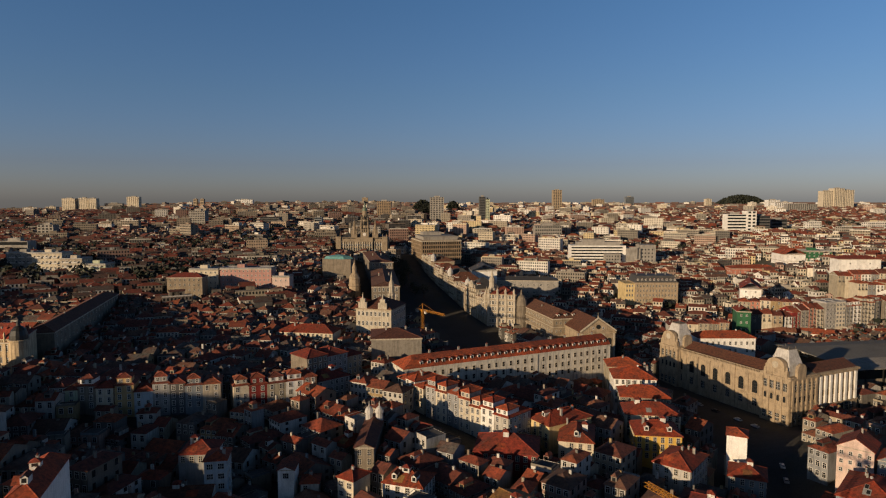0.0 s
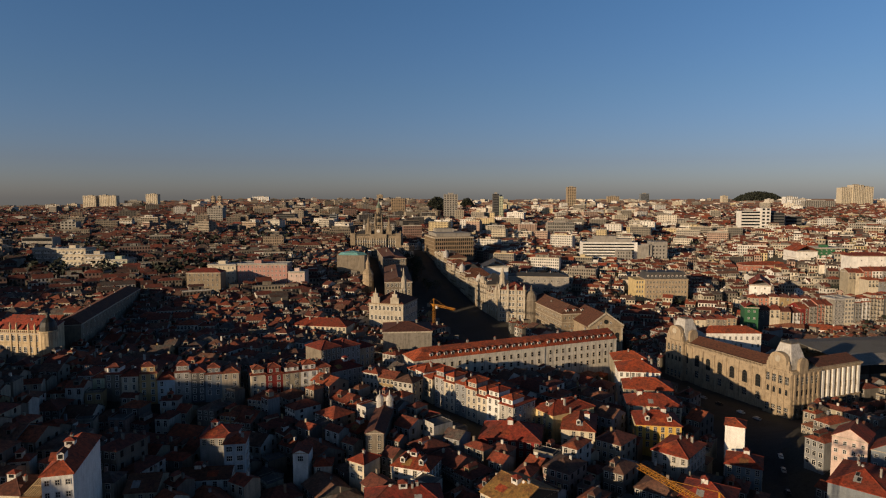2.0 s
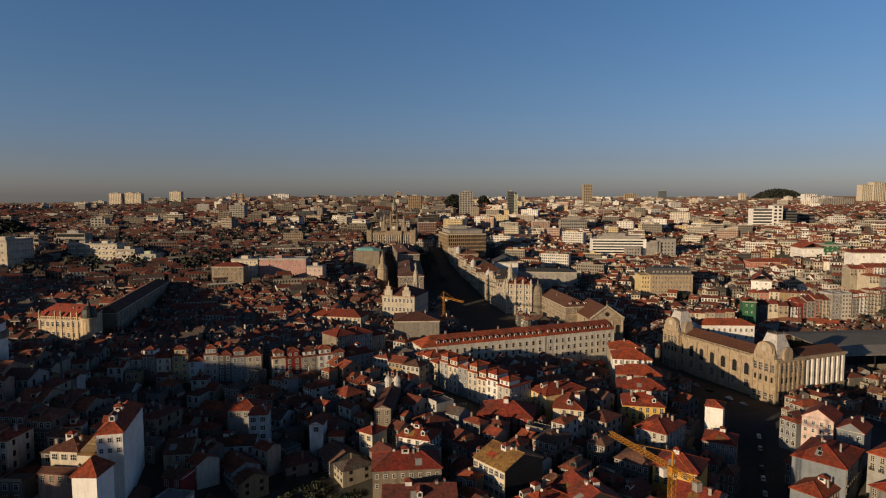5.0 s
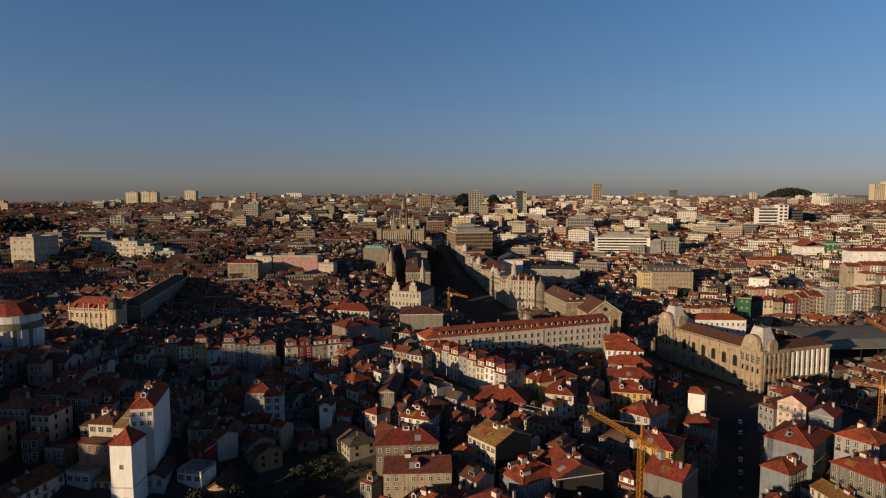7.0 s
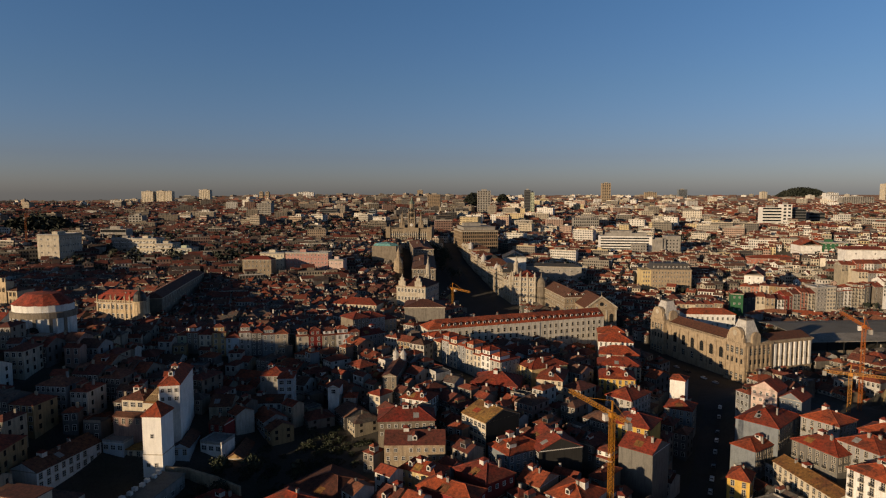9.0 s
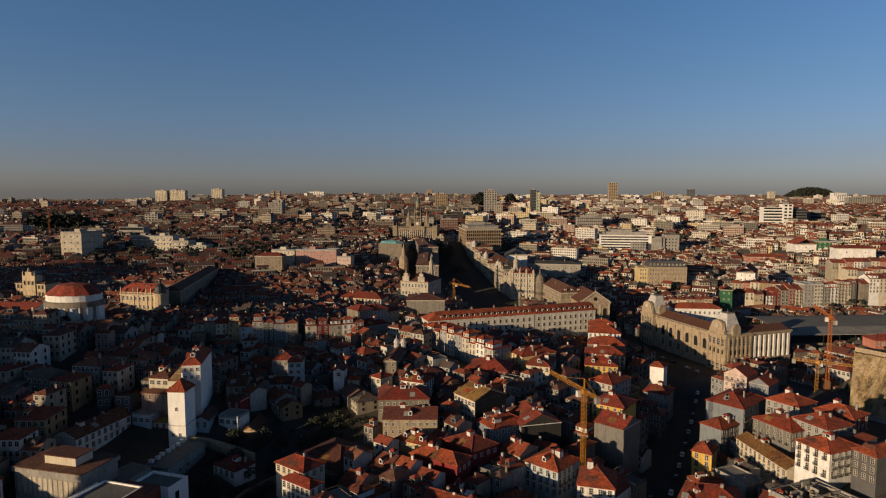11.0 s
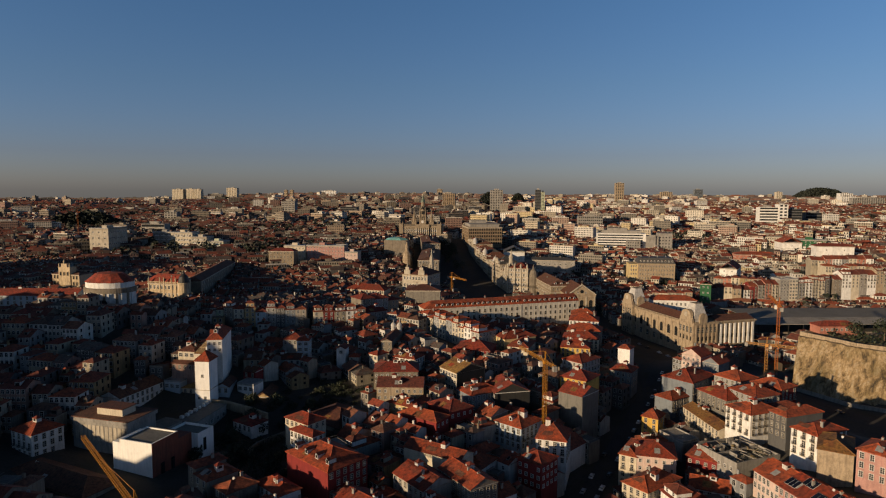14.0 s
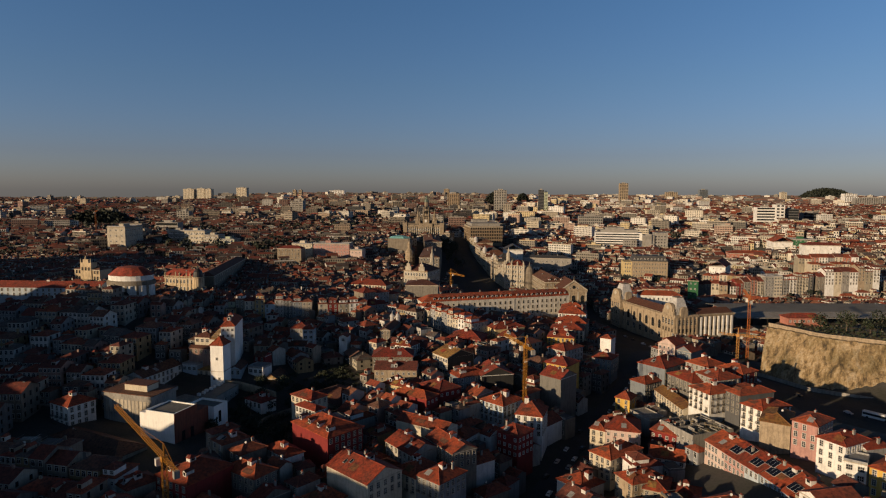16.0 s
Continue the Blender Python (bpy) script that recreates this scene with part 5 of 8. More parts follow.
row((236, 498), (277, 480), 12, 6, 12, "hip", ("plaster", "brick", "cream", "plaster", "granite", "white"), "tile", top=(25, 27), seen=2)
row((219, 455), (247, 452), 11, 4, 12, "gable", ("plaster", "dark_grey", "cream", "granite"), "tile", top=(21, 23), seen=2)
row((160, 440), (200, 434), 12, 6, 12, "hip", ("plaster", "granite", "cream", "plaster"), "tile", top=(18, 20), seen=2)
block("green_house", "house with a bright green side wall and orange roof", 208, 440, 9, 16, -14, 2, 27, 5, 2, "green", "orange_tile", "front", "small", 5, "r", 30, skip=2)
# on the western slope
block("street_building", "long dark stone building along a shaded street", -203, 324, 140, 14, 105, 18, 37, 4, 20, "dark_granite", "brown_tile", "hip", "tall", 0, "l", 22, skip=2)
for bx_, by_, bw_, bt_, bl_ in ((-363, 553, 26, 59, "cream"), (-336.5, 550, 19, 54, "pale_granite"), (-316, 548, 20, 49.5, "pale_green"), (-392, 562, 28, 58.5, "concrete")):
    apt = block("apartment_block", "pale modern apartment block with balconies", bx_, by_, bw_, 18, 2, 34, bt_, 5, max(4, int(bw_ / 3.4)), bl_, "lead", "flat", "wide", 4, "r")
    for i_ in range(5):
        q_ = Shape()
        z_ = (bt_ - 34) / 5 * i_ + 0.6
        for u0 in even(2.5, bw_ - 2.5, max(2, int(bw_ / 8))):
            q_.box(u0 - 2.6, -1.3, z_, u0 + 2.6, 0, z_ + 0.2)
            q_.box(u0 - 2.6, -1.3, z_ + 0.2, u0 + 2.6, -1.2, z_ + 1.1)
        part("balcony_row", q_, M["trim"], apt)
block("apartment_block", "white apartment block with dark balconies", -431, 503, 23, 34, 0, 40, 66, 4, 3, "pale_granite", "lead", "flat", "wide", 9, "r")
PALACE = block("palace", "ornate pale stone palace with an arched gable", -346, 341, 28, 14, -8, 22, 38, 3, 8, "sandstone", "brown_tile", "hip", "arch_small", 0, "r", 16)
g_ = Shape()
g_.box(7.5, -0.8, 0, 19.5, 6, 22)
for u_ in (8, 19):
    g_.turned(u_, -0.4, [(0.6, 22), (0.5, 24), (0.05, 26)], 6)
g_.box(10.5, -0.8, 22, 16.5, 1, 25)
g_.turned(13.5, -0.4, [(0.9, 25), (0.7, 27), (0.05, 28.5)], 6)
part("arched_gable", g_, M["sandstone"], PALACE)
for u_ in (9.8, 13.5, 17.2):
    part("window", WIN["arch_small"], None, PALACE, m=pose(u_, -0.82, 15))


def round_church():
    """A pale building with a rounded end, blue and white piers and a red conical roof."""
    root = thing("round_church", -205, 217, 23.4, 0, "rounded pale church with blue-white piers and a red roof", "church")
    claim(-227, 200, 42, 32, 0)
    w = Shape()
    w.turned(0, 0, [(15.5, 0), (15.5, 24), (14.9, 24.2), (14.9, 29)], 28, 0, 0.75)
    part("wall", w, M["white"], root)
    c = Shape()
    c.turned(0, 0, [(16.1, 22.6), (16.1, 25.2), (15.0, 25.6)], 28, 0, 0.75)
    part("cornice", c, M["dark_granite"], root)
    for i in range(13):
        a = math.pi * (1.0 + (i + 0.5) / 13)
        p = Shape()
        p.box(-0.8, -0.4, 0, 0.7, 0.4, 22.6)
        part("pier", p, M["dark_granite"] if i % 2 else M["white"], root, m=pose(15.5 * math.cos(a), 11.6 * math.sin(a), 0, 0, 0, math.degrees(a) + 90))
    r = Shape()
    r.turned(0, 0, [(15.4, 28.9), (8.4, 34.0), (0.3, 35.0)], 12, 0, 0.75)
    part("roof", r, M["red_tile"], root, "red tiled conical roof")
    g = Shape()
    g.turned(0, 0, [(2.8, 0), (2.8, 0.3)], 16)
    part("rose_window", g, M["glass"], root, "", pose(3, -11.6, 16, 90, 0, 8))


round_church()
house(-300, 206, 74, 14, 6, 16, "gable", "pale_blue", "red_tile", top=43, sides="f", win="tall", seen=2, label="long pale wing with a dark tiled roof beside the church", bay=4)


def pediment_church():
    root = thing("church", 89, 402, -4, 10, "granite church front with a triangular pediment", "church")
    claim(89, 402, 26, 40, 10)
    s = Shape()
    s.box(0, 0, 0, 24, 38, 24)
    s.box(-0.4, -0.5, 22.6, 24.4, 38, 23.4)
    s.poly([(-0.4, -0.3, 24), (24.4, -0.3, 24), (12, -0.3, 32.5)])
    part("wall", s, M["granite"], root)
    r, _ = roof_shape("front", 24, 38, 24, 34, 0.4)
    part("roof", r, M["brown_tile"], root)
    for a, b in (((-0.4, 24), (12, 32.5)), ((24.4, 24), (12, 32.5))):
        k = Shape()
        k.beam((a[0], -0.6, a[1] + 0.2), (b[0], -0.6, b[1] + 0.4), 0.45)
        part("cornice", k, M["pale_granite"], root)
    c = Shape()
    c.turned(12, 0.2, [(0.5, 32.6), (0.35, 34), (0.1, 34.2)], 6)
    c.beam((12, 0.2, 34), (12, 0.2, 36.5), 0.12)
    part("cross", c, M["granite"], root)
    rose = Shape()
    rose.turned(0, 0, [(1.5, 0), (1.5, 0.25)], 14)
    part("rose_window", rose, M["glass"], root, "", pose(12, -0.4, 27, 90, 0, 0))
    for u in (8.6, 15.4):
        part("window", WIN["small"], None, root, m=pose(u, -0.3, 25.5))
    for u in (4, 12, 20):
        part("window", WIN["arch"], None, root, m=pose(u, 0, 13))
    for u in (0.8, 8, 16, 23.2):
        p = Shape()
        p.box(u - 0.6, -0.4, 0, u + 0.6, 0, 22.6)
        part("pilaster", p, M["pale_granite"], root)


def avenue_fronts():
    """The ornate pale fronts on both sides of the avenue, the corner ones with clock towers."""
    right = [(34.3, 486), (19.2, 522), (9.6, 560), (-4, 610), (-15.6, 660), (-23.8, 706)]
    rr = random.Random(14)
    walls = ("granite", "pale_granite", "hall_granite", "granite", "brown_stone", "pale_granite", "dark_granite")
    k = 0
    for i, (a, b) in enumerate(zip(right, right[1:])):
        L, turn = math.hypot(b[0] - a[0], b[1] - a[1]), math.degrees(math.atan2(a[1] - b[1], a[0] - b[0]))
        n = 3 if i else 2
        for j in range(n):
            f = (n - 1 - j) / n
            x, y = b[0] + (a[0] - b[0]) * f, b[1] + (a[1] - b[1]) * f
            zt = (32, 31, 35, 40, 43)[i] + rr.uniform(-4.0, 2.5)
            foot, w = ground_z(x, y) - 4, L / n - 0.2
            mansard = rr.random() < 0.35
            r = block("avenue_building", "ornate pale stone avenue building with tall windows", x, y, w, rr.uniform(20, 27), turn, foot, zt, 6, max(3, int(w / 3.6)), walls[k % 7], ("brown_tile", "dark_slate", "tile", "brown_tile", "orange_tile")[k % 5], "hip", ("deep", "tall", "deep", "rail")[k % 4], 4 if j == n - 1 and i == 0 else 0, "r", 38 if mansard else 26, skip=2)
            H = zt - foot
            s = Shape()
            for z in (H * 0.36, H * 0.68, H * 0.84):
                s.box(-0.1, -0.8, z, w + 0.1, 0, z + 0.3)
                for u in np.arange(0.2, w, 0.9):
                    s.box(u, -0.78, z + 0.3, u + 0.25, -0.62, z + 1.1)
                s.box(0, -0.8, z + 1.1, w, -0.6, z + 1.25)
            part("balcony_band", s, M["dark_granite" if k % 2 else "pale_granite"], r)
            m = Shape()
            for u in even(0.5, w - 0.5, 4):
                m.box(u - 0.5, -0.45, 5, u + 0.5, 0, H)
                m.turned(u, 0.3, [(0.6, H), (0.55, H + 1.3), (0.75, H + 1.5), (0.08, H + 2.8)], 6)
            if k % 3 == 1:
                m.box(w * 0.3, -0.3, H, w * 0.7, 1.2, H + 3)
                m.turned(w * 0.5, 0.5, [(w * 0.16, H + 3), (w * 0.1, H + 4.6), (0.1, H + 6)], 8)
            part("facade_relief", m, M["pale_granite"], r)
            if k % 4 == 2:
                c = Shape()
                c.turned(w - 2.5, 2.5, [(2.6, H - 1), (2.6, H + 3), (2.9, H + 3.2), (2.5, H + 5.4), (1.4, H + 7.2), (0.3, H + 8), (0.05, H + 10)], 10)
                part("corner_cupola", c, M["white_sheet"], r, "pale metal cupola")
            for u in even(1, w - 1, 3):
                part("dormer", DORM, None, r, m=pose(u, 2.6, H + 2.4))
            k += 1
    # the corner building under the clock tower
    c = block("avenue_building", "tall pale stone corner building with bays and a clock tower", 34.3, 485, 22.5, 26, -16.7, 0, 33, 7, 8, "pale_granite", "red_tile", "hip", "deep", 7, "l", 22, skip=1)
    for u in (1.2, 8.2, 14.6, 21.2):
        p = Shape()
        p.box(u - 0.9, -0.9, 0, u + 0.9, 0, 33.5)
        p.turned(u, -0.3, [(1.0, 33.5), (0.9, 35), (1.2, 35.3), (0.1, 37.5)], 8)
        part("bay_pier", p, M["pale_granite"], c)
    for z in (9.4, 14.1, 18.8, 23.6, 28.3):
        p = Shape()
        p.box(-0.6, -0.6, z, 23.1, 0, z + 0.35)
        part("balcony_band", p, M["granite"], c)
    t = Shape()
    bell_tower(t, 0, 0, 7.5, 0, 40, 49, 0, 0)
    for sx in (-1, 1):
        t.turned(sx * 6, 0, [(2.0, 24), (1.9, 29), (1.2, 31), (0.1, 34)], 8)
    whole("corner_tower", t, M["pale_granite"], "slender ornate pale clock tower on a corner building", "tower", m=pose(38.5, 490, 2, 0, 0, 30))
    t = Shape()
    t.turned(0, 0, [(5.0, 0), (5.0, 26), (5.4, 26.4), (4.9, 27.5), (4.3, 31), (2.6, 33.6), (0.8, 34.6), (0.6, 37), (0.05, 39)], 14)
    whole("round_tower", t, M["dark_granite"], "round stone corner tower with a dark cupola", "tower", m=pose(60.5, 482, -2))
    left = [(-29, 405), (-70, 452), (-72, 500), (-95, 560), (-118, 640), (-135, 720)]
    b1 = block("avenue_building", "pale stone avenue building with stepped gables", -58, 414, 25, 28, -16, 2, 34, 5, 8, "pale_granite", "brown_tile", "hip", "deep", 8, "r", 26)
    for u in (5, 19):
        g = Shape()
        g.box(u - 3, -0.4, 30, u + 3, 1.0, 36)
        g.box(u - 1.8, -0.4, 36, u + 1.8, 1.0, 38.5)
        g.turned(u, 0.3, [(0.9, 38.5), (0.5, 40), (0.05, 42.5)], 6)
        part("stepped_gable", g, M["pale_granite"], b1)
    t = Shape()
    bell_tower(t, 0, 0, 6.0, 0, 40, 51, 0, 0)
    whole("corner_tower", t, M["pale_granite"], "slender pinnacled stone tower on an avenue corner", "tower", m=pose(-38, 460, 2, 0, 0, 20))
    t = Shape()
    t.turned(0, 0, [(4.6, 0), (4.6, 32), (5.2, 32.4), (4.6, 34), (4.4, 38), (4.8, 38.4), (3.6, 41), (2.0, 43), (1.8, 47), (2.1, 47.3), (1.2, 49.5), (0.3, 52), (0.05, 55)], 10)
    whole("corner_tower", t, M["granite"], "stone turret with a pointed cupola", "tower", m=pose(-74, 522, 2))
    for (x, y), (x2, y2), foot, zt in (((-76, 474), (-90, 590), 4, 40), ((-90, 590.2), (-112, 706), 14, 47)):
        L, turn = math.hypot(x2 - x, y2 - y), math.degrees(math.atan2(y2 - y, x2 - x))
        block("avenue_building", "long dark stone avenue building with a tiled roof", x + 22, y, 21, L - 0.1, turn - 90, foot, zt, 7, 6, "dark_granite", "brown_tile", "hip", "deep", 0, "r", 12, skip=4)
    k = Shape()
    k.box(0, 0, -24, 26, 14, 2.4)
    k.turned(13, 7, [(14, 2.4), (11, 4.6), (3, 6)], 6, 1, 0.5)
    whole("glass_roof", k, [M["dark_granite"], surface("turquoise_glass", [(0.16, 0.36, 0.36)], rough=0.2)], "low pavilion with a turquoise glass roof", "pavilion", m=pose(-109, 566, 50, 0, 0, -6))


def avenue_trees():
    """Dark trees in the shade of the avenue, thickest before the city hall."""
    rr = random.Random(8)
    for i in range(34):
        y = 705 - 150 * rr.random() ** 1.4
        x = float(np.interp(y, [505, 632, 705], [-10, -40, -58])) + rr.uniform(-15, 13)
        tree(x, y, ground_z(x, y), rr.uniform(8, 13), rr.uniform(4.5, 6.5), "dark street tree in the shaded avenue", 100 + i, 150)


RIM = [(203, 224), (208, 217.7), (221, 198), (248, 184), (275, 170), (310, 150), (350, 120)]


def cliff():
    """The cut rock face below the cathedral hill, rough, with a low wall on its rim."""
    line = []
    for (x0, y0), (x1, y1) in zip(RIM, RIM[1:]):
        k = int(math.hypot(x1 - x0, y1 - y0) / 1.2)
        line += [(x0 + (x1 - x0) * i / k, y0 + (y1 - y0) * i / k) for i in range(k)]
    sh = Shape()
    rows_ = 26
    for x, y in line:
        for j in range(rows_ + 1):
            f = j / rows_
            g = (1 - f) ** 1.15
            px_, py_, pz = x - 9 * g, y - 15 * g, -1 + 30 * f
            p, q = Vector((px_ * 0.05, py_ * 0.05, pz * 0.02)), Vector((px_ * 0.22, py_ * 0.22, pz * 0.03))
            off = (3.6 * noise.noise(p) + 1.6 * noise.noise(q) + 1.0 * noise.noise(q * 2.3) + 0.7 * noise.noise(Vector((px_, py_, pz * 0.6)))) * math.sin(math.pi * min(1, f * 0.88 + 0.06))
            sh.v.append((px_ + off * 0.5, py_ + off * 0.86, pz + (0.5 * noise.noise(q * 2) if j == rows_ else 0)))
    n = rows_ + 1
    for x, y in line:
        sh.v.append((x + 14, y + 22, 27.8))
    base = len(line) * n
    for i in range(len(line) - 1):
        sh.f += [(i * n + j, i * n + j + 1, (i + 1) * n + j + 1, (i + 1) * n + j) for j in range(rows_)]
        sh.f.append((i * n + rows_, base + i, base + i + 1, (i + 1) * n + rows_))
    sh.k = [0] * len(sh.f)
    whole("cliff", sh, M["rock"], "steep sunlit bare rock cutting", "cliff", "structure")
    w = Shape()
    for a, b in zip(line[::4], line[4::4]):
        for k in range(3):
            w.beam((a[0] + 2, a[1] + 3, 28.8 + 0.8 * k), (b[0] + 2, b[1] + 3, 28.8 + 0.8 * k), 0.45)
    whole("rim_wall", w, M["granite"], "low stone wall along the cliff rim", "wall", "structure")
    w = Shape()
    for a, b in zip(line[::4], line[4::4]):
        for k in range(3):
            w.beam((a[0] - 11, a[1] - 18, 3.9 + 0.8 * k), (b[0] - 11, b[1] - 18, 3.9 + 0.8 * k), 0.42)
    whole("foot_wall", w, M["concrete"], "low concrete wall at the foot of the cliff", "wall", "structure")


def tree(x, y, z, h, r, label="dark evergreen tree with a broad uneven crown", seed=0, leaves=420):
    rr = random.Random(seed)
    root = thing("tree", x, y, z, 0, label, "tree", "trees")
    t = Shape()
    t.turned(0, 0, [(h * 0.035, -0.5), (h * 0.026, h * 0.3), (h * 0.012, h * 0.7)], 7)
    for i in range(5):
        a = rr.uniform(0, 6.28)
        t.beam((0, 0, h * rr.uniform(0.25, 0.5)), (r * 0.6 * math.cos(a), r * 0.6 * math.sin(a), h * rr.uniform(0.55, 0.8)), h * 0.008)
    part("trunk", t, M["bark"], root)
    c = Shape()
    lobes = [(rr.uniform(-0.5, 0.5) * r, rr.uniform(-0.5, 0.5) * r, h * rr.uniform(0.45, 0.85), r * rr.uniform(0.4, 0.65)) for _ in range(7)]
    for i in range(leaves):
        lx, ly, lz, lr = rr.choice(lobes)
        v = Vector((rr.gauss(0, 1), rr.gauss(0, 1), rr.gauss(0, 1))).normalized() * lr * rr.uniform(0.65, 1.08)
        s = rr.uniform(0.3, 0.6) * (r / 4) ** 0.5
        u = Vector((rr.gauss(0, 1), rr.gauss(0, 1), rr.gauss(0, 1))).normalized()
        w = u.cross(v).normalized()
        p = Vector((lx, ly, lz)) + v * 1.0
        c.poly([tuple(p - u * s), tuple(p + w * s * 0.7), tuple(p + u * s), tuple(p - w * s * 0.7)])
    part("crown", c, M["leaf"], root)
    return root


pediment_church()
avenue_fronts()
avenue_trees()
cliff()


# ---- the far town ----
class Town:
    """Walls, roofs and windows of many houses, joined."""

    def __init__(self):
        self.wall, self.roof, self.glass, self.flat, self.trim = Shape(), Shape(), Shape(), Shape(), Shape()
        self.r = random.Random(31)

    def add(self, x, y, w, d, turn, z0, h, roof, floors, bays, pitch=27, wins=True, side=0, fine=False):
        c, sn = math.cos(radians(turn)), math.sin(radians(turn))
        def P(u, v, z):
            return (x + u * c - v * sn, y + u * sn + v * c, z)
        W, b, e = self.wall, z0 - 8, z0 + h
        n = len(W.v)
        W.v += [P(0, 0, b), P(w, 0, b), P(w, d, b), P(0, d, b), P(0, 0, e), P(w, 0, e), P(w, d, e), P(0, d, e)]
        W.f += [(n, n + 1, n + 5, n + 4), (n + 1, n + 2, n + 6, n + 5), (n + 2, n + 3, n + 7, n + 6), (n + 3, n, n + 4, n + 7)]
        R = self.roof
        t, o = math.tan(radians(pitch)), 0.4
        m = len(R.v)
        if roof == "flat":
            F = self.flat
            m = len(F.v)
            F.v += [P(0, 0, e - 0.1), P(w, 0, e - 0.1), P(w, d, e - 0.1), P(0, d, e - 0.1)]
            F.f += [(m, m + 1, m + 2, m + 3)]
            k = len(W.v)
            for q in ((0, 0, w, 0.3), (0, 0, 0.3, d), (w - 0.3, 0, w, d)):
                W.v += [P(q[0], q[1], e + 0.9), P(q[2], q[1], e + 0.9), P(q[2], q[3], e + 0.9), P(q[0], q[3], e + 0.9)]
            W.v += [P(0, 0, e), P(w, 0, e), P(w, 0, e + 0.9), P(0, 0, e + 0.9)]
            W.f += [(k, k + 1, k + 2, k + 3), (k + 4, k + 5, k + 6, k + 7), (k + 8, k + 9, k + 10, k + 11), (k + 12, k + 13, k + 14, k + 15)]
            if w > 12:
                k = len(W.v)
                q = (w * 0.35, d * 0.3, w * 0.6, d * 0.7)
                W.v += [P(q[0], q[1], e), P(q[2], q[1], e), P(q[2], q[3], e), P(q[0], q[3], e), P(q[0], q[1], e + 3), P(q[2], q[1], e + 3), P(q[2], q[3], e + 3), P(q[0], q[3], e + 3)]
                W.f += [(k, k + 1, k + 5, k + 4), (k + 1, k + 2, k + 6, k + 5), (k + 3, k, k + 4, k + 7), (k + 4, k + 5, k + 6, k + 7)]
        elif roof == "gable":
            zr = e + t * d / 2
            R.v += [P(-o, -o, e - 0.15), P(w + o, -o, e - 0.15), P(w + o, d / 2, zr), P(-o, d / 2, zr), P(w + o, d + o, e - 0.15), P(-o, d + o, e - 0.15)]
            R.f += [(m, m + 1, m + 2, m + 3), (m + 3, m + 2, m + 4, m + 5)]
            k = len(W.v)
            W.v += [P(0, d / 2, zr - 0.2), P(w, d / 2, zr - 0.2)]
            W.f += [(n + 4, n + 7, k), (n + 5, k + 1, n + 6)]
        else:
            r = min(w, d) / 2
            zr = e + t * r
            p, q = (P(r, d / 2, zr), P(w - r + 0.01, d / 2, zr)) if w >= d else (P(w / 2, r, zr), P(w / 2, d - r, zr))
            R.v += [P(-o, -o, e - 0.15), P(w + o, -o, e - 0.15), P(w + o, d + o, e - 0.15), P(-o, d + o, e - 0.15), p, q]
            R.f += [(m, m + 1, m + 5, m + 4), (m + 1, m + 2, m + 5), (m + 2, m + 3, m + 4, m + 5), (m + 3, m, m + 4)] if w >= d else [(m, m + 1, m + 4), (m + 1, m + 2, m + 5, m + 4), (m + 2, m + 3, m + 5), (m + 3, m, m + 4, m + 5)]
        if fine:
            # chimney, and here and there a roof room with its own small roof
            q = self.r
            if roof != "flat":
                self.crate(W, P, q.uniform(0.1, 0.8) * w, d * q.uniform(0.4, 0.6), 0.9, 0.6, e + t * d * 0.2, e + t * min(w, d) * 0.5 + q.uniform(0.5, 1.6))
                if q.random() < 0.4 and w > 4.5:
                    a, u = q.uniform(1.5, 2.8), q.uniform(0.15, 0.5) * w
                    self.crate(W, P, u, d * 0.14, a, d * 0.4, e - 0.2, e + 2.3)
                    k = len(R.v)
                    R.v += [P(u - 0.2, d * 0.14 - 0.3, e + 2.25), P(u + a + 0.2, d * 0.14 - 0.3, e + 2.25), P(u + a / 2, d * 0.14 + a * 0.4, e + 3.2), P(u + a / 2, d * 0.54, e + 3.2), P(u - 0.2, d * 0.54, e + 2.25), P(u + a + 0.2, d * 0.54, e + 2.25)]
                    R.f += [(k, k + 1, k + 2), (k + 1, k + 5, k + 3, k + 2), (k, k + 2, k + 3, k + 4)]
                    G = self.glass
                    k = len(G.v)
                    G.v += [P(u + 0.3, d * 0.14 - 0.05, e + 0.7), P(u + a - 0.3, d * 0.14 - 0.05, e + 0.7), P(u + a - 0.3, d * 0.14 - 0.05, e + 1.9), P(u + 0.3, d * 0.14 - 0.05, e + 1.9)]
                    G.f.append((k, k + 1, k + 2, k + 3))
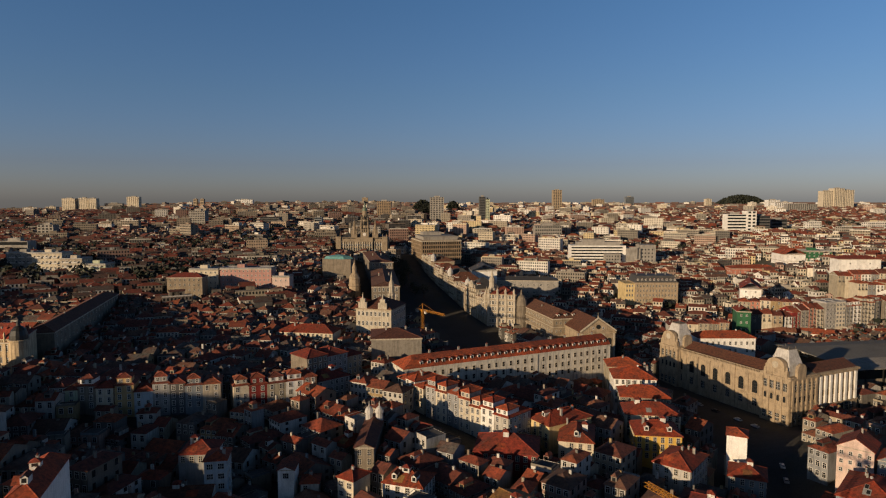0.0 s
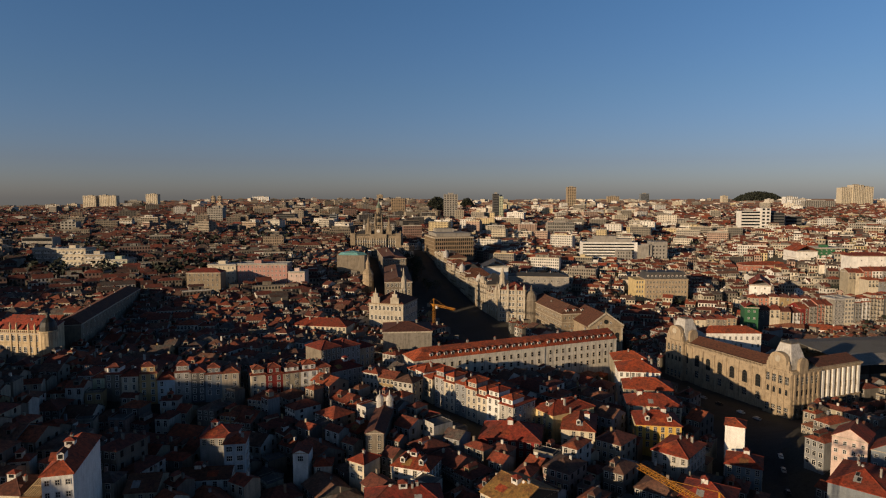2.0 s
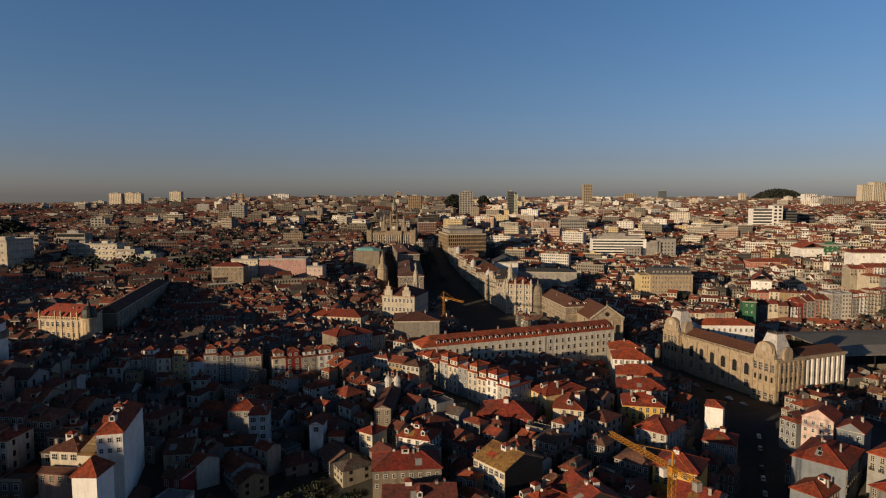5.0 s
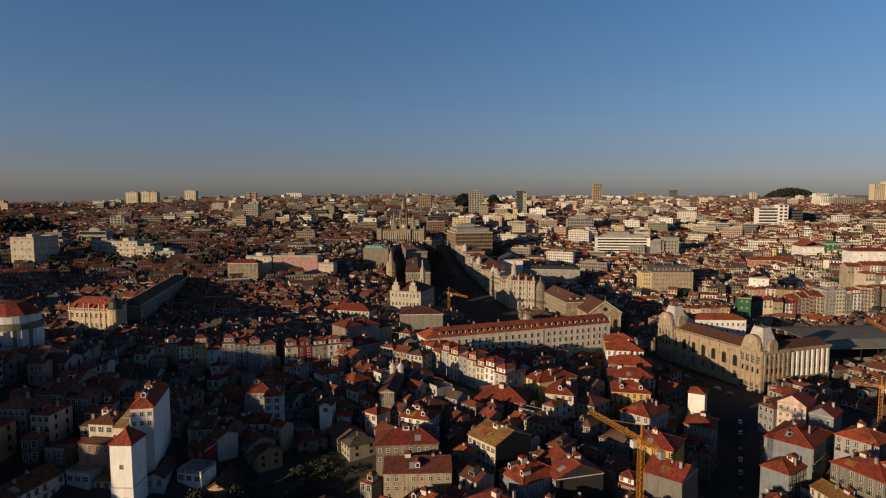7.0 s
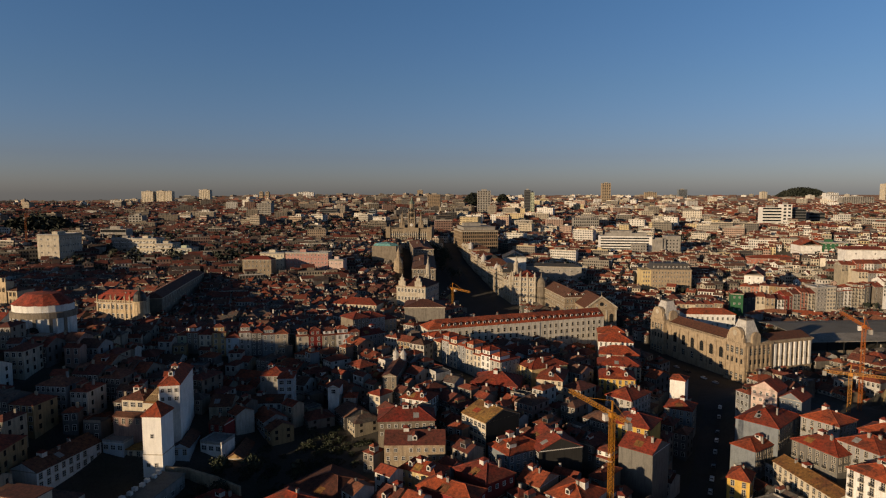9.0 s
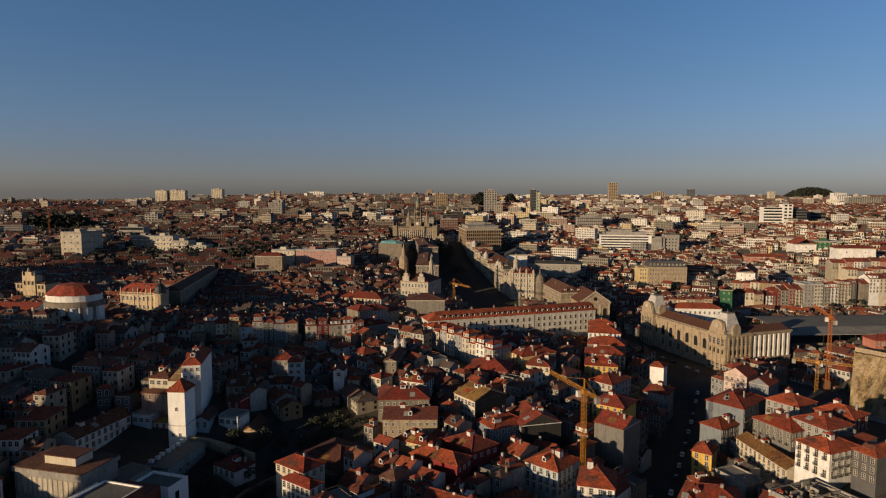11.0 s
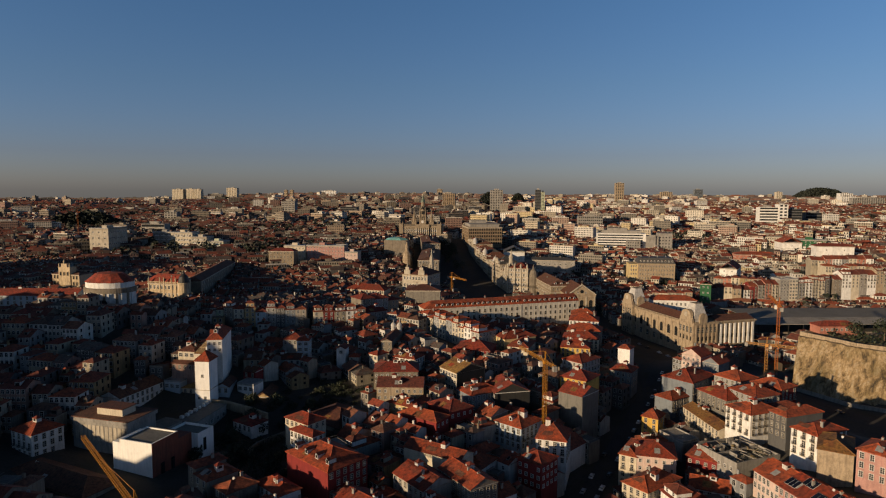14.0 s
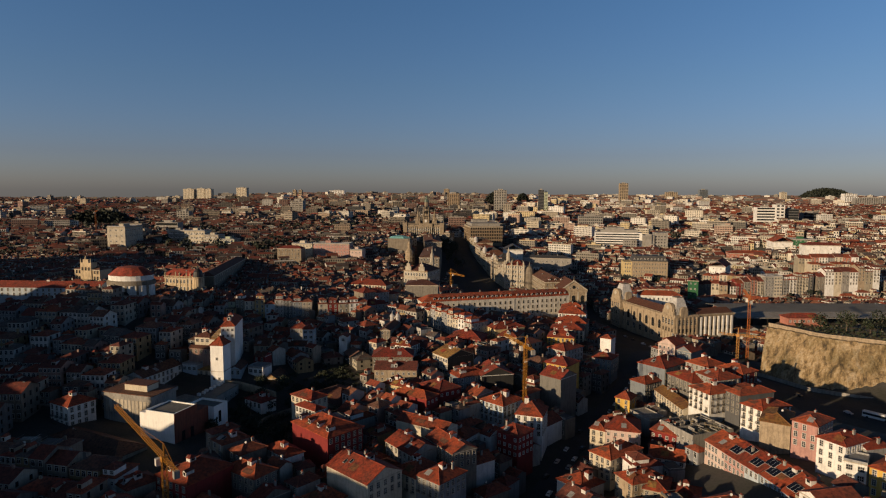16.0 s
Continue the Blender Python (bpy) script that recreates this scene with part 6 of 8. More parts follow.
        if wins:
            G, fh = self.glass, h / floors
            for fl in range(floors):
                za = z0 + fh * (fl + 0.28)
                zb = za + fh * 0.52
                for i in range(bays):
                    u = w * (i + 0.5) / bays
                    hw = min(0.65, w / bays * 0.28)
                    if fine:
                        # a pale surround with two leaves of glass
                        T = self.trim
                        g = len(T.v)
                        T.v += [P(u - hw - 0.16, -0.05, za - 0.12), P(u + hw + 0.16, -0.05, za - 0.12), P(u + hw + 0.16, -0.05, zb + 0.16), P(u - hw - 0.16, -0.05, zb + 0.16)]
                        T.f.append((g, g + 1, g + 2, g + 3))
                        zm = za + (zb - za) * 0.68
                        for a0, a1, c0, c1 in ((u - hw, u - 0.05, za, zm), (u + 0.05, u + hw, za, zm), (u - hw, u + hw, zm + 0.1, zb)):
                            g = len(G.v)
                            G.v += [P(a0, -0.08, c0), P(a1, -0.08, c0), P(a1, -0.08, c1), P(a0, -0.08, c1)]
                            G.f.append((g, g + 1, g + 2, g + 3))
                        continue
                    g = len(G.v)
                    G.v += [P(u - hw, -0.05, za), P(u + hw, -0.05, za), P(u + hw, -0.05, zb), P(u - hw, -0.05, zb)]
                    G.f.append((g, g + 1, g + 2, g + 3))
                if side:
                    xx, sgn = (w + 0.05, 1) if side > 0 else (-0.05, -1)
                    nb = max(1, int(d / 4))
                    for i in range(nb):
                        v = d * (i + 0.5) / nb
                        g = len(G.v)
                        G.v += [P(xx, v - 0.6, za), P(xx, v + 0.6, za), P(xx, v + 0.6, zb), P(xx, v - 0.6, zb)]
                        G.f.append((g, g + 1, g + 2, g + 3) if sgn > 0 else (g + 3, g + 2, g + 1, g))

    def crate(self, sh, P, u, v, a, b, z0, z1):
        k = len(sh.v)
        sh.v += [P(u, v, z0), P(u + a, v, z0), P(u + a, v + b, z0), P(u, v + b, z0), P(u, v, z1), P(u + a, v, z1), P(u + a, v + b, z1), P(u, v + b, z1)]
        sh.f += [(k, k + 1, k + 5, k + 4), (k + 1, k + 2, k + 6, k + 5), (k + 2, k + 3, k + 7, k + 6), (k + 3, k, k + 4, k + 7), (k + 4, k + 5, k + 6, k + 7)]

    def finish(self, where, tile="tile_far", wall="plaster_east"):
        root = thing("distant_houses", 0, 0, 0, 0, "dense " + where + " of plastered houses under red tiled roofs", "houses", "", "stuff")
        for name, sh, mat in (("walls", self.wall, M[wall]), ("roofs", self.roof, M[tile]), ("panes", self.glass, M["glass"]), ("terraces", self.flat, M["terrace_far"]), ("window_frames", self.trim, M["trim"])):
            if not sh.f:
                continue
            sh.k = [0] * len(sh.f)
            tagged(part(name, sh, mat, root), kind="stuff")


def free_far(x, y, r):
    if y < 716 and np.interp(y, [450, 505, 632, 716], [-44, -62, -84, -104]) - r < x < np.interp(y, [452, 497, 545, 598, 650, 716], [80, 58, 38, 22, 12, 4]) + r:
        return False
    return all(abs(x - a) > b + r or abs(y - c) > e + r for a, b, c, e in TAKEN)


def far_town():
    """Rows of houses shoulder to shoulder up the slopes, pale to the east, to the west with shade put into darker walls
    and tiles, with slabs and trees between.
    """
    rr = random.Random(21)
    green = Shape()
    bands = ((455, 1000, 12.6, "middle distance"), (1000, 1900, 17, "far slope"), (1900, 3300, 32, "skyline"), (3300, 4700, 58, "last ridge"))
    for y0, y1, step, where in bands:
        east, west = Town(), Town()
        near = step < 30
        y = y0
        while y < y1:
            x = -0.97 * (y + 170) - 30 + rr.uniform(0, step)
            while x < 0.73 * y + 80:
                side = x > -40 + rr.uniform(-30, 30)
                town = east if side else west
                kind = noise.noise(Vector((x * 0.006, y * 0.006, 6.1)))
                turn = 20 * noise.noise(Vector((x * 0.0035, y * 0.0035, 1.7))) + rr.gauss(0, 3) + ((-22 if side else 20) if noise.noise(Vector((x * 0.005, y * 0.005, 9))) > -0.12 else (8 if side else -28))
                w, d = rr.choice((rr.uniform(0.42, 0.7), rr.uniform(0.6, 1.15))) * step, rr.uniform(0.7, 1.0) * step
                lane = noise.noise(Vector((x * 0.012, y * 0.012, 4.4)))
                q = rr.random()
                slab = near and q < 0.010 + 0.05 * max(0.0, kind) + (0.05 if 820 < y < 1700 and -520 < x < 420 else 0)
                long_one = near and not slab and rr.random() < 0.11
                if slab:
                    w, d = rr.uniform(16, 34), rr.uniform(9, 13)
                elif long_one:
                    w = rr.uniform(14, 27)
                yy = y + rr.uniform(-0.3, 0.3) * step
                if abs(lane) > 0.03 and free_far(x + w / 2, yy + d / 2, max(w * 0.5, step * 0.5)):
                    h = 8.0 + 3.5 * noise.noise(Vector((x * 0.009, y * 0.009, 3.3))) + rr.uniform(-2.2, 3.4)
                    if slab:
                        h = rr.uniform(11, 20) + (rr.uniform(0, 7) if y > 820 else 0)
                    elif not near:
                        h = rr.uniform(4, 10) + (rr.uniform(4, 18) if q > 0.965 else 0)
                    roof = "flat" if (slab or q > (0.87 if near else 0.5)) else ("gable" if q < 0.5 else "hip")
                    fl = max(2, int(h / (3.1 if near else 4.5)))
                    z = ground_z(x, yy)
                    flank = (1 if x < 0 else -1) if y < 1000 else 0
                    town.add(x, yy, w, d, turn, z, h, roof, fl, max(2, int(w / (2.4 if y < 1000 else 4.0))), rr.uniform(18, 30), y < 2600 and not (near and 0.3 < q < 0.36), flank)
                    c, sn = math.cos(radians(turn)), math.sin(radians(turn))
                    if near and rr.random() < 0.4:
                        # a back wing, a stair head or a roof room
                        a, b = rr.uniform(0.3, 0.6) * w, rr.uniform(0.35, 0.6) * d
                        o = rr.uniform(0, w - a)
                        town.add(x + o * c - d * 0.3 * sn, yy + o * sn + d * 0.3 * c, a, b, turn, z + h - 1.5, rr.uniform(3, 5.5), rr.choice(("flat", "hip", "gable")), 1, 2, 24, y < 1300, 0)
                    if y < 1000 and not slab:
                        # party-wall chimney
                        def P(u, v, zz):
                            return (x + u * c - v * sn, yy + u * sn + v * c, zz)
                        town.crate(town.wall, P, rr.uniform(0.0, 0.8) * w, d * 0.45, 0.9, 0.7, z + h - 0.5, z + h + rr.uniform(2.2, 3.8))
                elif abs(lane) > 0.008 and near and rr.random() < 0.55 and free_far(x, yy, 8):
                    clump(green, rr, x, yy, ground_z(x, yy), rr.uniform(3.5, 7), rr.uniform(6, 12), 26)
                if near and kind < (-0.10 if not side else -0.24) and rr.random() < (0.5 if not side else 0.3) and free_far(x, yy, 8):
                    for _ in range(2):
                        px_, py_ = x + rr.uniform(-9, 9), yy + rr.uniform(-9, 9)
                        clump(green, rr, px_, py_, ground_z(px_, py_), rr.uniform(3.5, 6), rr.uniform(9, 16), 26)
                x += w + (0.1 if rr.random() < 0.8 else rr.uniform(1.5, 7))
            y += step * 0.98
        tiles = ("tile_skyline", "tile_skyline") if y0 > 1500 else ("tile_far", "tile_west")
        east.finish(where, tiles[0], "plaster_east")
        west.finish(where, tiles[1], "plaster_west_shaded")
    whole("distant_trees", green, M["leaf_far"], "dark trees scattered between distant houses", "trees", "stuff")


def clump(sh, rr, x, y, z, r, h, n):
    """A loose crown of leafy sheets over a piece of ground."""
    for _ in range(n):
        v = Vector((rr.gauss(0, 1), rr.gauss(0, 1), rr.gauss(0, 1))).normalized()
        p = Vector((x + v.x * r, y + v.y * r, z + h * (0.55 + 0.42 * v.z)))
        u = Vector((rr.gauss(0, 1), rr.gauss(0, 1), rr.gauss(0, 1))).normalized()
        w = u.cross(v).normalized()
        s = r * rr.uniform(0.25, 0.5)
        sh.poly([tuple(p - u * s), tuple(p + w * s * 0.8), tuple(p + u * s), tuple(p - w * s * 0.8)])


def tower_block(x, y, w, d, turn, top, wall, label, bands=0, floors=14, bays=5):
    """A high-rise: a slab with window bands or rows of windows and a plant room on its flat roof."""
    z0 = ground_z(x, y) - 4
    H = top - z0
    root = thing("tower_block", x, y, z0, turn, label, "tower block", "high-rise blocks")
    TAKEN.append((x + w / 2, w / 2, y + d / 2, d / 2))
    s = ringed(w, d, banded(H - 3, [((H - 3) * i / floors - 0.25, 0.5, 0.15) for i in range(1, floors)]))
    part("wall", s, M[wall], root)
    p = Shape()
    p.box(w * 0.3, d * 0.3, H - 3, w * 0.7, d * 0.7, H)
    part("plant_room", p, M["concrete"], root)
    fh = (H - 3) / floors
    for i in range(floors):
        z0_, z1_ = fh * i + fh * 0.32, fh * i + fh * 0.86
        if bands:
            g = relief([0.5, w - 0.5], [z0_, z1_], {(0, 0): (-0.1, 0)}, 0.0)
        else:
            hw, us = (w - 1) / bays * 0.3, even(0.5, w - 0.5, bays)
            xs = [e for u in us for e in (u - hw, u + hw)]
            g = relief(xs, [z0_, z1_], {(q, 0): ((-0.06, 0) if q % 2 == 0 else (-0.12, 1)) for q in range(2 * bays - 1)}, 0.0)
        part("window_band", g, [M["glass"], M[wall]], root)
    return root


def striped_office():
    """The white office building with dark bands, and a plain concrete stair tower."""
    root = thing("office_building", 151, 740, 26, -3, "white office building with long dark window bands", "office building")
    TAKEN.append((200, 52, 752, 16))
    s = Shape()
    s.box(0, 0, 0, 64, 24, 26)
    part("wall", s, M["white"], root)
    for i in range(7):
        g = Shape()
        g.box(0.6, -0.12, 2.2 + i * 3.4, 60, 0.0, 3.9 + i * 3.4)
        part("window_band", g, M["glass"], root)
    a = Shape()
    a.box(8, 3, 26, 58, 20, 30)
    a.box(14, 5, 30, 40, 18, 33)
    part("attic", a, M["concrete"], root)
    t = Shape()
    t.box(38, -9, 0, 56, 0, 17)
    t.box(64, -4, 0, 80, 20, 23)
    t.box(67, -6, 0, 76, -4, 25)
    t.box(80, -2, 0, 98, 20, 27)
    for i in range(5):
        t.box(63.7, -4.2, 4.4 + 4 * i, 80.3, 20.2, 4.7 + 4 * i)
    part("side_block", t, M["concrete"], root)
    q = Shape()
    for i in range(4):
        for u in (40.5, 43.5, 46.5, 50, 53):
            q.box(u - 0.6, -9.06, 2.5 + 3.6 * i, u + 0.6, -9, 4.2 + 3.6 * i)
        for u in (82.5, 86, 90, 94):
            q.box(u - 0.7, -2.06, 8 + 4.2 * i, u + 0.7, -2, 9.8 + 4.2 * i)
    part("window_grid", q, M["glass"], root)


for _x, _y, _w, _d, _t, _wall, _label, _b, _f, _n in (
    (-1450, 2400, 49, 24, 118, "cream", "pale high-rise slab on the skyline", 0, 15, 7),
    (-1392, 2410, 34, 24, 120, "cream", "pale high-rise slab on the skyline", 0, 15, 5),
    (-1349, 2400, 29, 24, 118, "cream", "pale high-rise slab on the skyline", 0, 15, 4),
    (-1304, 2430, 68, 16, 99, "concrete", "long grey slab behind the high-rises", 1, 8, 8),
    (-1203, 2400, 45, 24, 124, "cream", "broad pale high-rise on the skyline", 0, 14, 6),
    (-910, 2300, 13, 13, 115, "granite", "twin granite church tower on the skyline", 0, 4, 2),
    (-885, 2300, 13, 13, 115, "granite", "twin granite church tower on the skyline", 0, 4, 2),
    (-872, 2305, 72, 20, 90, "dark_granite", "long dark church nave on the skyline", 0, 3, 9),
    (-953, 2900, 77, 20, 114, "white", "white slab on the skyline", 0, 8, 9),
    (-444, 1100, 28, 18, 91, "concrete", "grey office tower with a window grid", 0, 9, 9),
    (-320, 1100, 34, 20, 80, "dark_grey", "dark glazed office block", 1, 7, 8),
    (-581, 900, 23, 14, 74, "concrete", "plain grey block among roofs", 0, 6, 4),
    (-460, 645, 33, 14, 67, "concrete", "low grey block on the slope", 1, 4, 8),
    (-818, 1100, 63, 16, 73, "lead", "long grey hall among roofs", 1, 3, 9),
    (-224, 1100, 12, 14, 79, "slate_blue", "narrow blue-grey office block among roofs", 1, 7, 3),
    (-385, 3000, 27, 20, 123, "granite", "tan stone high-rise block on the skyline", 0, 10, 4),
    (-136, 1300, 28, 22, 107, "brown_stone", "brown high-rise behind the city hall", 0, 16, 6),
    (-27, 1300, 29, 20, 115, "concrete", "grey concrete high-rise among lower roofs", 0, 16, 5),
    (75, 1298, 13, 22, 116, "dark_grey", "dark high-rise with window bands", 1, 18, 4),
    (88.3, 1298, 8, 20, 111, "pale_green", "pale stair side of the dark high-rise", 0, 17, 2),
    (348, 1995, 28, 24, 141, "granite", "tan stone high-rise block on the skyline", 0, 15, 4),
    (753, 2600, 34, 24, 123, "slate_blue", "blue-glazed high-rise on the skyline", 1, 14, 4),
    (1001, 2400, 21, 20, 113, "cream", "narrow pale block on the skyline", 0, 12, 3),
    (617, 2600, 48, 20, 112, "granite", "low tan block on the skyline", 0, 9, 6),
    (1134, 2200, 42, 24, 109, "white", "white high-rise block beside the wooded hill", 0, 14, 6),
    (983, 1800, 86, 20, 97, "concrete", "broad grey apartment slab", 0, 11, 14),
    (1325, 2200, 36, 30, 140, "cream", "large pale ribbed high-rise", 0, 22, 6),
    (1361.2, 2196, 36, 34, 149, "cream", "large pale ribbed high-rise", 0, 24, 6),
    (1397.4, 2200, 36, 30, 143, "cream", "large pale ribbed high-rise", 0, 22, 6),
    (452, 1000, 30, 18, 86, "white", "white office slab with window bands", 1, 10, 8),
    (482.2, 998, 15, 18, 91, "white", "white stair end of the office slab", 0, 10, 2),
    (502, 1008, 22, 20, 83, "dark_grey", "dark glazed slab beside the white office", 1, 10, 5),
    (548, 1050, 26, 18, 76, "dark_grey", "low dark glazed block", 1, 6, 5),
    (146, 1000, 43, 20, 68, "concrete", "grey concrete-framed block with rows of deep windows", 0, 6, 12),
    (1000, 1900, 40, 24, 100, "white", "white block among roofs", 0, 10, 6),
    (-1197, 1900, 29, 18, 91, "cream", "pale block on the western slope", 0, 8, 5)):
    tower_block(_x, _y, _w, _d, 0, _t, _wall, _label, _b, _f, _n)
striped_office()
far_town()


def open_roof_house():
    """A cream house whose roof is stripped to its rafters, leaning on the tall house behind it."""
    r = house(-108.4, 141.6, 7.4, 9, -2, 14, "flat", "cream", "ochre_tile", top=29, sides="f", win="wide", label="cream house with its roof stripped to bare rafters", seen=1, chimneys=0)
    e = 29 - r.location.z
    for i in range(8):
        b = Shape()
        u = 0.3 + 0.62 * i
        b.beam((u, 0.2, e + 0.5), (u + 3.6, 8.6, e + 6.6), 0.13)
        part("rafter", b, M["bare_wood"], r, "bare sunlit rafter")
    for v in (0.3, 0.62, 0.95):
        b = Shape()
        b.beam((0.2 + 3.6 * v, 0.2 + 8.4 * v, e + 0.65 + 6.1 * v), (5.0 + 3.6 * v, 0.2 + 8.4 * v, e + 0.65 + 6.1 * v), 0.12)
        part("purlin", b, M["bare_wood"], r)
    c = Shape()
    c.box(5.6, 0.8, e - 0.2, 7.4, 2.6, e + 3.4)
    part("stair_head", c, M["white"], r, "white plastered stair head")


# ---- the houses near by, terrace by terrace ----
A = ("cream", "plaster", "white", "plaster", "granite")
row((-154, 241), (-130, 243), 11, 4, 14, "hip", ("grey", "pale_green", "plaster", "cream"), "tile", top=32.5, sides="fr", win="white", attic=0.55, pitch=28, seen=4)
row((-129, 242), (-91, 252), 11, 6, 13, "hip", ("ochre", "pale_blue", "grey", "dark_grey", "slate_blue", "plaster"), "tile", top=(31.5, 31), win="white", attic=0.55, pitch=28, spread=1.6, seen=4)
row((-86, 253), (-55, 268), 11, 5, 12, "hip", ("cream", "red", "plaster", "white", "plaster"), "tile", top=(29, 29), win="white", attic=0.55, pitch=28, seen=4)
# grey and granite here put the shade of pale fronts into wall colour
house(-54.7, 270, 16.3, 13, 42, 14, "hip", "grey", "red_tile", top=26.2, sides="fr", win="white", label="pale three-storey house with a red hipped roof and white windows")
row((-63, 287), (-40.5, 310), 14, 3, 16, "hip", ("dark_granite", "grey", "granite"), "red_tile", win="white", sides="fr")
house(-105, 391, 37, 16, -10, 10, "hip", "cream", "orange_tile", sides="f", label="long cream house with an orange tiled roof on a terrace")

house(-124.3, 106.3, 27, 11, 81, 14, "gable", "white", "brown_tile", top=17.5, win="tall", label="long white house with tall windows and a dark tiled roof", bay=3.0, seen=2, chimneys=2)
house(-49.4, 126.5, 26, 22, -32, 9, "hip", "dark_granite", "brown_tile", top=6.5, pitch=19, label="low building with a broad dark tiled roof", chimneys=0, sides="")
house(-99.2, 136.6, 7, 25, 16.4, 20, "hip", "white", "orange_tile", top=37.6, pitch=36, sides="f", dormers=1, bay=2.3, win="small", label="tall narrow white house with a blank side wall", seen=2)
house(-117.6, 142.6, 9, 11, -3, 16, "hip", "cream", "brown_tile", top=30, sides="f", win="wide", label="cream house with wide windows and a mossy hipped roof", seen=1)
house(-118.5, 138.2, 14, 4, -3, 10, "gable", "plaster", "brown_tile", top=25, sides="f", label="lower grey house before the cream one", seen=1)
open_roof_house()
house(-93.9, 134.2, 6, 14, 10, 9, "front", "pale_blue", "brown_tile", top=15.3, pitch=30, sides="f", seen=1, chimneys=0, label="pale gabled house against the white tower")
house(-86.5, 141, 9, 8.5, -9, 9, "flat", "white", "lead", top=15, sides="f", win="wide", seen=2, chimneys=0, label="white flat-roofed house with a glazed veranda")
house(-88, 151, 7, 7, -9, 11, "gable", "red", "brown_tile", top=18.5, sides="f", seen=1, label="dark red house behind a white veranda")
house(-77, 141, 6.5, 15, 6, 7, "front", "ochre", "brown_tile", top=9, pitch=34, sides="", seen=1, chimneys=0, label="old shed with a steep dark roof and timber gable")
house(-131, 140, 11, 7, 45, 14, "gable", "ochre", "brown_tile", top=20, pitch=34, sides="f", label="ochre house with a weathered gable and dark tiles", seen=1)
house(-140, 124.5, 9, 7, 48, 10, "gable", "red", "red_tile", top=13.5, pitch=30, sides="l", label="small house with a red roof behind the long white house", seen=1)
house(-119.5, 133, 8.4, 7, -5, 14, "flat", "pale_blue", "lead", top=17.3, sides="f", win="wide", chimneys=0, label="pale blue flat-roofed wing of the long house", seen=2)
house(-110.6, 133.5, 8.5, 8, 3, 9, "hip", "cream", "ochre_tile", top=14.5, pitch=20, sides="f", chimneys=0, label="low cream house against the white tower", seen=1)
house(-161.6, 149.3, 29, 12, 80, 16, "gable", "granite", "brown_tile", top=20, sides="fl", win="tall", label="long grey three-storey house with rows of windows", seen=3, bay=3.2)
# the pale terrace in front of the long building, and its neighbours
row((-7.4, 262), (24.6, 231), 14, 7, 16, "hip", ("grey", "cream", "plaster", "pale_granite", "cream", "white", "plaster"), "orange_tile", top=(26.5, 24.2), win="white", attic=0.85, sides="fr", label="pale row house with granite window frames and orange hipped roof", seen=4)
row((-20.5, 280), (-8.5, 264), 14, 3, 17, "hip", ("cream", "white"), "orange_tile", top=(25.5, 26), seen=3)
house(33.2, 243, 13, 22, -58, 14, "hip", "yellow_cream", "orange_tile", top=20, sides="f", dormers=1, label="cream-yellow plastered house with a hipped orange roof", chimneys=2)
house(42, 223.3, 12.5, 19, -14, 14, "hip", "cream", "orange_tile", top=18, sides="fr", dormers=1, chimneys=2, seen=3)
house(10.7, 213.4, 22, 17, -10, 13, "hip", "red", "red_tile", top=18, label="dark red house with a broad red hipped roof", chimneys=2, seen=2)
OCHRE = house(9.4, 167, 14.5, 17.5, -48, 16, "gable", "cream", "ochre_tile", top=20.2, sides="f", label="cream house with glazed balconies and a mossy ochre roof", win="wide", bay=2.2, pitch=22)
# near-black sheet over the side wall, its shade put into colour
_p = Shape()
_p.box(14.52, 0.2, 0, 14.62, 17.3, 19.9 - OCHRE.location.z)
_p.poly([(14.62, 0.2, 19.9 - OCHRE.location.z), (14.62, 17.3, 19.9 - OCHRE.location.z), (14.62, 8.75, 23.3 - OCHRE.location.z)])
part("slate_cladding", _p, M["black_wall"], OCHRE, "black sheet that paints the side wall's shade")
house(20.1, 149.1, 12.6, 17, -53, 14, "hip", "slate_blue", "orange_tile", top=15, sides="fr", label="slate-blue house with an orange hipped roof", dormers=2, win="white")
row((32.5, 159), (38.5, 142.8), 17, 2, 14, "gable", ("black_wall", "black_wall"), "red_tile", top=15.5, win="wide", seen=3, label="dark grey house with dark red roofs")
house(-18.6, 187, 13, 11, -19, 13, "hip", "white", "orange_tile", top=19, sides="fr", dormers=2, seen=2, label="white-fronted house with orange gables")
house(-33, 190, 6.5, 8, -33, 13, "hip", "cream", "orange_tile", top=19.5, sides="f", win="wide", seen=2, label="cream house with a glazed top floor and hipped roof")
house(-42, 222, 9, 12, -35, 13, "hip", "dark_granite", "orange_tile", top=18, sides="fr", seen=3)
house(-51.6, 190, 5, 8, 2, 12, "front", "white", "orange_tile", top=21.5, sides="f", win="wide", seen=1, chimneys=0, label="small white gabled house with paired windows")
house(-44.6, 190.5, 5.5, 6, 5, 9, "hip", "plaster", "orange_tile", top=17, sides="f", seen=1, label="small plastered house with an orange hipped roof")
# pale blue and grey walls of the next two: shade put into paint
house(-72.5, 185, 6.5, 9, 10, 16, "hip", "pale_blue", "orange_tile", top=26.5, sides="fr", win="wide", seen=4, label="tall pale house with glazed balconies and a small hipped roof")
house(-84.5, 195, 11, 11, 4, 14, "hip", "grey", "red_tile", top=24.5, sides="f", seen=1, label="plastered house with walls greyed for shade and a broad red hipped roof")
house(-84.5, 177.5, 16, 9, 8, 10, "gable", "white", "brown_tile", top=17.5, sides="f", win="white", seen=3, label="long white house with rows of windows")
house(-92.5, 161, 9, 12, 10, 12, "gable", "plaster", "brown_tile", top=21.5, sides="f", seen=2, label="grey plastered house with a dark tiled roof")
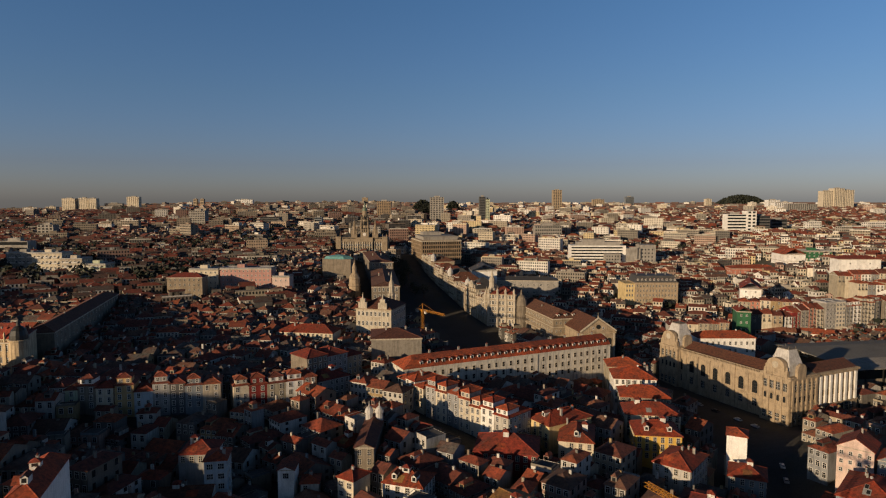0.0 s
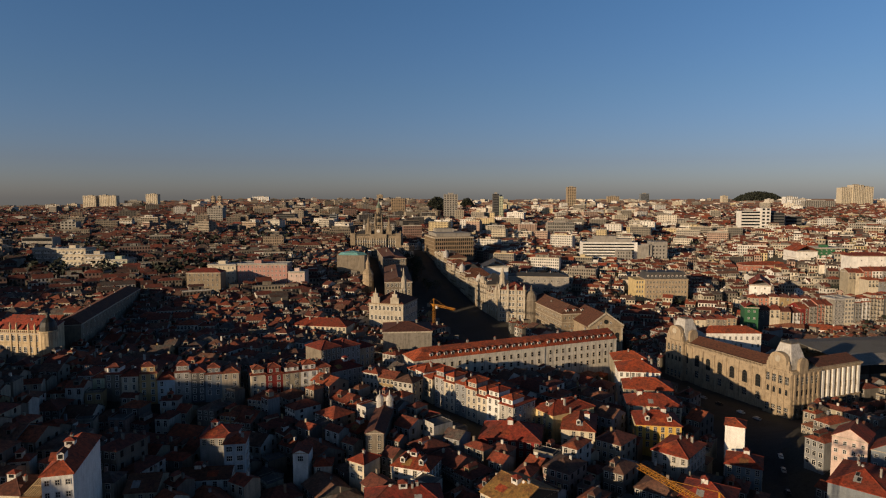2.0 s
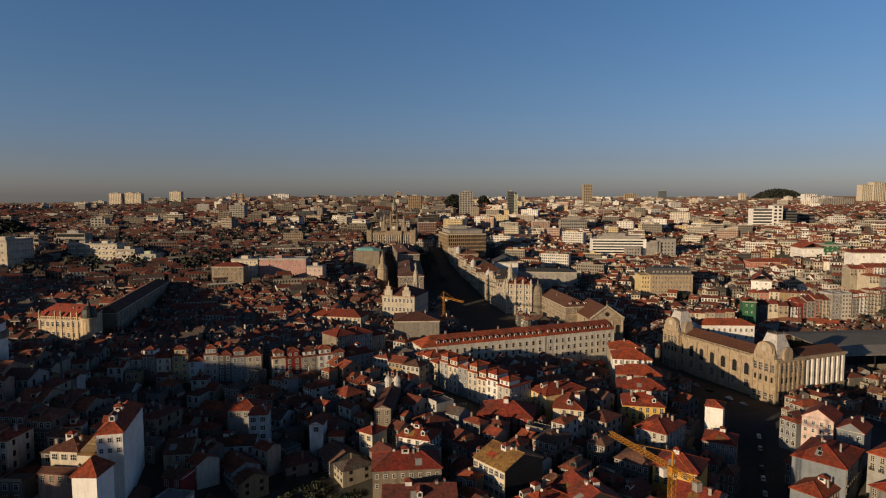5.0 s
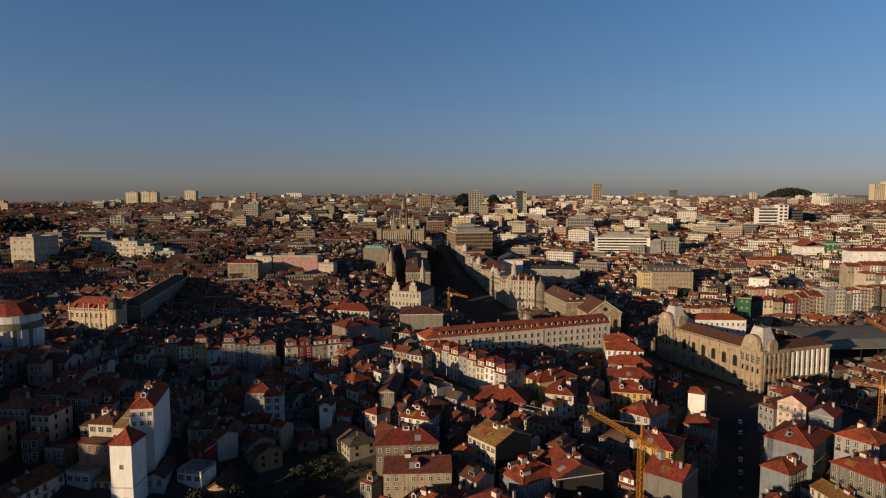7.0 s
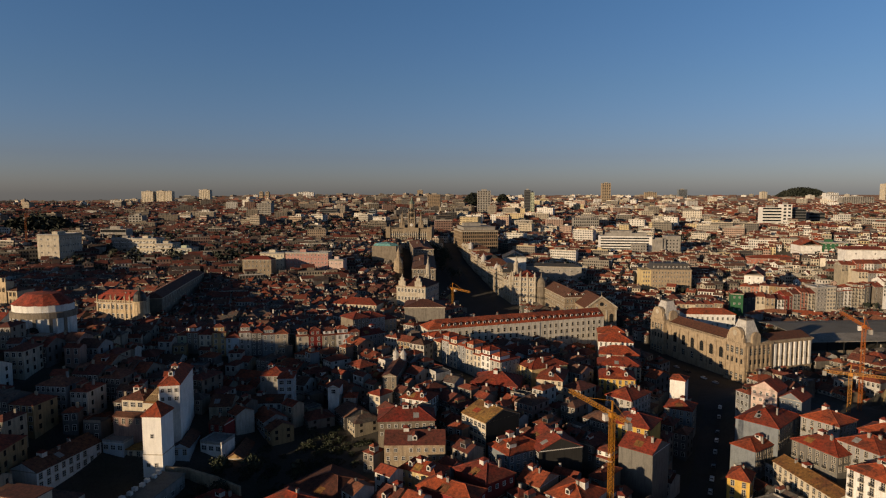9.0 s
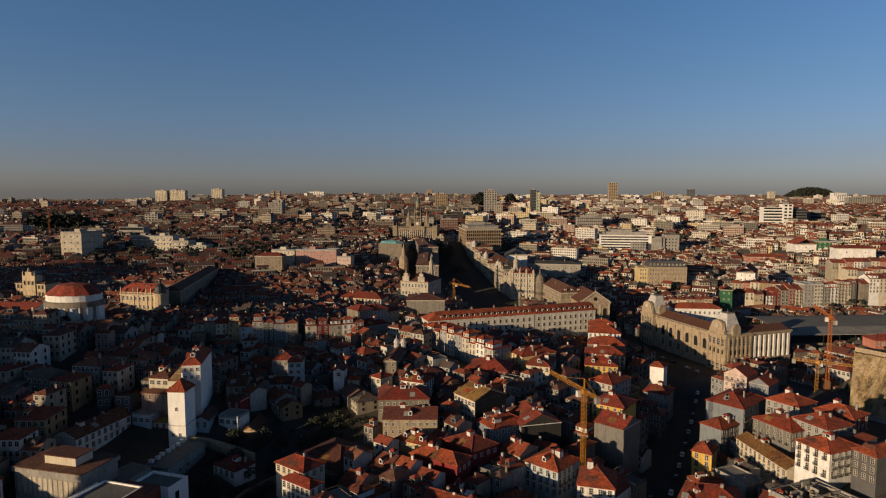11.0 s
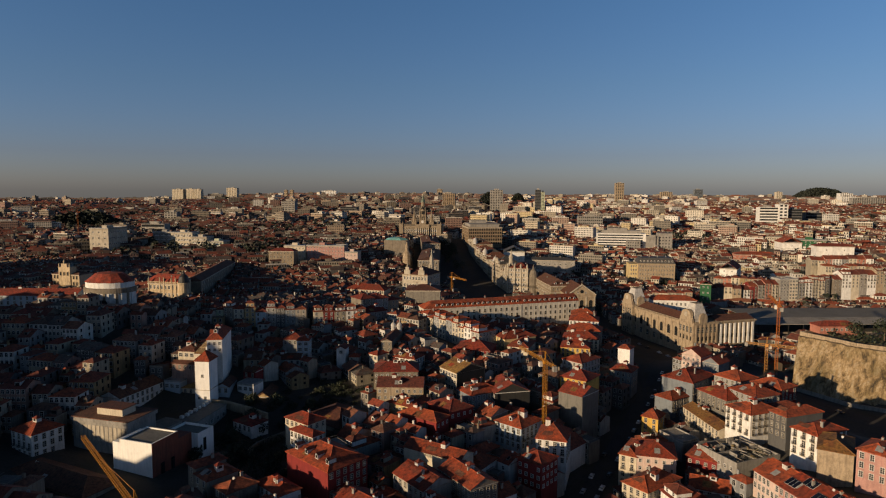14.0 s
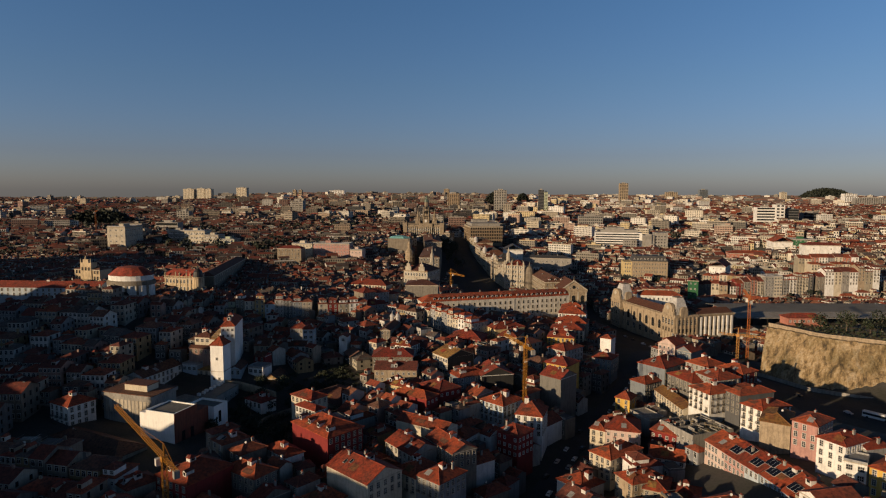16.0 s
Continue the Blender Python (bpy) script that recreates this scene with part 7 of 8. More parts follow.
house(-22.6, 157.5, 22, 13, 9, 13, "hip", "dark_granite", "red_tile", top=19, pitch=28, sides="fr", seen=2, label="old stone house with a patched red roof", chimneys=2, win="small")
house(-17, 140, 22, 12.5, 6, 13, "gable", "granite", "tile", top=17, sides="f", seen=2, label="crumbling stone house with a sagging tiled roof", chimneys=2, win="small", dormers=1)
house(-9.5, 128.6, 14.5, 9, -26, 12, "hip", "yellow_cream", "orange_tile", top=14, sides="f", seen=2, dormers=2, win="small", chimneys=2)
house(-2, 116.6, 20, 9.5, -27, 12, "hip", "red", "orange_tile", top=13.6, sides="r", label="maroon-walled house with orange hipped roof", seen=1, win="small")
house(9, 130, 16, 13, -46, 12, "hip", "red", "red_tile", top=14, sides="r", seen=1, win="small", label="maroon house with stepped red roof")
house(-46, 99.6, 14, 9.5, -30, 13, "hip", "cream", "orange_tile", top=15.6, sides="fr", label="cream house with a hipped orange roof", seen=1)
house(-41.4, 93, 13.4, 5.6, -30, 13, "hip", "white", "orange_tile", top=13.2, sides="fr", label="lower white-fronted wing under its own orange roof", seen=3, chimneys=0, bay=2.2)
house(-32.6, 66.8, 24.4, 17, -36, 14, "hip", "red", "orange_tile", top=15.5, sides="r", dormers=4, win="tall", label="dark red mansion with dormers and an orange hipped roof", chimneys=2, seen=3)
house(-38, 52, 15, 8, -37, 12, "hip", "white", "orange_tile", top=11, sides="f", seen=2)
house(-8.3, 37.5, 22.5, 15.6, -35, 13, "gable", "cream", "orange_tile", top=12, sides="r", label="house with a blank cream wall and orange gables", seen=2, skylights=2, chimneys=2)
row((14, 46), (33, 33), 14, 2, 13, "hip", ("cream", "plaster"), "orange_tile", top=9, sides="fr", seen=2)
house(6.4, 86, 25, 9.5, -25, 12, "gable", "cream", "orange_tile", top=11.6, sides="", label="long house with a blank pale wall and an orange roof", chimneys=2)
house(21.8, 71, 20, 11, -50, 12, "gable", "plaster", "orange_tile", top=11, sides="fr", seen=2, chimneys=2)
house(6, 68, 18, 13, -44, 12, "gable", "plaster", "orange_tile", top=9.5, sides="f", seen=2, chimneys=2)
house(-60.9, 17, 15.8, 19, -22, 13, "hip", "red", "orange_tile", top=14, sides="f", seen=2, dormers=2, label="red house with orange gabled roofs")
house(-44, 30, 16.8, 10, -25, 12, "hip", "plaster", "orange_tile", top=12, sides="fr", seen=2, chimneys=2)
house(-131, 50.8, 43, 14, -19, 8, "hip", "granite", "brown_tile", top=9, sides="", label="large hall under a broad dark tiled roof", chimneys=0, pitch=24)
house(-141, 66, 13, 12, -20, 12, "hip", "white", "orange_tile", top=18.3, sides="fr", seen=3)
house(56.6, 106.5, 12.2, 14, -11, 15, "hip", "white", "orange_tile", top=9.5, sides="fr", label="pale corner house with a pointed orange roof", pitch=36, seen=3)
house(39.4, 122.6, 14, 15, -36, 12, "hip", "pale_blue", "orange_tile", top=10, sides="fr", seen=3, dormers=1)
house(49.4, 90.2, 10.9, 11, -35, 12, "hip", "red", "orange_tile", top=8, sides="fr", seen=3, win="small", label="red plastered house with an orange roof")
house(68, 152, 13, 14, -37, 14, "gable", "plaster", "red_tile", top=15, sides="", label="house with a tall blank pale gable wall", chimneys=2)
house(70, 176, 15, 14, -30, 14, "hip", "yellow", "red_tile", top=15, sides="f", seen=2, label="house under repair with a red roof and yellow screen")
house(73.4, 214, 13, 18, -40, 14, "hip", "plaster", "orange_tile", top=14, sides="fr", seen=3, chimneys=3)
house(73.5, 234, 17, 15, -8, 14, "hip", "yellow", "orange_tile", top=16, sides="fl", seen=3, dormers=2, label="bright yellow house with an orange roof")
house(76, 256, 22, 14, -8, 16, "hip", "cream", "orange_tile", top=16.5, sides="fl", seen=3, win="rail", chimneys=2)
house(80, 278, 22, 15, -11, 16, "hip", "plaster", "orange_tile", top=17, sides="fl", seen=3, chimneys=2)
house(83, 300, 20, 17, -8, 16, "hip", "white", "orange_tile", top=19, sides="fl", seen=4, chimneys=2, win="white")
house(86, 322, 18, 14, -6, 16, "hip", "plaster", "orange_tile", top=19, sides="f", seen=3)
house(106.4, 230, 7, 8, -26, 16, "hip", "white", "orange_tile", top=17.5, sides="", label="small white house with an orange hipped roof", chimneys=0)
house(100, 214, 12, 12, -26, 12, "hip", "slate_blue", "orange_tile", top=9, sides="fr", seen=3)
# east of the street, up to the cliff road
house(139, 216, 11, 12, -42, 12, "front", "pale_pink", "orange_tile", top=19, win="small", seen=3, label="pale pink house with a steep gable", pitch=34)
house(148, 208, 9, 12, -42, 12, "front", "slate_blue", "orange_tile", top=17, win="small", seen=2, label="grey gabled house beside the pink one", pitch=34)
house(123.3, 191, 17, 23, -42.5, 13, "hip", "slate_blue", "orange_tile", top=13, sides="r", skylights=2, dish=True, label="grey-blue house with a broad orange hipped roof", bay=2.4, chimneys=3, seen=3)
house(117.8, 180.3, 10.4, 19, -50, 12, "hip", "slate_blue", "orange_tile", top=6, sides="r", dish=True, label="grey-blue tiled house with an orange roof", seen=3)
house(149, 190, 15, 14, -52, 12, "hip", "grey", "orange_tile", top=15, sides="fr", seen=2, label="grey house with a hipped orange roof")
house(158.6, 166, 15, 12, -52, 9, "hip", "red", "orange_tile", top=19, sides="fr", seen=2, label="red-walled house with an orange tiled roof")
house(134, 164, 18, 14, -62, 12, "hip", "plaster", "orange_tile", top=15, sides="fr", seen=2, chimneys=2)
house(146, 156, 15, 14, -62, 12, "hip", "grey", "orange_tile", top=18.5, sides="fr", seen=2, chimneys=2)
house(137.4, 132.8, 13.2, 15.8, -62, 12, "hip", "white", "orange_tile", top=18, sides="fr", win="rail", label="white house with iron balconies and an orange roof", seen=3, chimneys=2)
house(149.9, 119.3, 8.3, 19, -63, 12, "hip", "dark_grey", "orange_tile", top=21, sides="f", label="dark grey glazed house with an orange hipped roof", seen=3)
house(149.4, 97.2, 10.3, 16, -58, 11, "hip", "white", "orange_tile", top=22.5, sides="fr", win="rail", label="white house with balconies, wide eaves and an orange roof", seen=3)
house(150.1, 77.5, 10.3, 17, -25, 11, "hip", "granite", "ochre_tile", top=22.5, sides="", label="plain stone house with a mossy brown roof", chimneys=0)
house(158.6, 70.1, 8.8, 13, -45, 12, "hip", "pink", "orange_tile", top=26, sides="fr", win="white", label="pink house with white-framed windows and hipped orange roof", seen=3, bay=2.6)
house(161.7, 56.8, 9.8, 13.9, -55, 11, "hip", "white", "orange_tile", top=25, sides="fr", win="white", seen=3, label="white house with wide loggias and an orange roof")
house(172.8, 59.5, 7.5, 9, -67, 10, "front", "grey", "orange_tile", top=23, sides="f", seen=2, label="grey gabled house with an orange roof")
house(165.6, 46, 6.5, 8.6, -30, 10, "flat", "white", "lead", top=21.5, sides="f", win="wide", seen=2, label="white flat-roofed house with a glazed upper floor", chimneys=0)
house(171, 41, 9, 12, -48, 11, "hip", "yellow", "orange_tile", top=22, sides="fr", win="white", seen=3)
house(184, 52, 10, 12, -50, 11, "hip", "white", "orange_tile", top=24, sides="fr", seen=3)
house(106, 150, 7.5, 9, -30, 12, "hip", "yellow", "orange_tile", top=5.5, sides="fr", label="small yellow tower-like house with a red roof", pitch=38, seen=3)
house(127.8, 164.4, 31, 9, -76, 9, "gable", "cream", "ochre_tile", top=6, sides="f", label="long low house under an ochre mossy roof", seen=2)
house(112, 140, 14, 9, -60, 8, "flat", "concrete", "concrete", top=2, sides="", chimneys=0, label="low flat-roofed concrete annex")
house(89.8, 108.8, 7, 18, -25, 14, "hip", "cream", "orange_tile", top=4, sides="f", seen=4, label="narrow cream house with granite windows")
house(96, 106, 15, 16, -8, 14, "hip", "pale_pink", "orange_tile", top=5, sides="fr", label="pink plastered house with a stepped orange roof", win="small", seen=3)
house(116, 110, 12, 11, -32, 10, "hip", "red", "orange_tile", top=4.5, sides="fr", win="small", label="red and yellow house with a low tiled roof", seen=3)
house(87.6, 85.9, 11, 20, -46, 13, "hip", "cream", "orange_tile", top=3, sides="fr", label="cream-fronted house with a broad orange roof", seen=3, chimneys=2)
house(95.2, 64, 10, 15, -60, 12, "hip", "granite", "orange_tile", top=4, sides="fr", seen=3, dormers=1)
house(74, 69.2, 12.6, 12.6, -46, 9, "hip", "white", "orange_tile", top=-2, sides="", label="white house with a blank gable wall and orange roof", skylights=1)
house(111.6, 88, 14, 11, -18, 10, "gable", "white", "orange_tile", top=1.5, sides="f", seen=2)
row((104, 56), (123, 50), 13, 2, 11, "hip", ("plaster", "cream"), "orange_tile", top=1.5, seen=2)
row((116, 40), (131, 34), 13, 2, 11, "hip", ("plaster", "cream"), "orange_tile", top=3, seen=2)
PASTEL = [house(x_, y_, w_, d_, t_, 12, "gable", c_, "orange_tile", top=11.5, sides="f", win="white", dormers=0, label=l_, seen=3, bay=1.9, chimneys=1) for x_, y_, w_, d_, t_, c_, l_ in (
    (132.0, 82.9, 12.1, 15, -70, "pale_pink", "pale pink row house with white windows and orange roof"),
    (136.1, 71.5, 11.1, 16, -70, "pink", "salmon-pink row house with white windows and orange roof"),
    (139.9, 61.1, 7.2, 17, -70, "pale_blue", "pale blue row house with white windows and solar panels"),
    (142.9, 54.0, 10.6, 17, -72, "blue", "blue row house with white windows and solar panels"),
    (145.5, 42.5, 10.2, 17, -72, "blue", "light blue row house with an orange roof"))]
SOLAR = Shape()
SOLAR.box(-2.3, -1.7, 0.05, 2.3, 1.7, 0.15)
for _i in range(3):
    SOLAR.box(-2.25 + 1.52 * _i, -1.65, 0.15, -0.80 + 1.52 * _i, 1.65, 0.17, 1)
SOLAR = SOLAR.mesh("solar_panel", [M["trim"], M["solar"]])
for _h, _n in ((PASTEL[1], 2), (PASTEL[2], 2), (PASTEL[3], 2), (PASTEL[4], 1)):
    _e = 11.5 - _h.location.z
    for _i in range(_n):
        part("solar_panel", SOLAR, None, _h, "dark blue solar panels", pose(2.6 + 4.4 * _i, 3.0 + 2.8 * (_i % 2), _e + (3.0 + 2.8 * (_i % 2)) * math.tan(radians(27)) + 0.08, 27, 0, 0))


def ruin():
    """A roofless concrete shell with bare beams."""
    root = thing("ruined_building", 120.8, 113, -4, -61, "roofless grey concrete ruin with bare beams", "ruin")
    claim(120.8, 113, 20, 22, -61)
    w = Shape()
    for q in ((0, 0, 20, 0.5), (0, 21.5, 20, 22), (0, 0.5, 0.5, 21.5), (19.5, 0.5, 20, 21.5), (9.7, 0.5, 10.2, 21.5)):
        w.box(q[0], q[1], 0, q[2], q[3], 12.0)
    part("wall", w, M["concrete"], root)
    f = Shape()
    f.box(0.5, 0.5, 9.4, 9.7, 21.5, 9.8)
    f.box(10.2, 0.5, 10.2, 19.5, 21.5, 10.6)
    part("floor_slab", f, M["moss"], root, "mossy grey floor slab")
    rr = random.Random(2)
    for i in range(22):
        b = Shape()
        u, v, a = rr.uniform(1, 18), rr.uniform(1, 20), rr.uniform(-0.5, 0.5)
        n = rr.uniform(3, 8)
        b.beam((max(0.4, u - n / 2), v, 10.9 + rr.uniform(0, 1.0)), (min(19.6, u + n / 2), min(21, max(0.6, v + n * a)), 10.9 + rr.uniform(0, 1.2)), rr.uniform(0.10, 0.22))
        part("beam", b, M["concrete" if i % 3 else "dark_granite"], root)
    for i in range(8):
        b = Shape()
        u, v, n, z = rr.uniform(0.6, 15), rr.uniform(1, 20), rr.uniform(2.5, 5), rr.uniform(11.2, 13.0)
        if i % 2:
            b.box(u, v, 9.6, u + n, v + 0.35, z)
        else:
            b.box(u, min(v, 16), 9.6, u + 0.35, min(v, 16) + n, z)
        part("broken_wall", b, M["concrete"], root)
    b = Shape()
    for i in range(150):
        u, v, e = rr.uniform(0.6, 18.5), rr.uniform(0.6, 20.5), rr.uniform(0.3, 1.1)
        z = 9.7 if u < 9.7 else 10.5
        b.box(u, v, z, u + e, v + e * rr.uniform(0.5, 1.2), z + rr.uniform(0.2, 0.8), 0, e * 0.2)
    tagged(part("rubble", b, M["moss"], root), kind="stuff")
    for i in range(9):
        b = Shape()
        u, v = rr.uniform(1, 17), rr.uniform(1, 19)
        b.box(u, v, 10, u + rr.uniform(1, 2.6), v + rr.uniform(1, 2.6), 10.9 + rr.uniform(0.2, 1.4), 0, 0.35)
        part("broken_slab", b, M[("paving", "scrub", "concrete")[i % 3]], root)
    windows_on(root, "f", 20, 22, even(1, 19, 6), (8.2, 4.6), "small")


def cupola_house():
    """A long narrow stone house with two small white cupolas at its far end."""
    r = house(-29.4, 203, 6.4, 30, -1, 16, "front", "dark_granite", "brown_tile", top=23.5, sides="f", label="narrow stone house with two small white cupolas", seen=3, chimneys=0, pitch=24)
    e = 23.5 - r.location.z
    for u in (1.4, 5.2):
        c = Shape()
        c.turned(u, 26, [(1.4, e), (1.4, e + 2.8), (1.7, e + 3.0), (1.5, e + 4.0), (0.95, e + 4.9), (0.3, e + 5.4), (0.08, e + 7.2)], 10)
        part("cupola", c, M["white_sheet"], r, "small pale cupola with a finial")


def terrace_roof():
    """The long flat grey roof below the white tower, its annex and the retaining wall."""
    root = thing("terrace_building", -95.2, 101, 0, -5, "low building with a long flat grey roof and vents", "building")
    claim(-95.2, 101, 10, 24, -5)
    w = Shape()
    w.box(0, 0, 0, 9.5, 23.5, 10.7)
    part("wall", w, M["concrete"], root)
    r = Shape()
    r.box(-0.3, -0.3, 10.7, 9.8, 23.8, 11.0)
    part("roof", r, M["shed_roof"], root)
    for i in range(7):
        v = Shape()
        u, y = 0.4 + 0.5 * (i % 2), 2 + 3.1 * i
        v.box(u, y, 11.2, u + 1.5, y + 1.3, 12.3)
        for a, b in ((0.1, 0.1), (1.2, 0.1), (0.1, 1.0), (1.2, 1.0)):
            v.box(u + a, y + b, 11.0, u + a + 0.2, y + b + 0.2, 11.25)
        part("air_conditioner", v, M["white"], root, "white rooftop cooling unit")
    for i in range(5):
        part("window", WIN["wide"], None, root, m=pose(9.5, 2.6 + 4.6 * i, 6.4, 0, 0, 90))
    a = thing("flat_annex", -101.6, 86.8, 0, -15, "low annex with a flat dark green roof", "building")
    claim(-101.6, 86.8, 9, 12.5, -15)
    w = Shape()
    w.box(0, 0, 0, 9, 12.5, 12.8)
    part("wall", w, M["concrete"], a)
    r = Shape()
    r.box(-0.2, -0.2, 12.8, 9.2, 12.7, 13.1)
    part("roof", r, M["tarp"], a)
    s = Shape()
    for (x0, y0, z0), (x1, y1, z1) in zip([(-92.2, 126.5, 11.4), (-85, 127.8, 10.4), (-73, 124, 9.6)], [(-85, 127.8, 10.4), (-73, 124, 9.6), (-61.5, 117.8, 9.4)]):
        for k in range(8):
            s.beam((x0, y0, z0 - 0.9 * k), (x1, y1, z1 - 0.9 * k), 0.48)
    whole("retaining_wall", s, M["granite"], "granite retaining wall below the white tower", "wall")
    house(-74.5, 111.5, 12, 9, -27, 8, "hip", "white", "red_tile", top=8.3, sides="f", seen=1, chimneys=1, label="low house with a red roof below the retaining wall")
    g = Shape()
    pts = [(-24 + 34 * math.cos(a), 96 + 30 * math.sin(a)) for a in np.linspace(1.6, 3.6, 16)]
    for (x0, y0), (x1, y1) in zip(pts, pts[1:]):
        for k in range(3):
            g.beam((x0, y0, ground_z(x0, y0) + 0.4 + 0.9 * k), (x1, y1, ground_z(x1, y1) + 0.4 + 0.9 * k), 0.46)
    whole("garden_wall", g, M["dark_granite"], "curved stone wall round a dark garden", "wall")


ruin()
cupola_house()
terrace_roof()


def in_yard(x, y):
    """The garden, the courts by the white tower and the yard of the modern hall stay open."""
    return (-62 < x < -24 and 62 < y < 182) or (-34 < x < -18 and 150 < y < 182) or (-84 < x < -60 and 62 < y < 108) or (-124 < x < -64 and 80 < y < 134) or (-84 < x < -60 and 108 < y < 162) or (-104 < x < -60 and 26 < y < 60) or (-150 < x < -92 and 34 < y < 80)


def fill():
    """The rest of the old town, in short terraces back to back with lanes between, wherever the plan is still free."""
    rr = random.Random(5)
    plots = []
    for by in np.arange(-30, 470, 29.0):
        for bx in np.arange(-440, 400, 52.0):
            cx, cy = bx + 26, by + 14
            if cx < -0.97 * (cy + 170) - 20 or cx > 0.72 * cy + 150:
                continue
            side = cx < float(street_x(cy))
            turn = 22 * noise.noise(Vector((bx * 0.011, by * 0.013, 2.2))) + ((-40 + 46 * float(smooth(60, 130, -cx))) if side else -62) + rr.uniform(-6, 6)
            c, sn = math.cos(radians(turn)), math.sin(radians(turn))
            high = rr.uniform(9.0, 11.0)
            for v0, d in ((0, rr.uniform(9.5, 13.5)), (14, rr.uniform(9.5, 13.5))):
                u = -4 + rr.uniform(0, 2)
                while u < 54:
                    w = rr.choice((rr.uniform(5.5, 8.5), rr.uniform(8, 13)))
                    v = v0 + rr.uniform(-0.8, 0.8)
                    ox, oy = u - 26, v - 12
                    x, y = cx + ox * c - oy * sn, cy + ox * sn + oy * c
                    plots.append((x, y, w - 0.05, d, turn, high + rr.uniform(-1.3, 1.3) + (2.2 if rr.random() < 0.1 else 0)))
                    u += w + (0 if rr.random() < 0.85 else rr.uniform(1.5, 4))
    plots.sort(key=lambda q: math.hypot(q[0] - 40, q[1] - 40))
    town, made = Town(), 0
    for x, y, w, d, turn, h in plots:
        mx, my = x + w / 2, y + d / 2
        if y < -30 or (mx > float(cliff_x(my)) - 8 and my < 258) or my > 462:
            continue
        if claim(x, y, w, d, turn, -1.0, test=True) or in_yard(mx, my):
            continue
        gz = ground_z(mx, my)
        if -165 < mx < -18 and 200 < my < 262:
            h = min(h, max(4.6, 16 - gz))
        elif mx < -45 and 285 < my < 470:
            h *= 0.72
        elif -92 < mx < 2 and 118 < my < 236:
            h *= 0.68
        elif 232 < mx < 400 and my > 398:
            h = min(h, 6.0)
        if -78 < mx < -12 and 136 < my < 204:
            h = min(h, 5.0)
        elif -14 < mx < 34 and 168 < my < 240:
            h = min(h, max(4.6, 9.5 - gz))
        elif -28 < mx < 46 and 56 < my < 128:
            h = min(h, max(5.0, 5.5 - gz))
        elif -100 < mx < -60 and 130 < my < 200:
            h = min(h, max(5.0, 12 - gz))
        if 150 < mx < 215 and 200 < my < 335:
            h = min(h, 4.2)
        if h < 4 or (mx > 160 and 30 < my < 205):
            continue
        roof = rr.choice(("gable", "hip", "hip", "hip", "hip", "front"))
        if made < MAX_FILL and my > -5:
            made += 1
            house(x, y, w, d, turn, h, roof, rr.choice(("plaster", "plaster", "plaster", "white", "dark_granite")), chimneys=1 if rr.random() < 0.7 else 0, dormers=1 if rr.random() < 0.2 else 0, dish=rr.random() < 0.15, bay=2.9, seen=2,
                  win=rr.choice(("tall", "tall", "white", "small")), skylights=1 if rr.random() < 0.2 else 0, claimed=False, attic=2 if roof == "hip" and rr.random() < 0.28 else 0)
        else:
            town.add(x, y, w, d, turn, ground_z(mx, my), h, "gable" if roof == "front" else roof, max(2, int(h / 3.1)), max(2, int(w / 2.1)), 25, True, 1 if x < float(street_x(y)) else -1, True)
        claim(x, y, w, d, turn, -0.4)
    # sheds, annexes and back houses in what is left between them
    for y in np.arange(-20, 462, 4.0):
        for x in np.arange(-0.97 * (y + 170) - 20, 0.72 * y + 150, 4.0):
            xs = float(street_x(y))
            if (x > float(cliff_x(y)) - 14 and y < 258) or (x > 158 and 30 < y < 205) or abs(x - xs) < 9 or in_yard(x + 3, y + 3):
                continue
            turn = ((-40 + 46 * float(smooth(60, 130, -x))) if x < xs else -62) + rr.uniform(-12, 12)
            w, d = rr.uniform(4.5, 8.5), rr.uniform(5, 9)
            if claim(x, y, w, d, turn, -0.8, test=True):
                continue
            town.add(x, y, w, d, turn, ground_z(x, y), rr.uniform(5.5, 9.0), rr.choice(("gable", "hip", "gable", "hip", "flat")), 2, 2, 26, True, 0, True)
            claim(x, y, w, d, turn, -0.3)
    town.finish("old quarter", "tile_far", "plaster_old")


MAX_FILL = 70
claim_line([(-13, 256), (19, 225)], 13)  # the street below the white row
claim(122.5, 79.5, 52, 5, -70, 0)  # the lane before the pastel row
fill()


row((250, 455), (282, 461), 14, 5, 27, "gable", ("white", "red", "concrete", "brick", "cream"), "tile", top=(22, 26), win="rail", label="tall narrow tenement with stacked balconies and a tiled roof", spread=2.2, seen=6, sides="fl")
row((283, 460), (300, 464), 14, 2, 27, "flat", ("concrete", "cream"), "lead", top=(28.5, 29.5), win="wide", label="tall grey tenement with stacked loggias", spread=1.0, seen=6)
row((301, 465), (330, 470), 14, 5, 27, "hip", ("plaster", "white", "pale_granite", "cream", "dark_grey"), "tile", top=(25.5, 30), win="rail", label="tall narrow tenement with stacked balconies and a tiled roof", spread=2.4, seen=6, attic=0.5)
row((333, 470), (392, 478), 14, 8, 24, "gable", ("plaster", "white", "cream", "concrete", "white", "granite"), "tile", top=(30, 37), win="tall", label="tall narrow tenement with a tiled roof", spread=2.6, seen=4, attic=0.3)
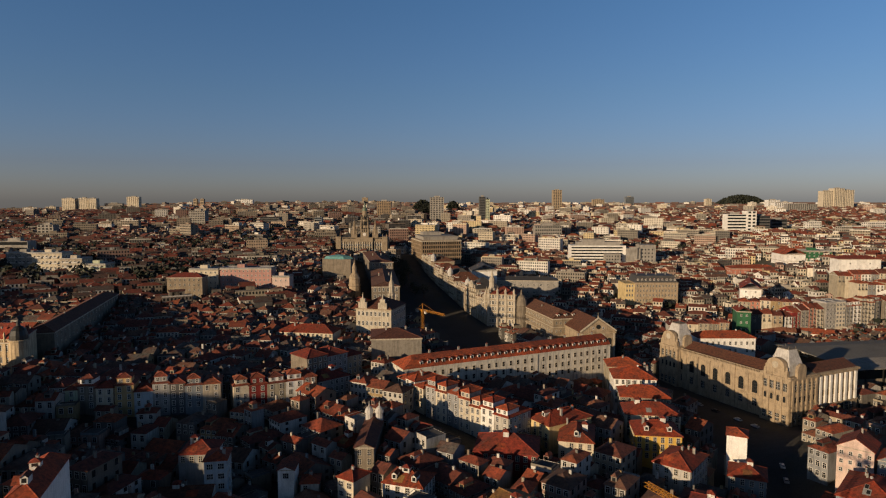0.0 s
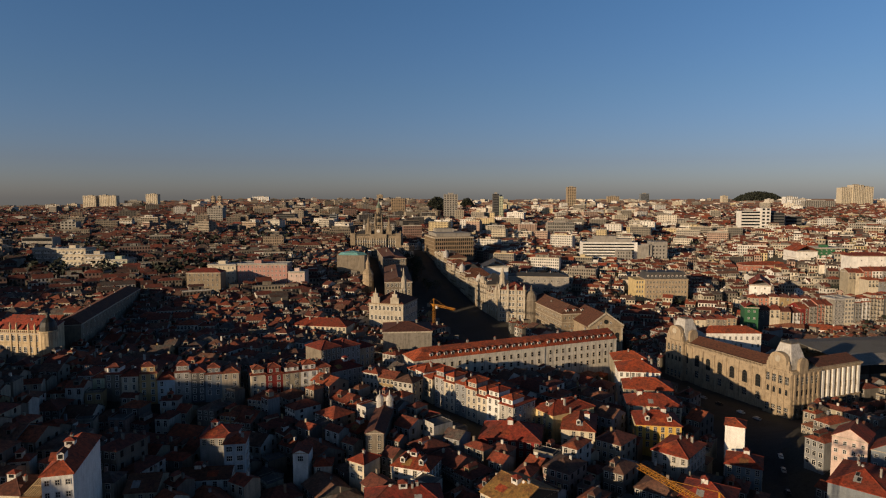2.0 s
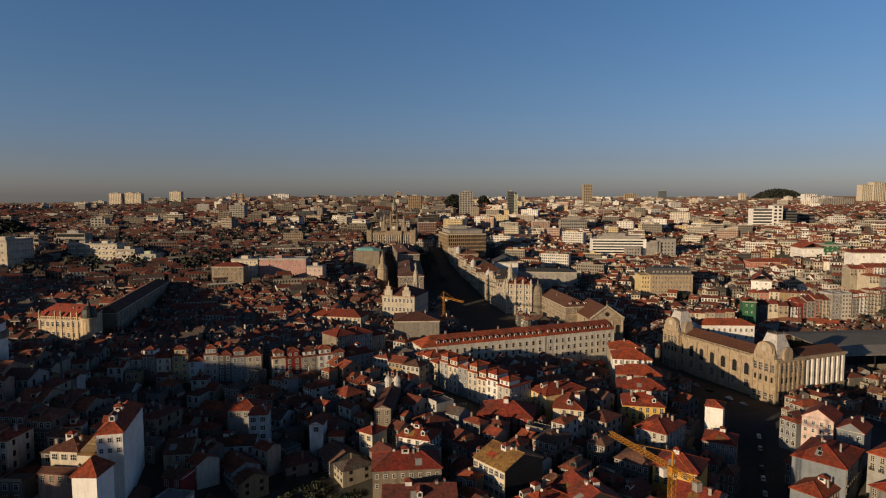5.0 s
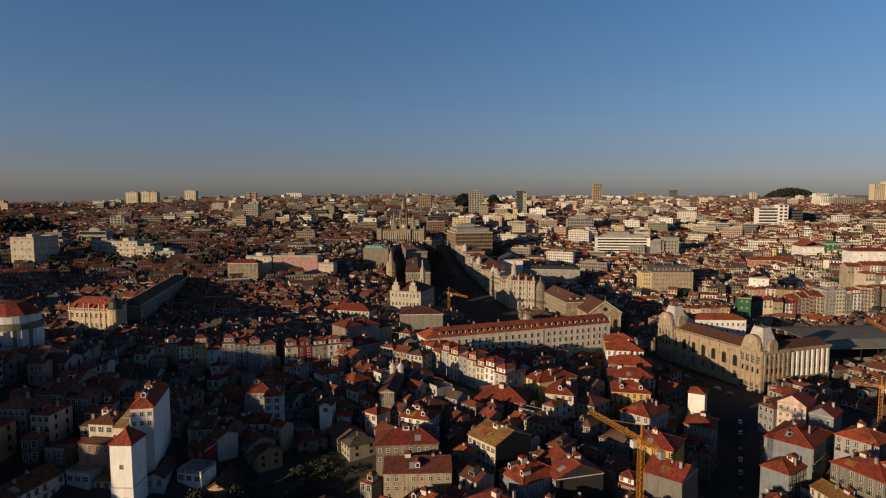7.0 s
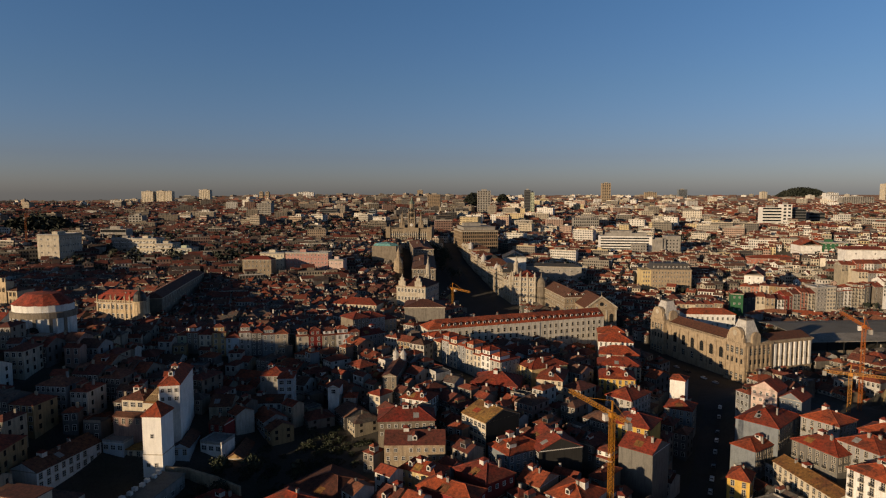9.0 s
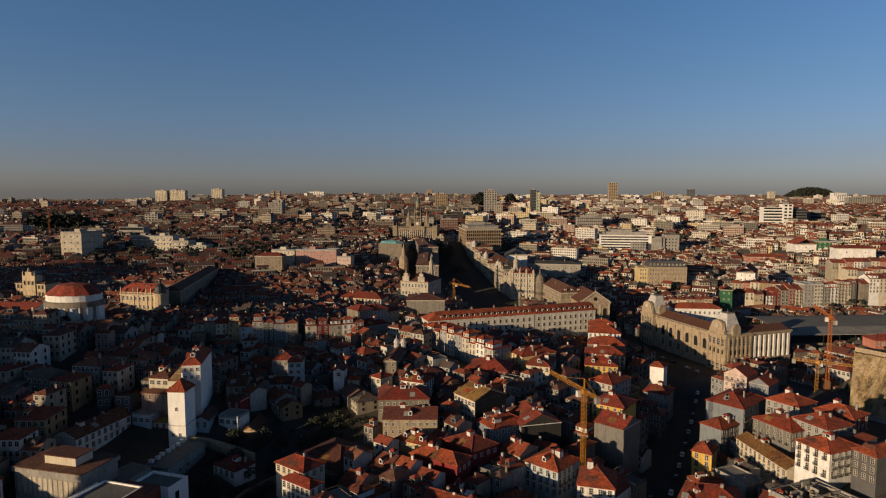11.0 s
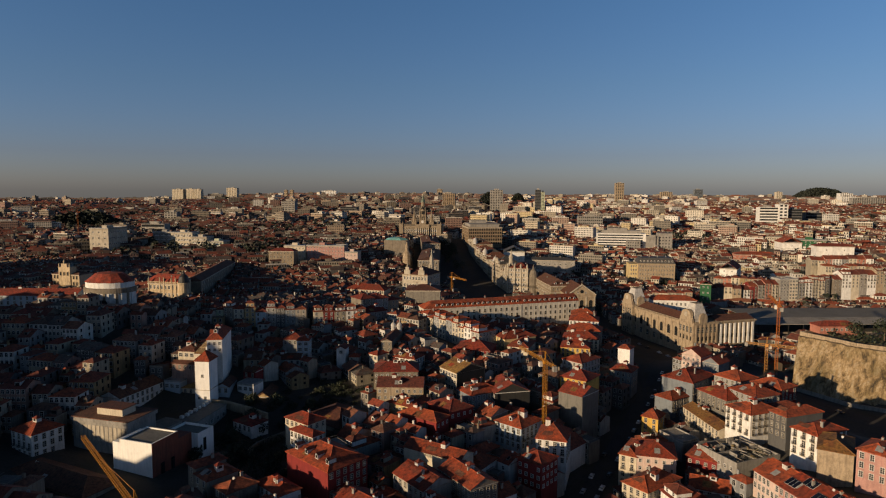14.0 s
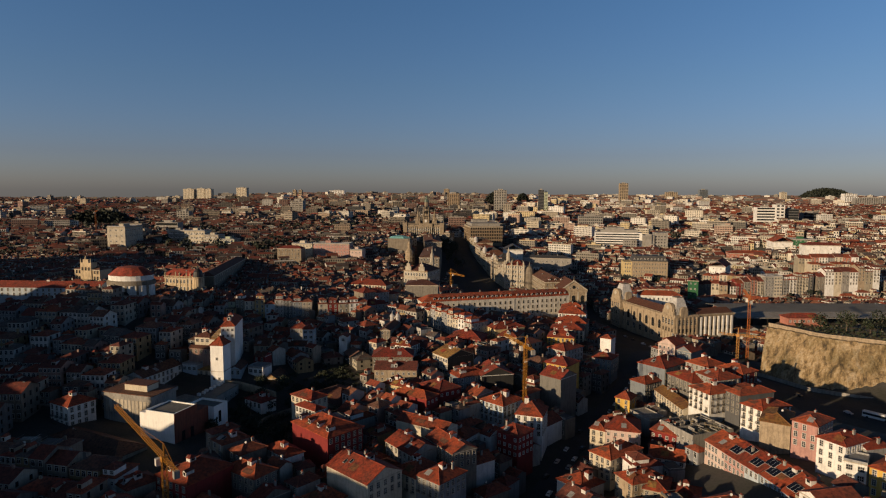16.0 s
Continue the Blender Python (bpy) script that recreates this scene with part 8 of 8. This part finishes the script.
# ---- cranes and trees ----
crane("tower_crane", 60.5, 125, -8, 43.5, 26, 9, 115, M["crane_yellow"], "yellow lattice tower crane among the roofs")
crane("tower_crane", 195, 232, 2, 42, 36, 9, 78, M["crane_orange"], "orange lattice tower crane below the cliff")
crane("tower_crane", 188, 228, 2, 20, 48, 11, -25, M["crane_yellow"], "low yellow tower crane on the building site")
crane("tower_crane", -46, -1, -6, 34, 60, 12, 138, M["crane_yellow"], "yellow tower crane with a long jib")
crane("tower_crane", -14, 425, 2, 28, 24, 7, -52, M["crane_yellow"], "small yellow crane on the avenue")
for i, (tx, ty, th, tr) in enumerate(((246, 222, 11, 6), (256, 216, 9, 5), (266, 224, 12, 6), (236, 232, 8, 5), (278, 205, 9, 5), (226, 240, 7, 5), (290, 200, 8, 5), (-62, 112, 7, 4), (-70, 120, 7, 3.5), (-60, 84, 7, 4), (-68, 96, 7, 4), (-72, 76, 6, 3.5), (-64, 136, 7, 4), (-76, 132, 6, 3.5), (-48, 138, 6, 3.5))):
    tree(tx, ty, ground_z(tx, ty) - 0.2, th * (0.85 if tx < 0 else 1), tr * (1.05 if tx < 0 else 1), seed=i, leaves=560 if tx < 0 else 420)

def shrubs():
    """The dark overgrown garden in the hollow: shrubs and low trees grown into one another."""
    rr, sh = random.Random(77), Shape()
    for i in range(420):
        x, y = rr.uniform(-84, -24), rr.uniform(64, 184)
        if not in_yard(x, y) or claim(x - 2, y - 2, 4, 4, 0, 0, test=True):
            continue
        r, h, z = rr.uniform(1.4, 3.2), rr.uniform(1.6, 4.4) * (1.0 if y < 122 else 0.45), ground_z(x, y) - 0.4
        for _ in range(80):
            v = Vector((rr.gauss(0, 1), rr.gauss(0, 1), rr.gauss(0, 1))).normalized() * rr.uniform(0.75, 1.05)
            u = Vector((rr.gauss(0, 1), rr.gauss(0, 1), rr.gauss(0, 1))).normalized()
            w = u.cross(v).normalized()
            p, b = Vector((x + v.x * r, y + v.y * r, z + h * (0.5 + 0.5 * v.z))), rr.uniform(0.22, 0.45)
            sh.poly([tuple(p - u * b), tuple(p + w * b * 0.7), tuple(p + u * b), tuple(p - w * b * 0.7)])
    whole("shrubs", sh, M["leaf"], "dense dark shrubs in the sunken garden", "shrubs", "stuff")


shrubs()
_r = random.Random(12)
for i in range(26):
    tx, ty = _r.uniform(-80, -26), _r.uniform(70, 182)
    if ty < 126 and not claim(tx - 3, ty - 3, 6, 6, 0, 0, test=True):
        tree(tx, ty, ground_z(tx, ty) - 0.2, _r.uniform(3.5, 5.5), _r.uniform(2.2, 3.4), "dark garden tree in the shade", 200 + i, 260)


def car(x, y, turn, paint, label):
    """A small parked car: body with a cabin, glass and wheels."""
    root = thing("car", x, y, ground_z(x, y) + 0.06, turn, label, "car", "cars in the street")
    b = Shape()
    b.box(-2.1, -0.85, 0.3, 2.1, 0.85, 0.85, 0, 0.06)
    b.box(-1.5, -0.78, 0.85, 1.0, 0.78, 1.42, 0, 0.28)
    part("body", b, M[paint], root)
    g = Shape()
    g.box(-1.32, -0.72, 0.92, 0.86, 0.72, 1.3, 0, 0.16)
    g.box(-1.5, -0.6, 0.9, -1.42, 0.6, 1.25)
    part("cabin_glass", g, M["glass"], root)
    for u in (-1.35, 1.35):
        for v in (-0.82, 0.82):
            w = Shape()
            w.turned(0, 0, [(0.32, -0.1), (0.32, 0.1)], 10)
            part("wheel", w, M["rubber"], root, m=pose(u, v, 0.32, 90, 0, 0))


def bus(x, y, turn):
    root = thing("bus", x, y, ground_z(x, y) + 0.06, turn, "long white city bus with a dark window band", "bus")
    b = Shape()
    b.box(-6, -1.25, 0.4, 6, 1.25, 3.1, 0, 0.12)
    part("body", b, M["car_white"], root)
    g = Shape()
    g.box(-5.7, -1.27, 1.5, 5.7, 1.27, 2.5)
    part("window_band", g, M["glass"], root)
    for u in (-3.8, 3.6):
        for v in (-1.15, 1.15):
            w = Shape()
            w.turned(0, 0, [(0.5, -0.15), (0.5, 0.15)], 12)
            part("wheel", w, M["rubber"], root, m=pose(u, v, 0.5, 90, 0, 0))


def scrub():
    """Dry scrub over the plateau above the cutting."""
    rr = random.Random(3)
    sh = Shape()
    for i in range(2600):
        x, y = rr.uniform(200, 330), rr.uniform(165, 258)
        if ground_z(x, y) < 26 or noise.noise(Vector((x * 0.05, y * 0.05, 0))) < -0.05:
            continue
        z, s = ground_z(x, y), rr.uniform(0.5, 1.3)
        a = Vector((rr.gauss(0, 1), rr.gauss(0, 1), rr.gauss(0, 0.6))).normalized()
        b = a.cross(Vector((rr.gauss(0, 1), rr.gauss(0, 1), rr.gauss(0, 1)))).normalized()
        p = Vector((x, y, z + rr.uniform(0.2, 1.4)))
        sh.poly([tuple(p - a * s), tuple(p + b * s * 0.8), tuple(p + a * s), tuple(p - b * s * 0.8)])
    whole("scrub", sh, M["leaf"], "low dark scrub on the plateau", "scrub", "stuff")
    g = Shape()
    xs, ys = np.arange(204, 345, 4.0), np.arange(150, 262, 4.0)
    for y in ys:
        for x in xs:
            g.v.append((x, y, ground_z(x, y) + (0.12 if ground_z(x, y) > 20 else -3)))
    n = len(xs)
    g.f = [(j * n + i, j * n + i + 1, (j + 1) * n + i + 1, (j + 1) * n + i) for j in range(len(ys) - 1) for i in range(n - 1)]
    g.k = [0] * len(g.f)
    whole("ground_plateau", g, M["scrub"], "dry brown grass of the plateau above the cliff", "ground", "structure")


house(219, 236, 23, 9, 9, 6, "hip", "brick", "red_tile", top=32.5, sides="f", win="small", seen=1, chimneys=0, label="low red-roofed house among trees on the plateau", claimed=False)
scrub()
bus(223, 139, -44)
_k = 0
for (x0, y0), (x1, y1), off, n in (((66, 70), (96, 149), 3.0, 7), ((96, 149), (134, 250), 3.2, 9), ((70, 80), (92, 140), -3.0, 4), ((147, 284), (129, 330), 5.5, 4), ((188, 202), (221, 140), 4.0, 3)):
    a = math.degrees(math.atan2(y1 - y0, x1 - x0))
    for i in range(n):
        f = (i + 0.3 + 0.4 * rnd.random()) / n
        car(x0 + (x1 - x0) * f + off * math.sin(radians(a)), y0 + (y1 - y0) * f - off * math.cos(radians(a)), a, ("car_white", "car_dark", "car_silver")[_k % 3], ("white car parked along the street", "dark car parked along the street", "silver car parked along the street")[_k % 3])
        _k += 1

crane("tower_crane", -488, 560, 41, 40, 30, 9, 122, M["crane_orange"], "orange tower crane on the western slope")


def wooded_hill(x, y, w, d, z0, z1, seed):
    rr = random.Random(seed)
    sh = Shape()
    for i in range(2600):
        u, v = rr.uniform(-1, 1), rr.uniform(-1, 1)
        f = max(0.0, 1 - u * u) ** 0.6 * max(0.0, 1 - v * v) ** 0.5
        z = z0 + (z1 - z0) * f * rr.uniform(0.45, 1.0) ** 0.5
        a = Vector((rr.gauss(0, 1), rr.gauss(0, 1), rr.gauss(0, 1))).normalized()
        b = a.cross(Vector((rr.gauss(0, 1), rr.gauss(0, 1), rr.gauss(0, 1)))).normalized()
        s, p = rr.uniform(4, 8), Vector((x + u * w / 2, y + v * d / 2, z))
        sh.poly([tuple(p - a * s), tuple(p + b * s * 0.8), tuple(p + a * s), tuple(p - b * s * 0.8)])
    whole("wooded_hill", sh, M["leaf_far"], "dark wooded hill on the skyline", "trees", "stuff")


wooded_hill(1418, 3000, 232, 120, 72, 131, 1)
wooded_hill(-60, 1900, 60, 50, 70, 104, 5)
wooded_hill(30, 1900, 36, 40, 70, 100, 6)
wooded_hill(-1150, 2250, 150, 40, 55, 84, 7)
wooded_hill(-40, 1620, 55, 40, 62, 92, 2)
wooded_hill(128, 1330, 40, 30, 50, 72, 3)
wooded_hill(-640, 775, 140, 60, 38, 74, 4)
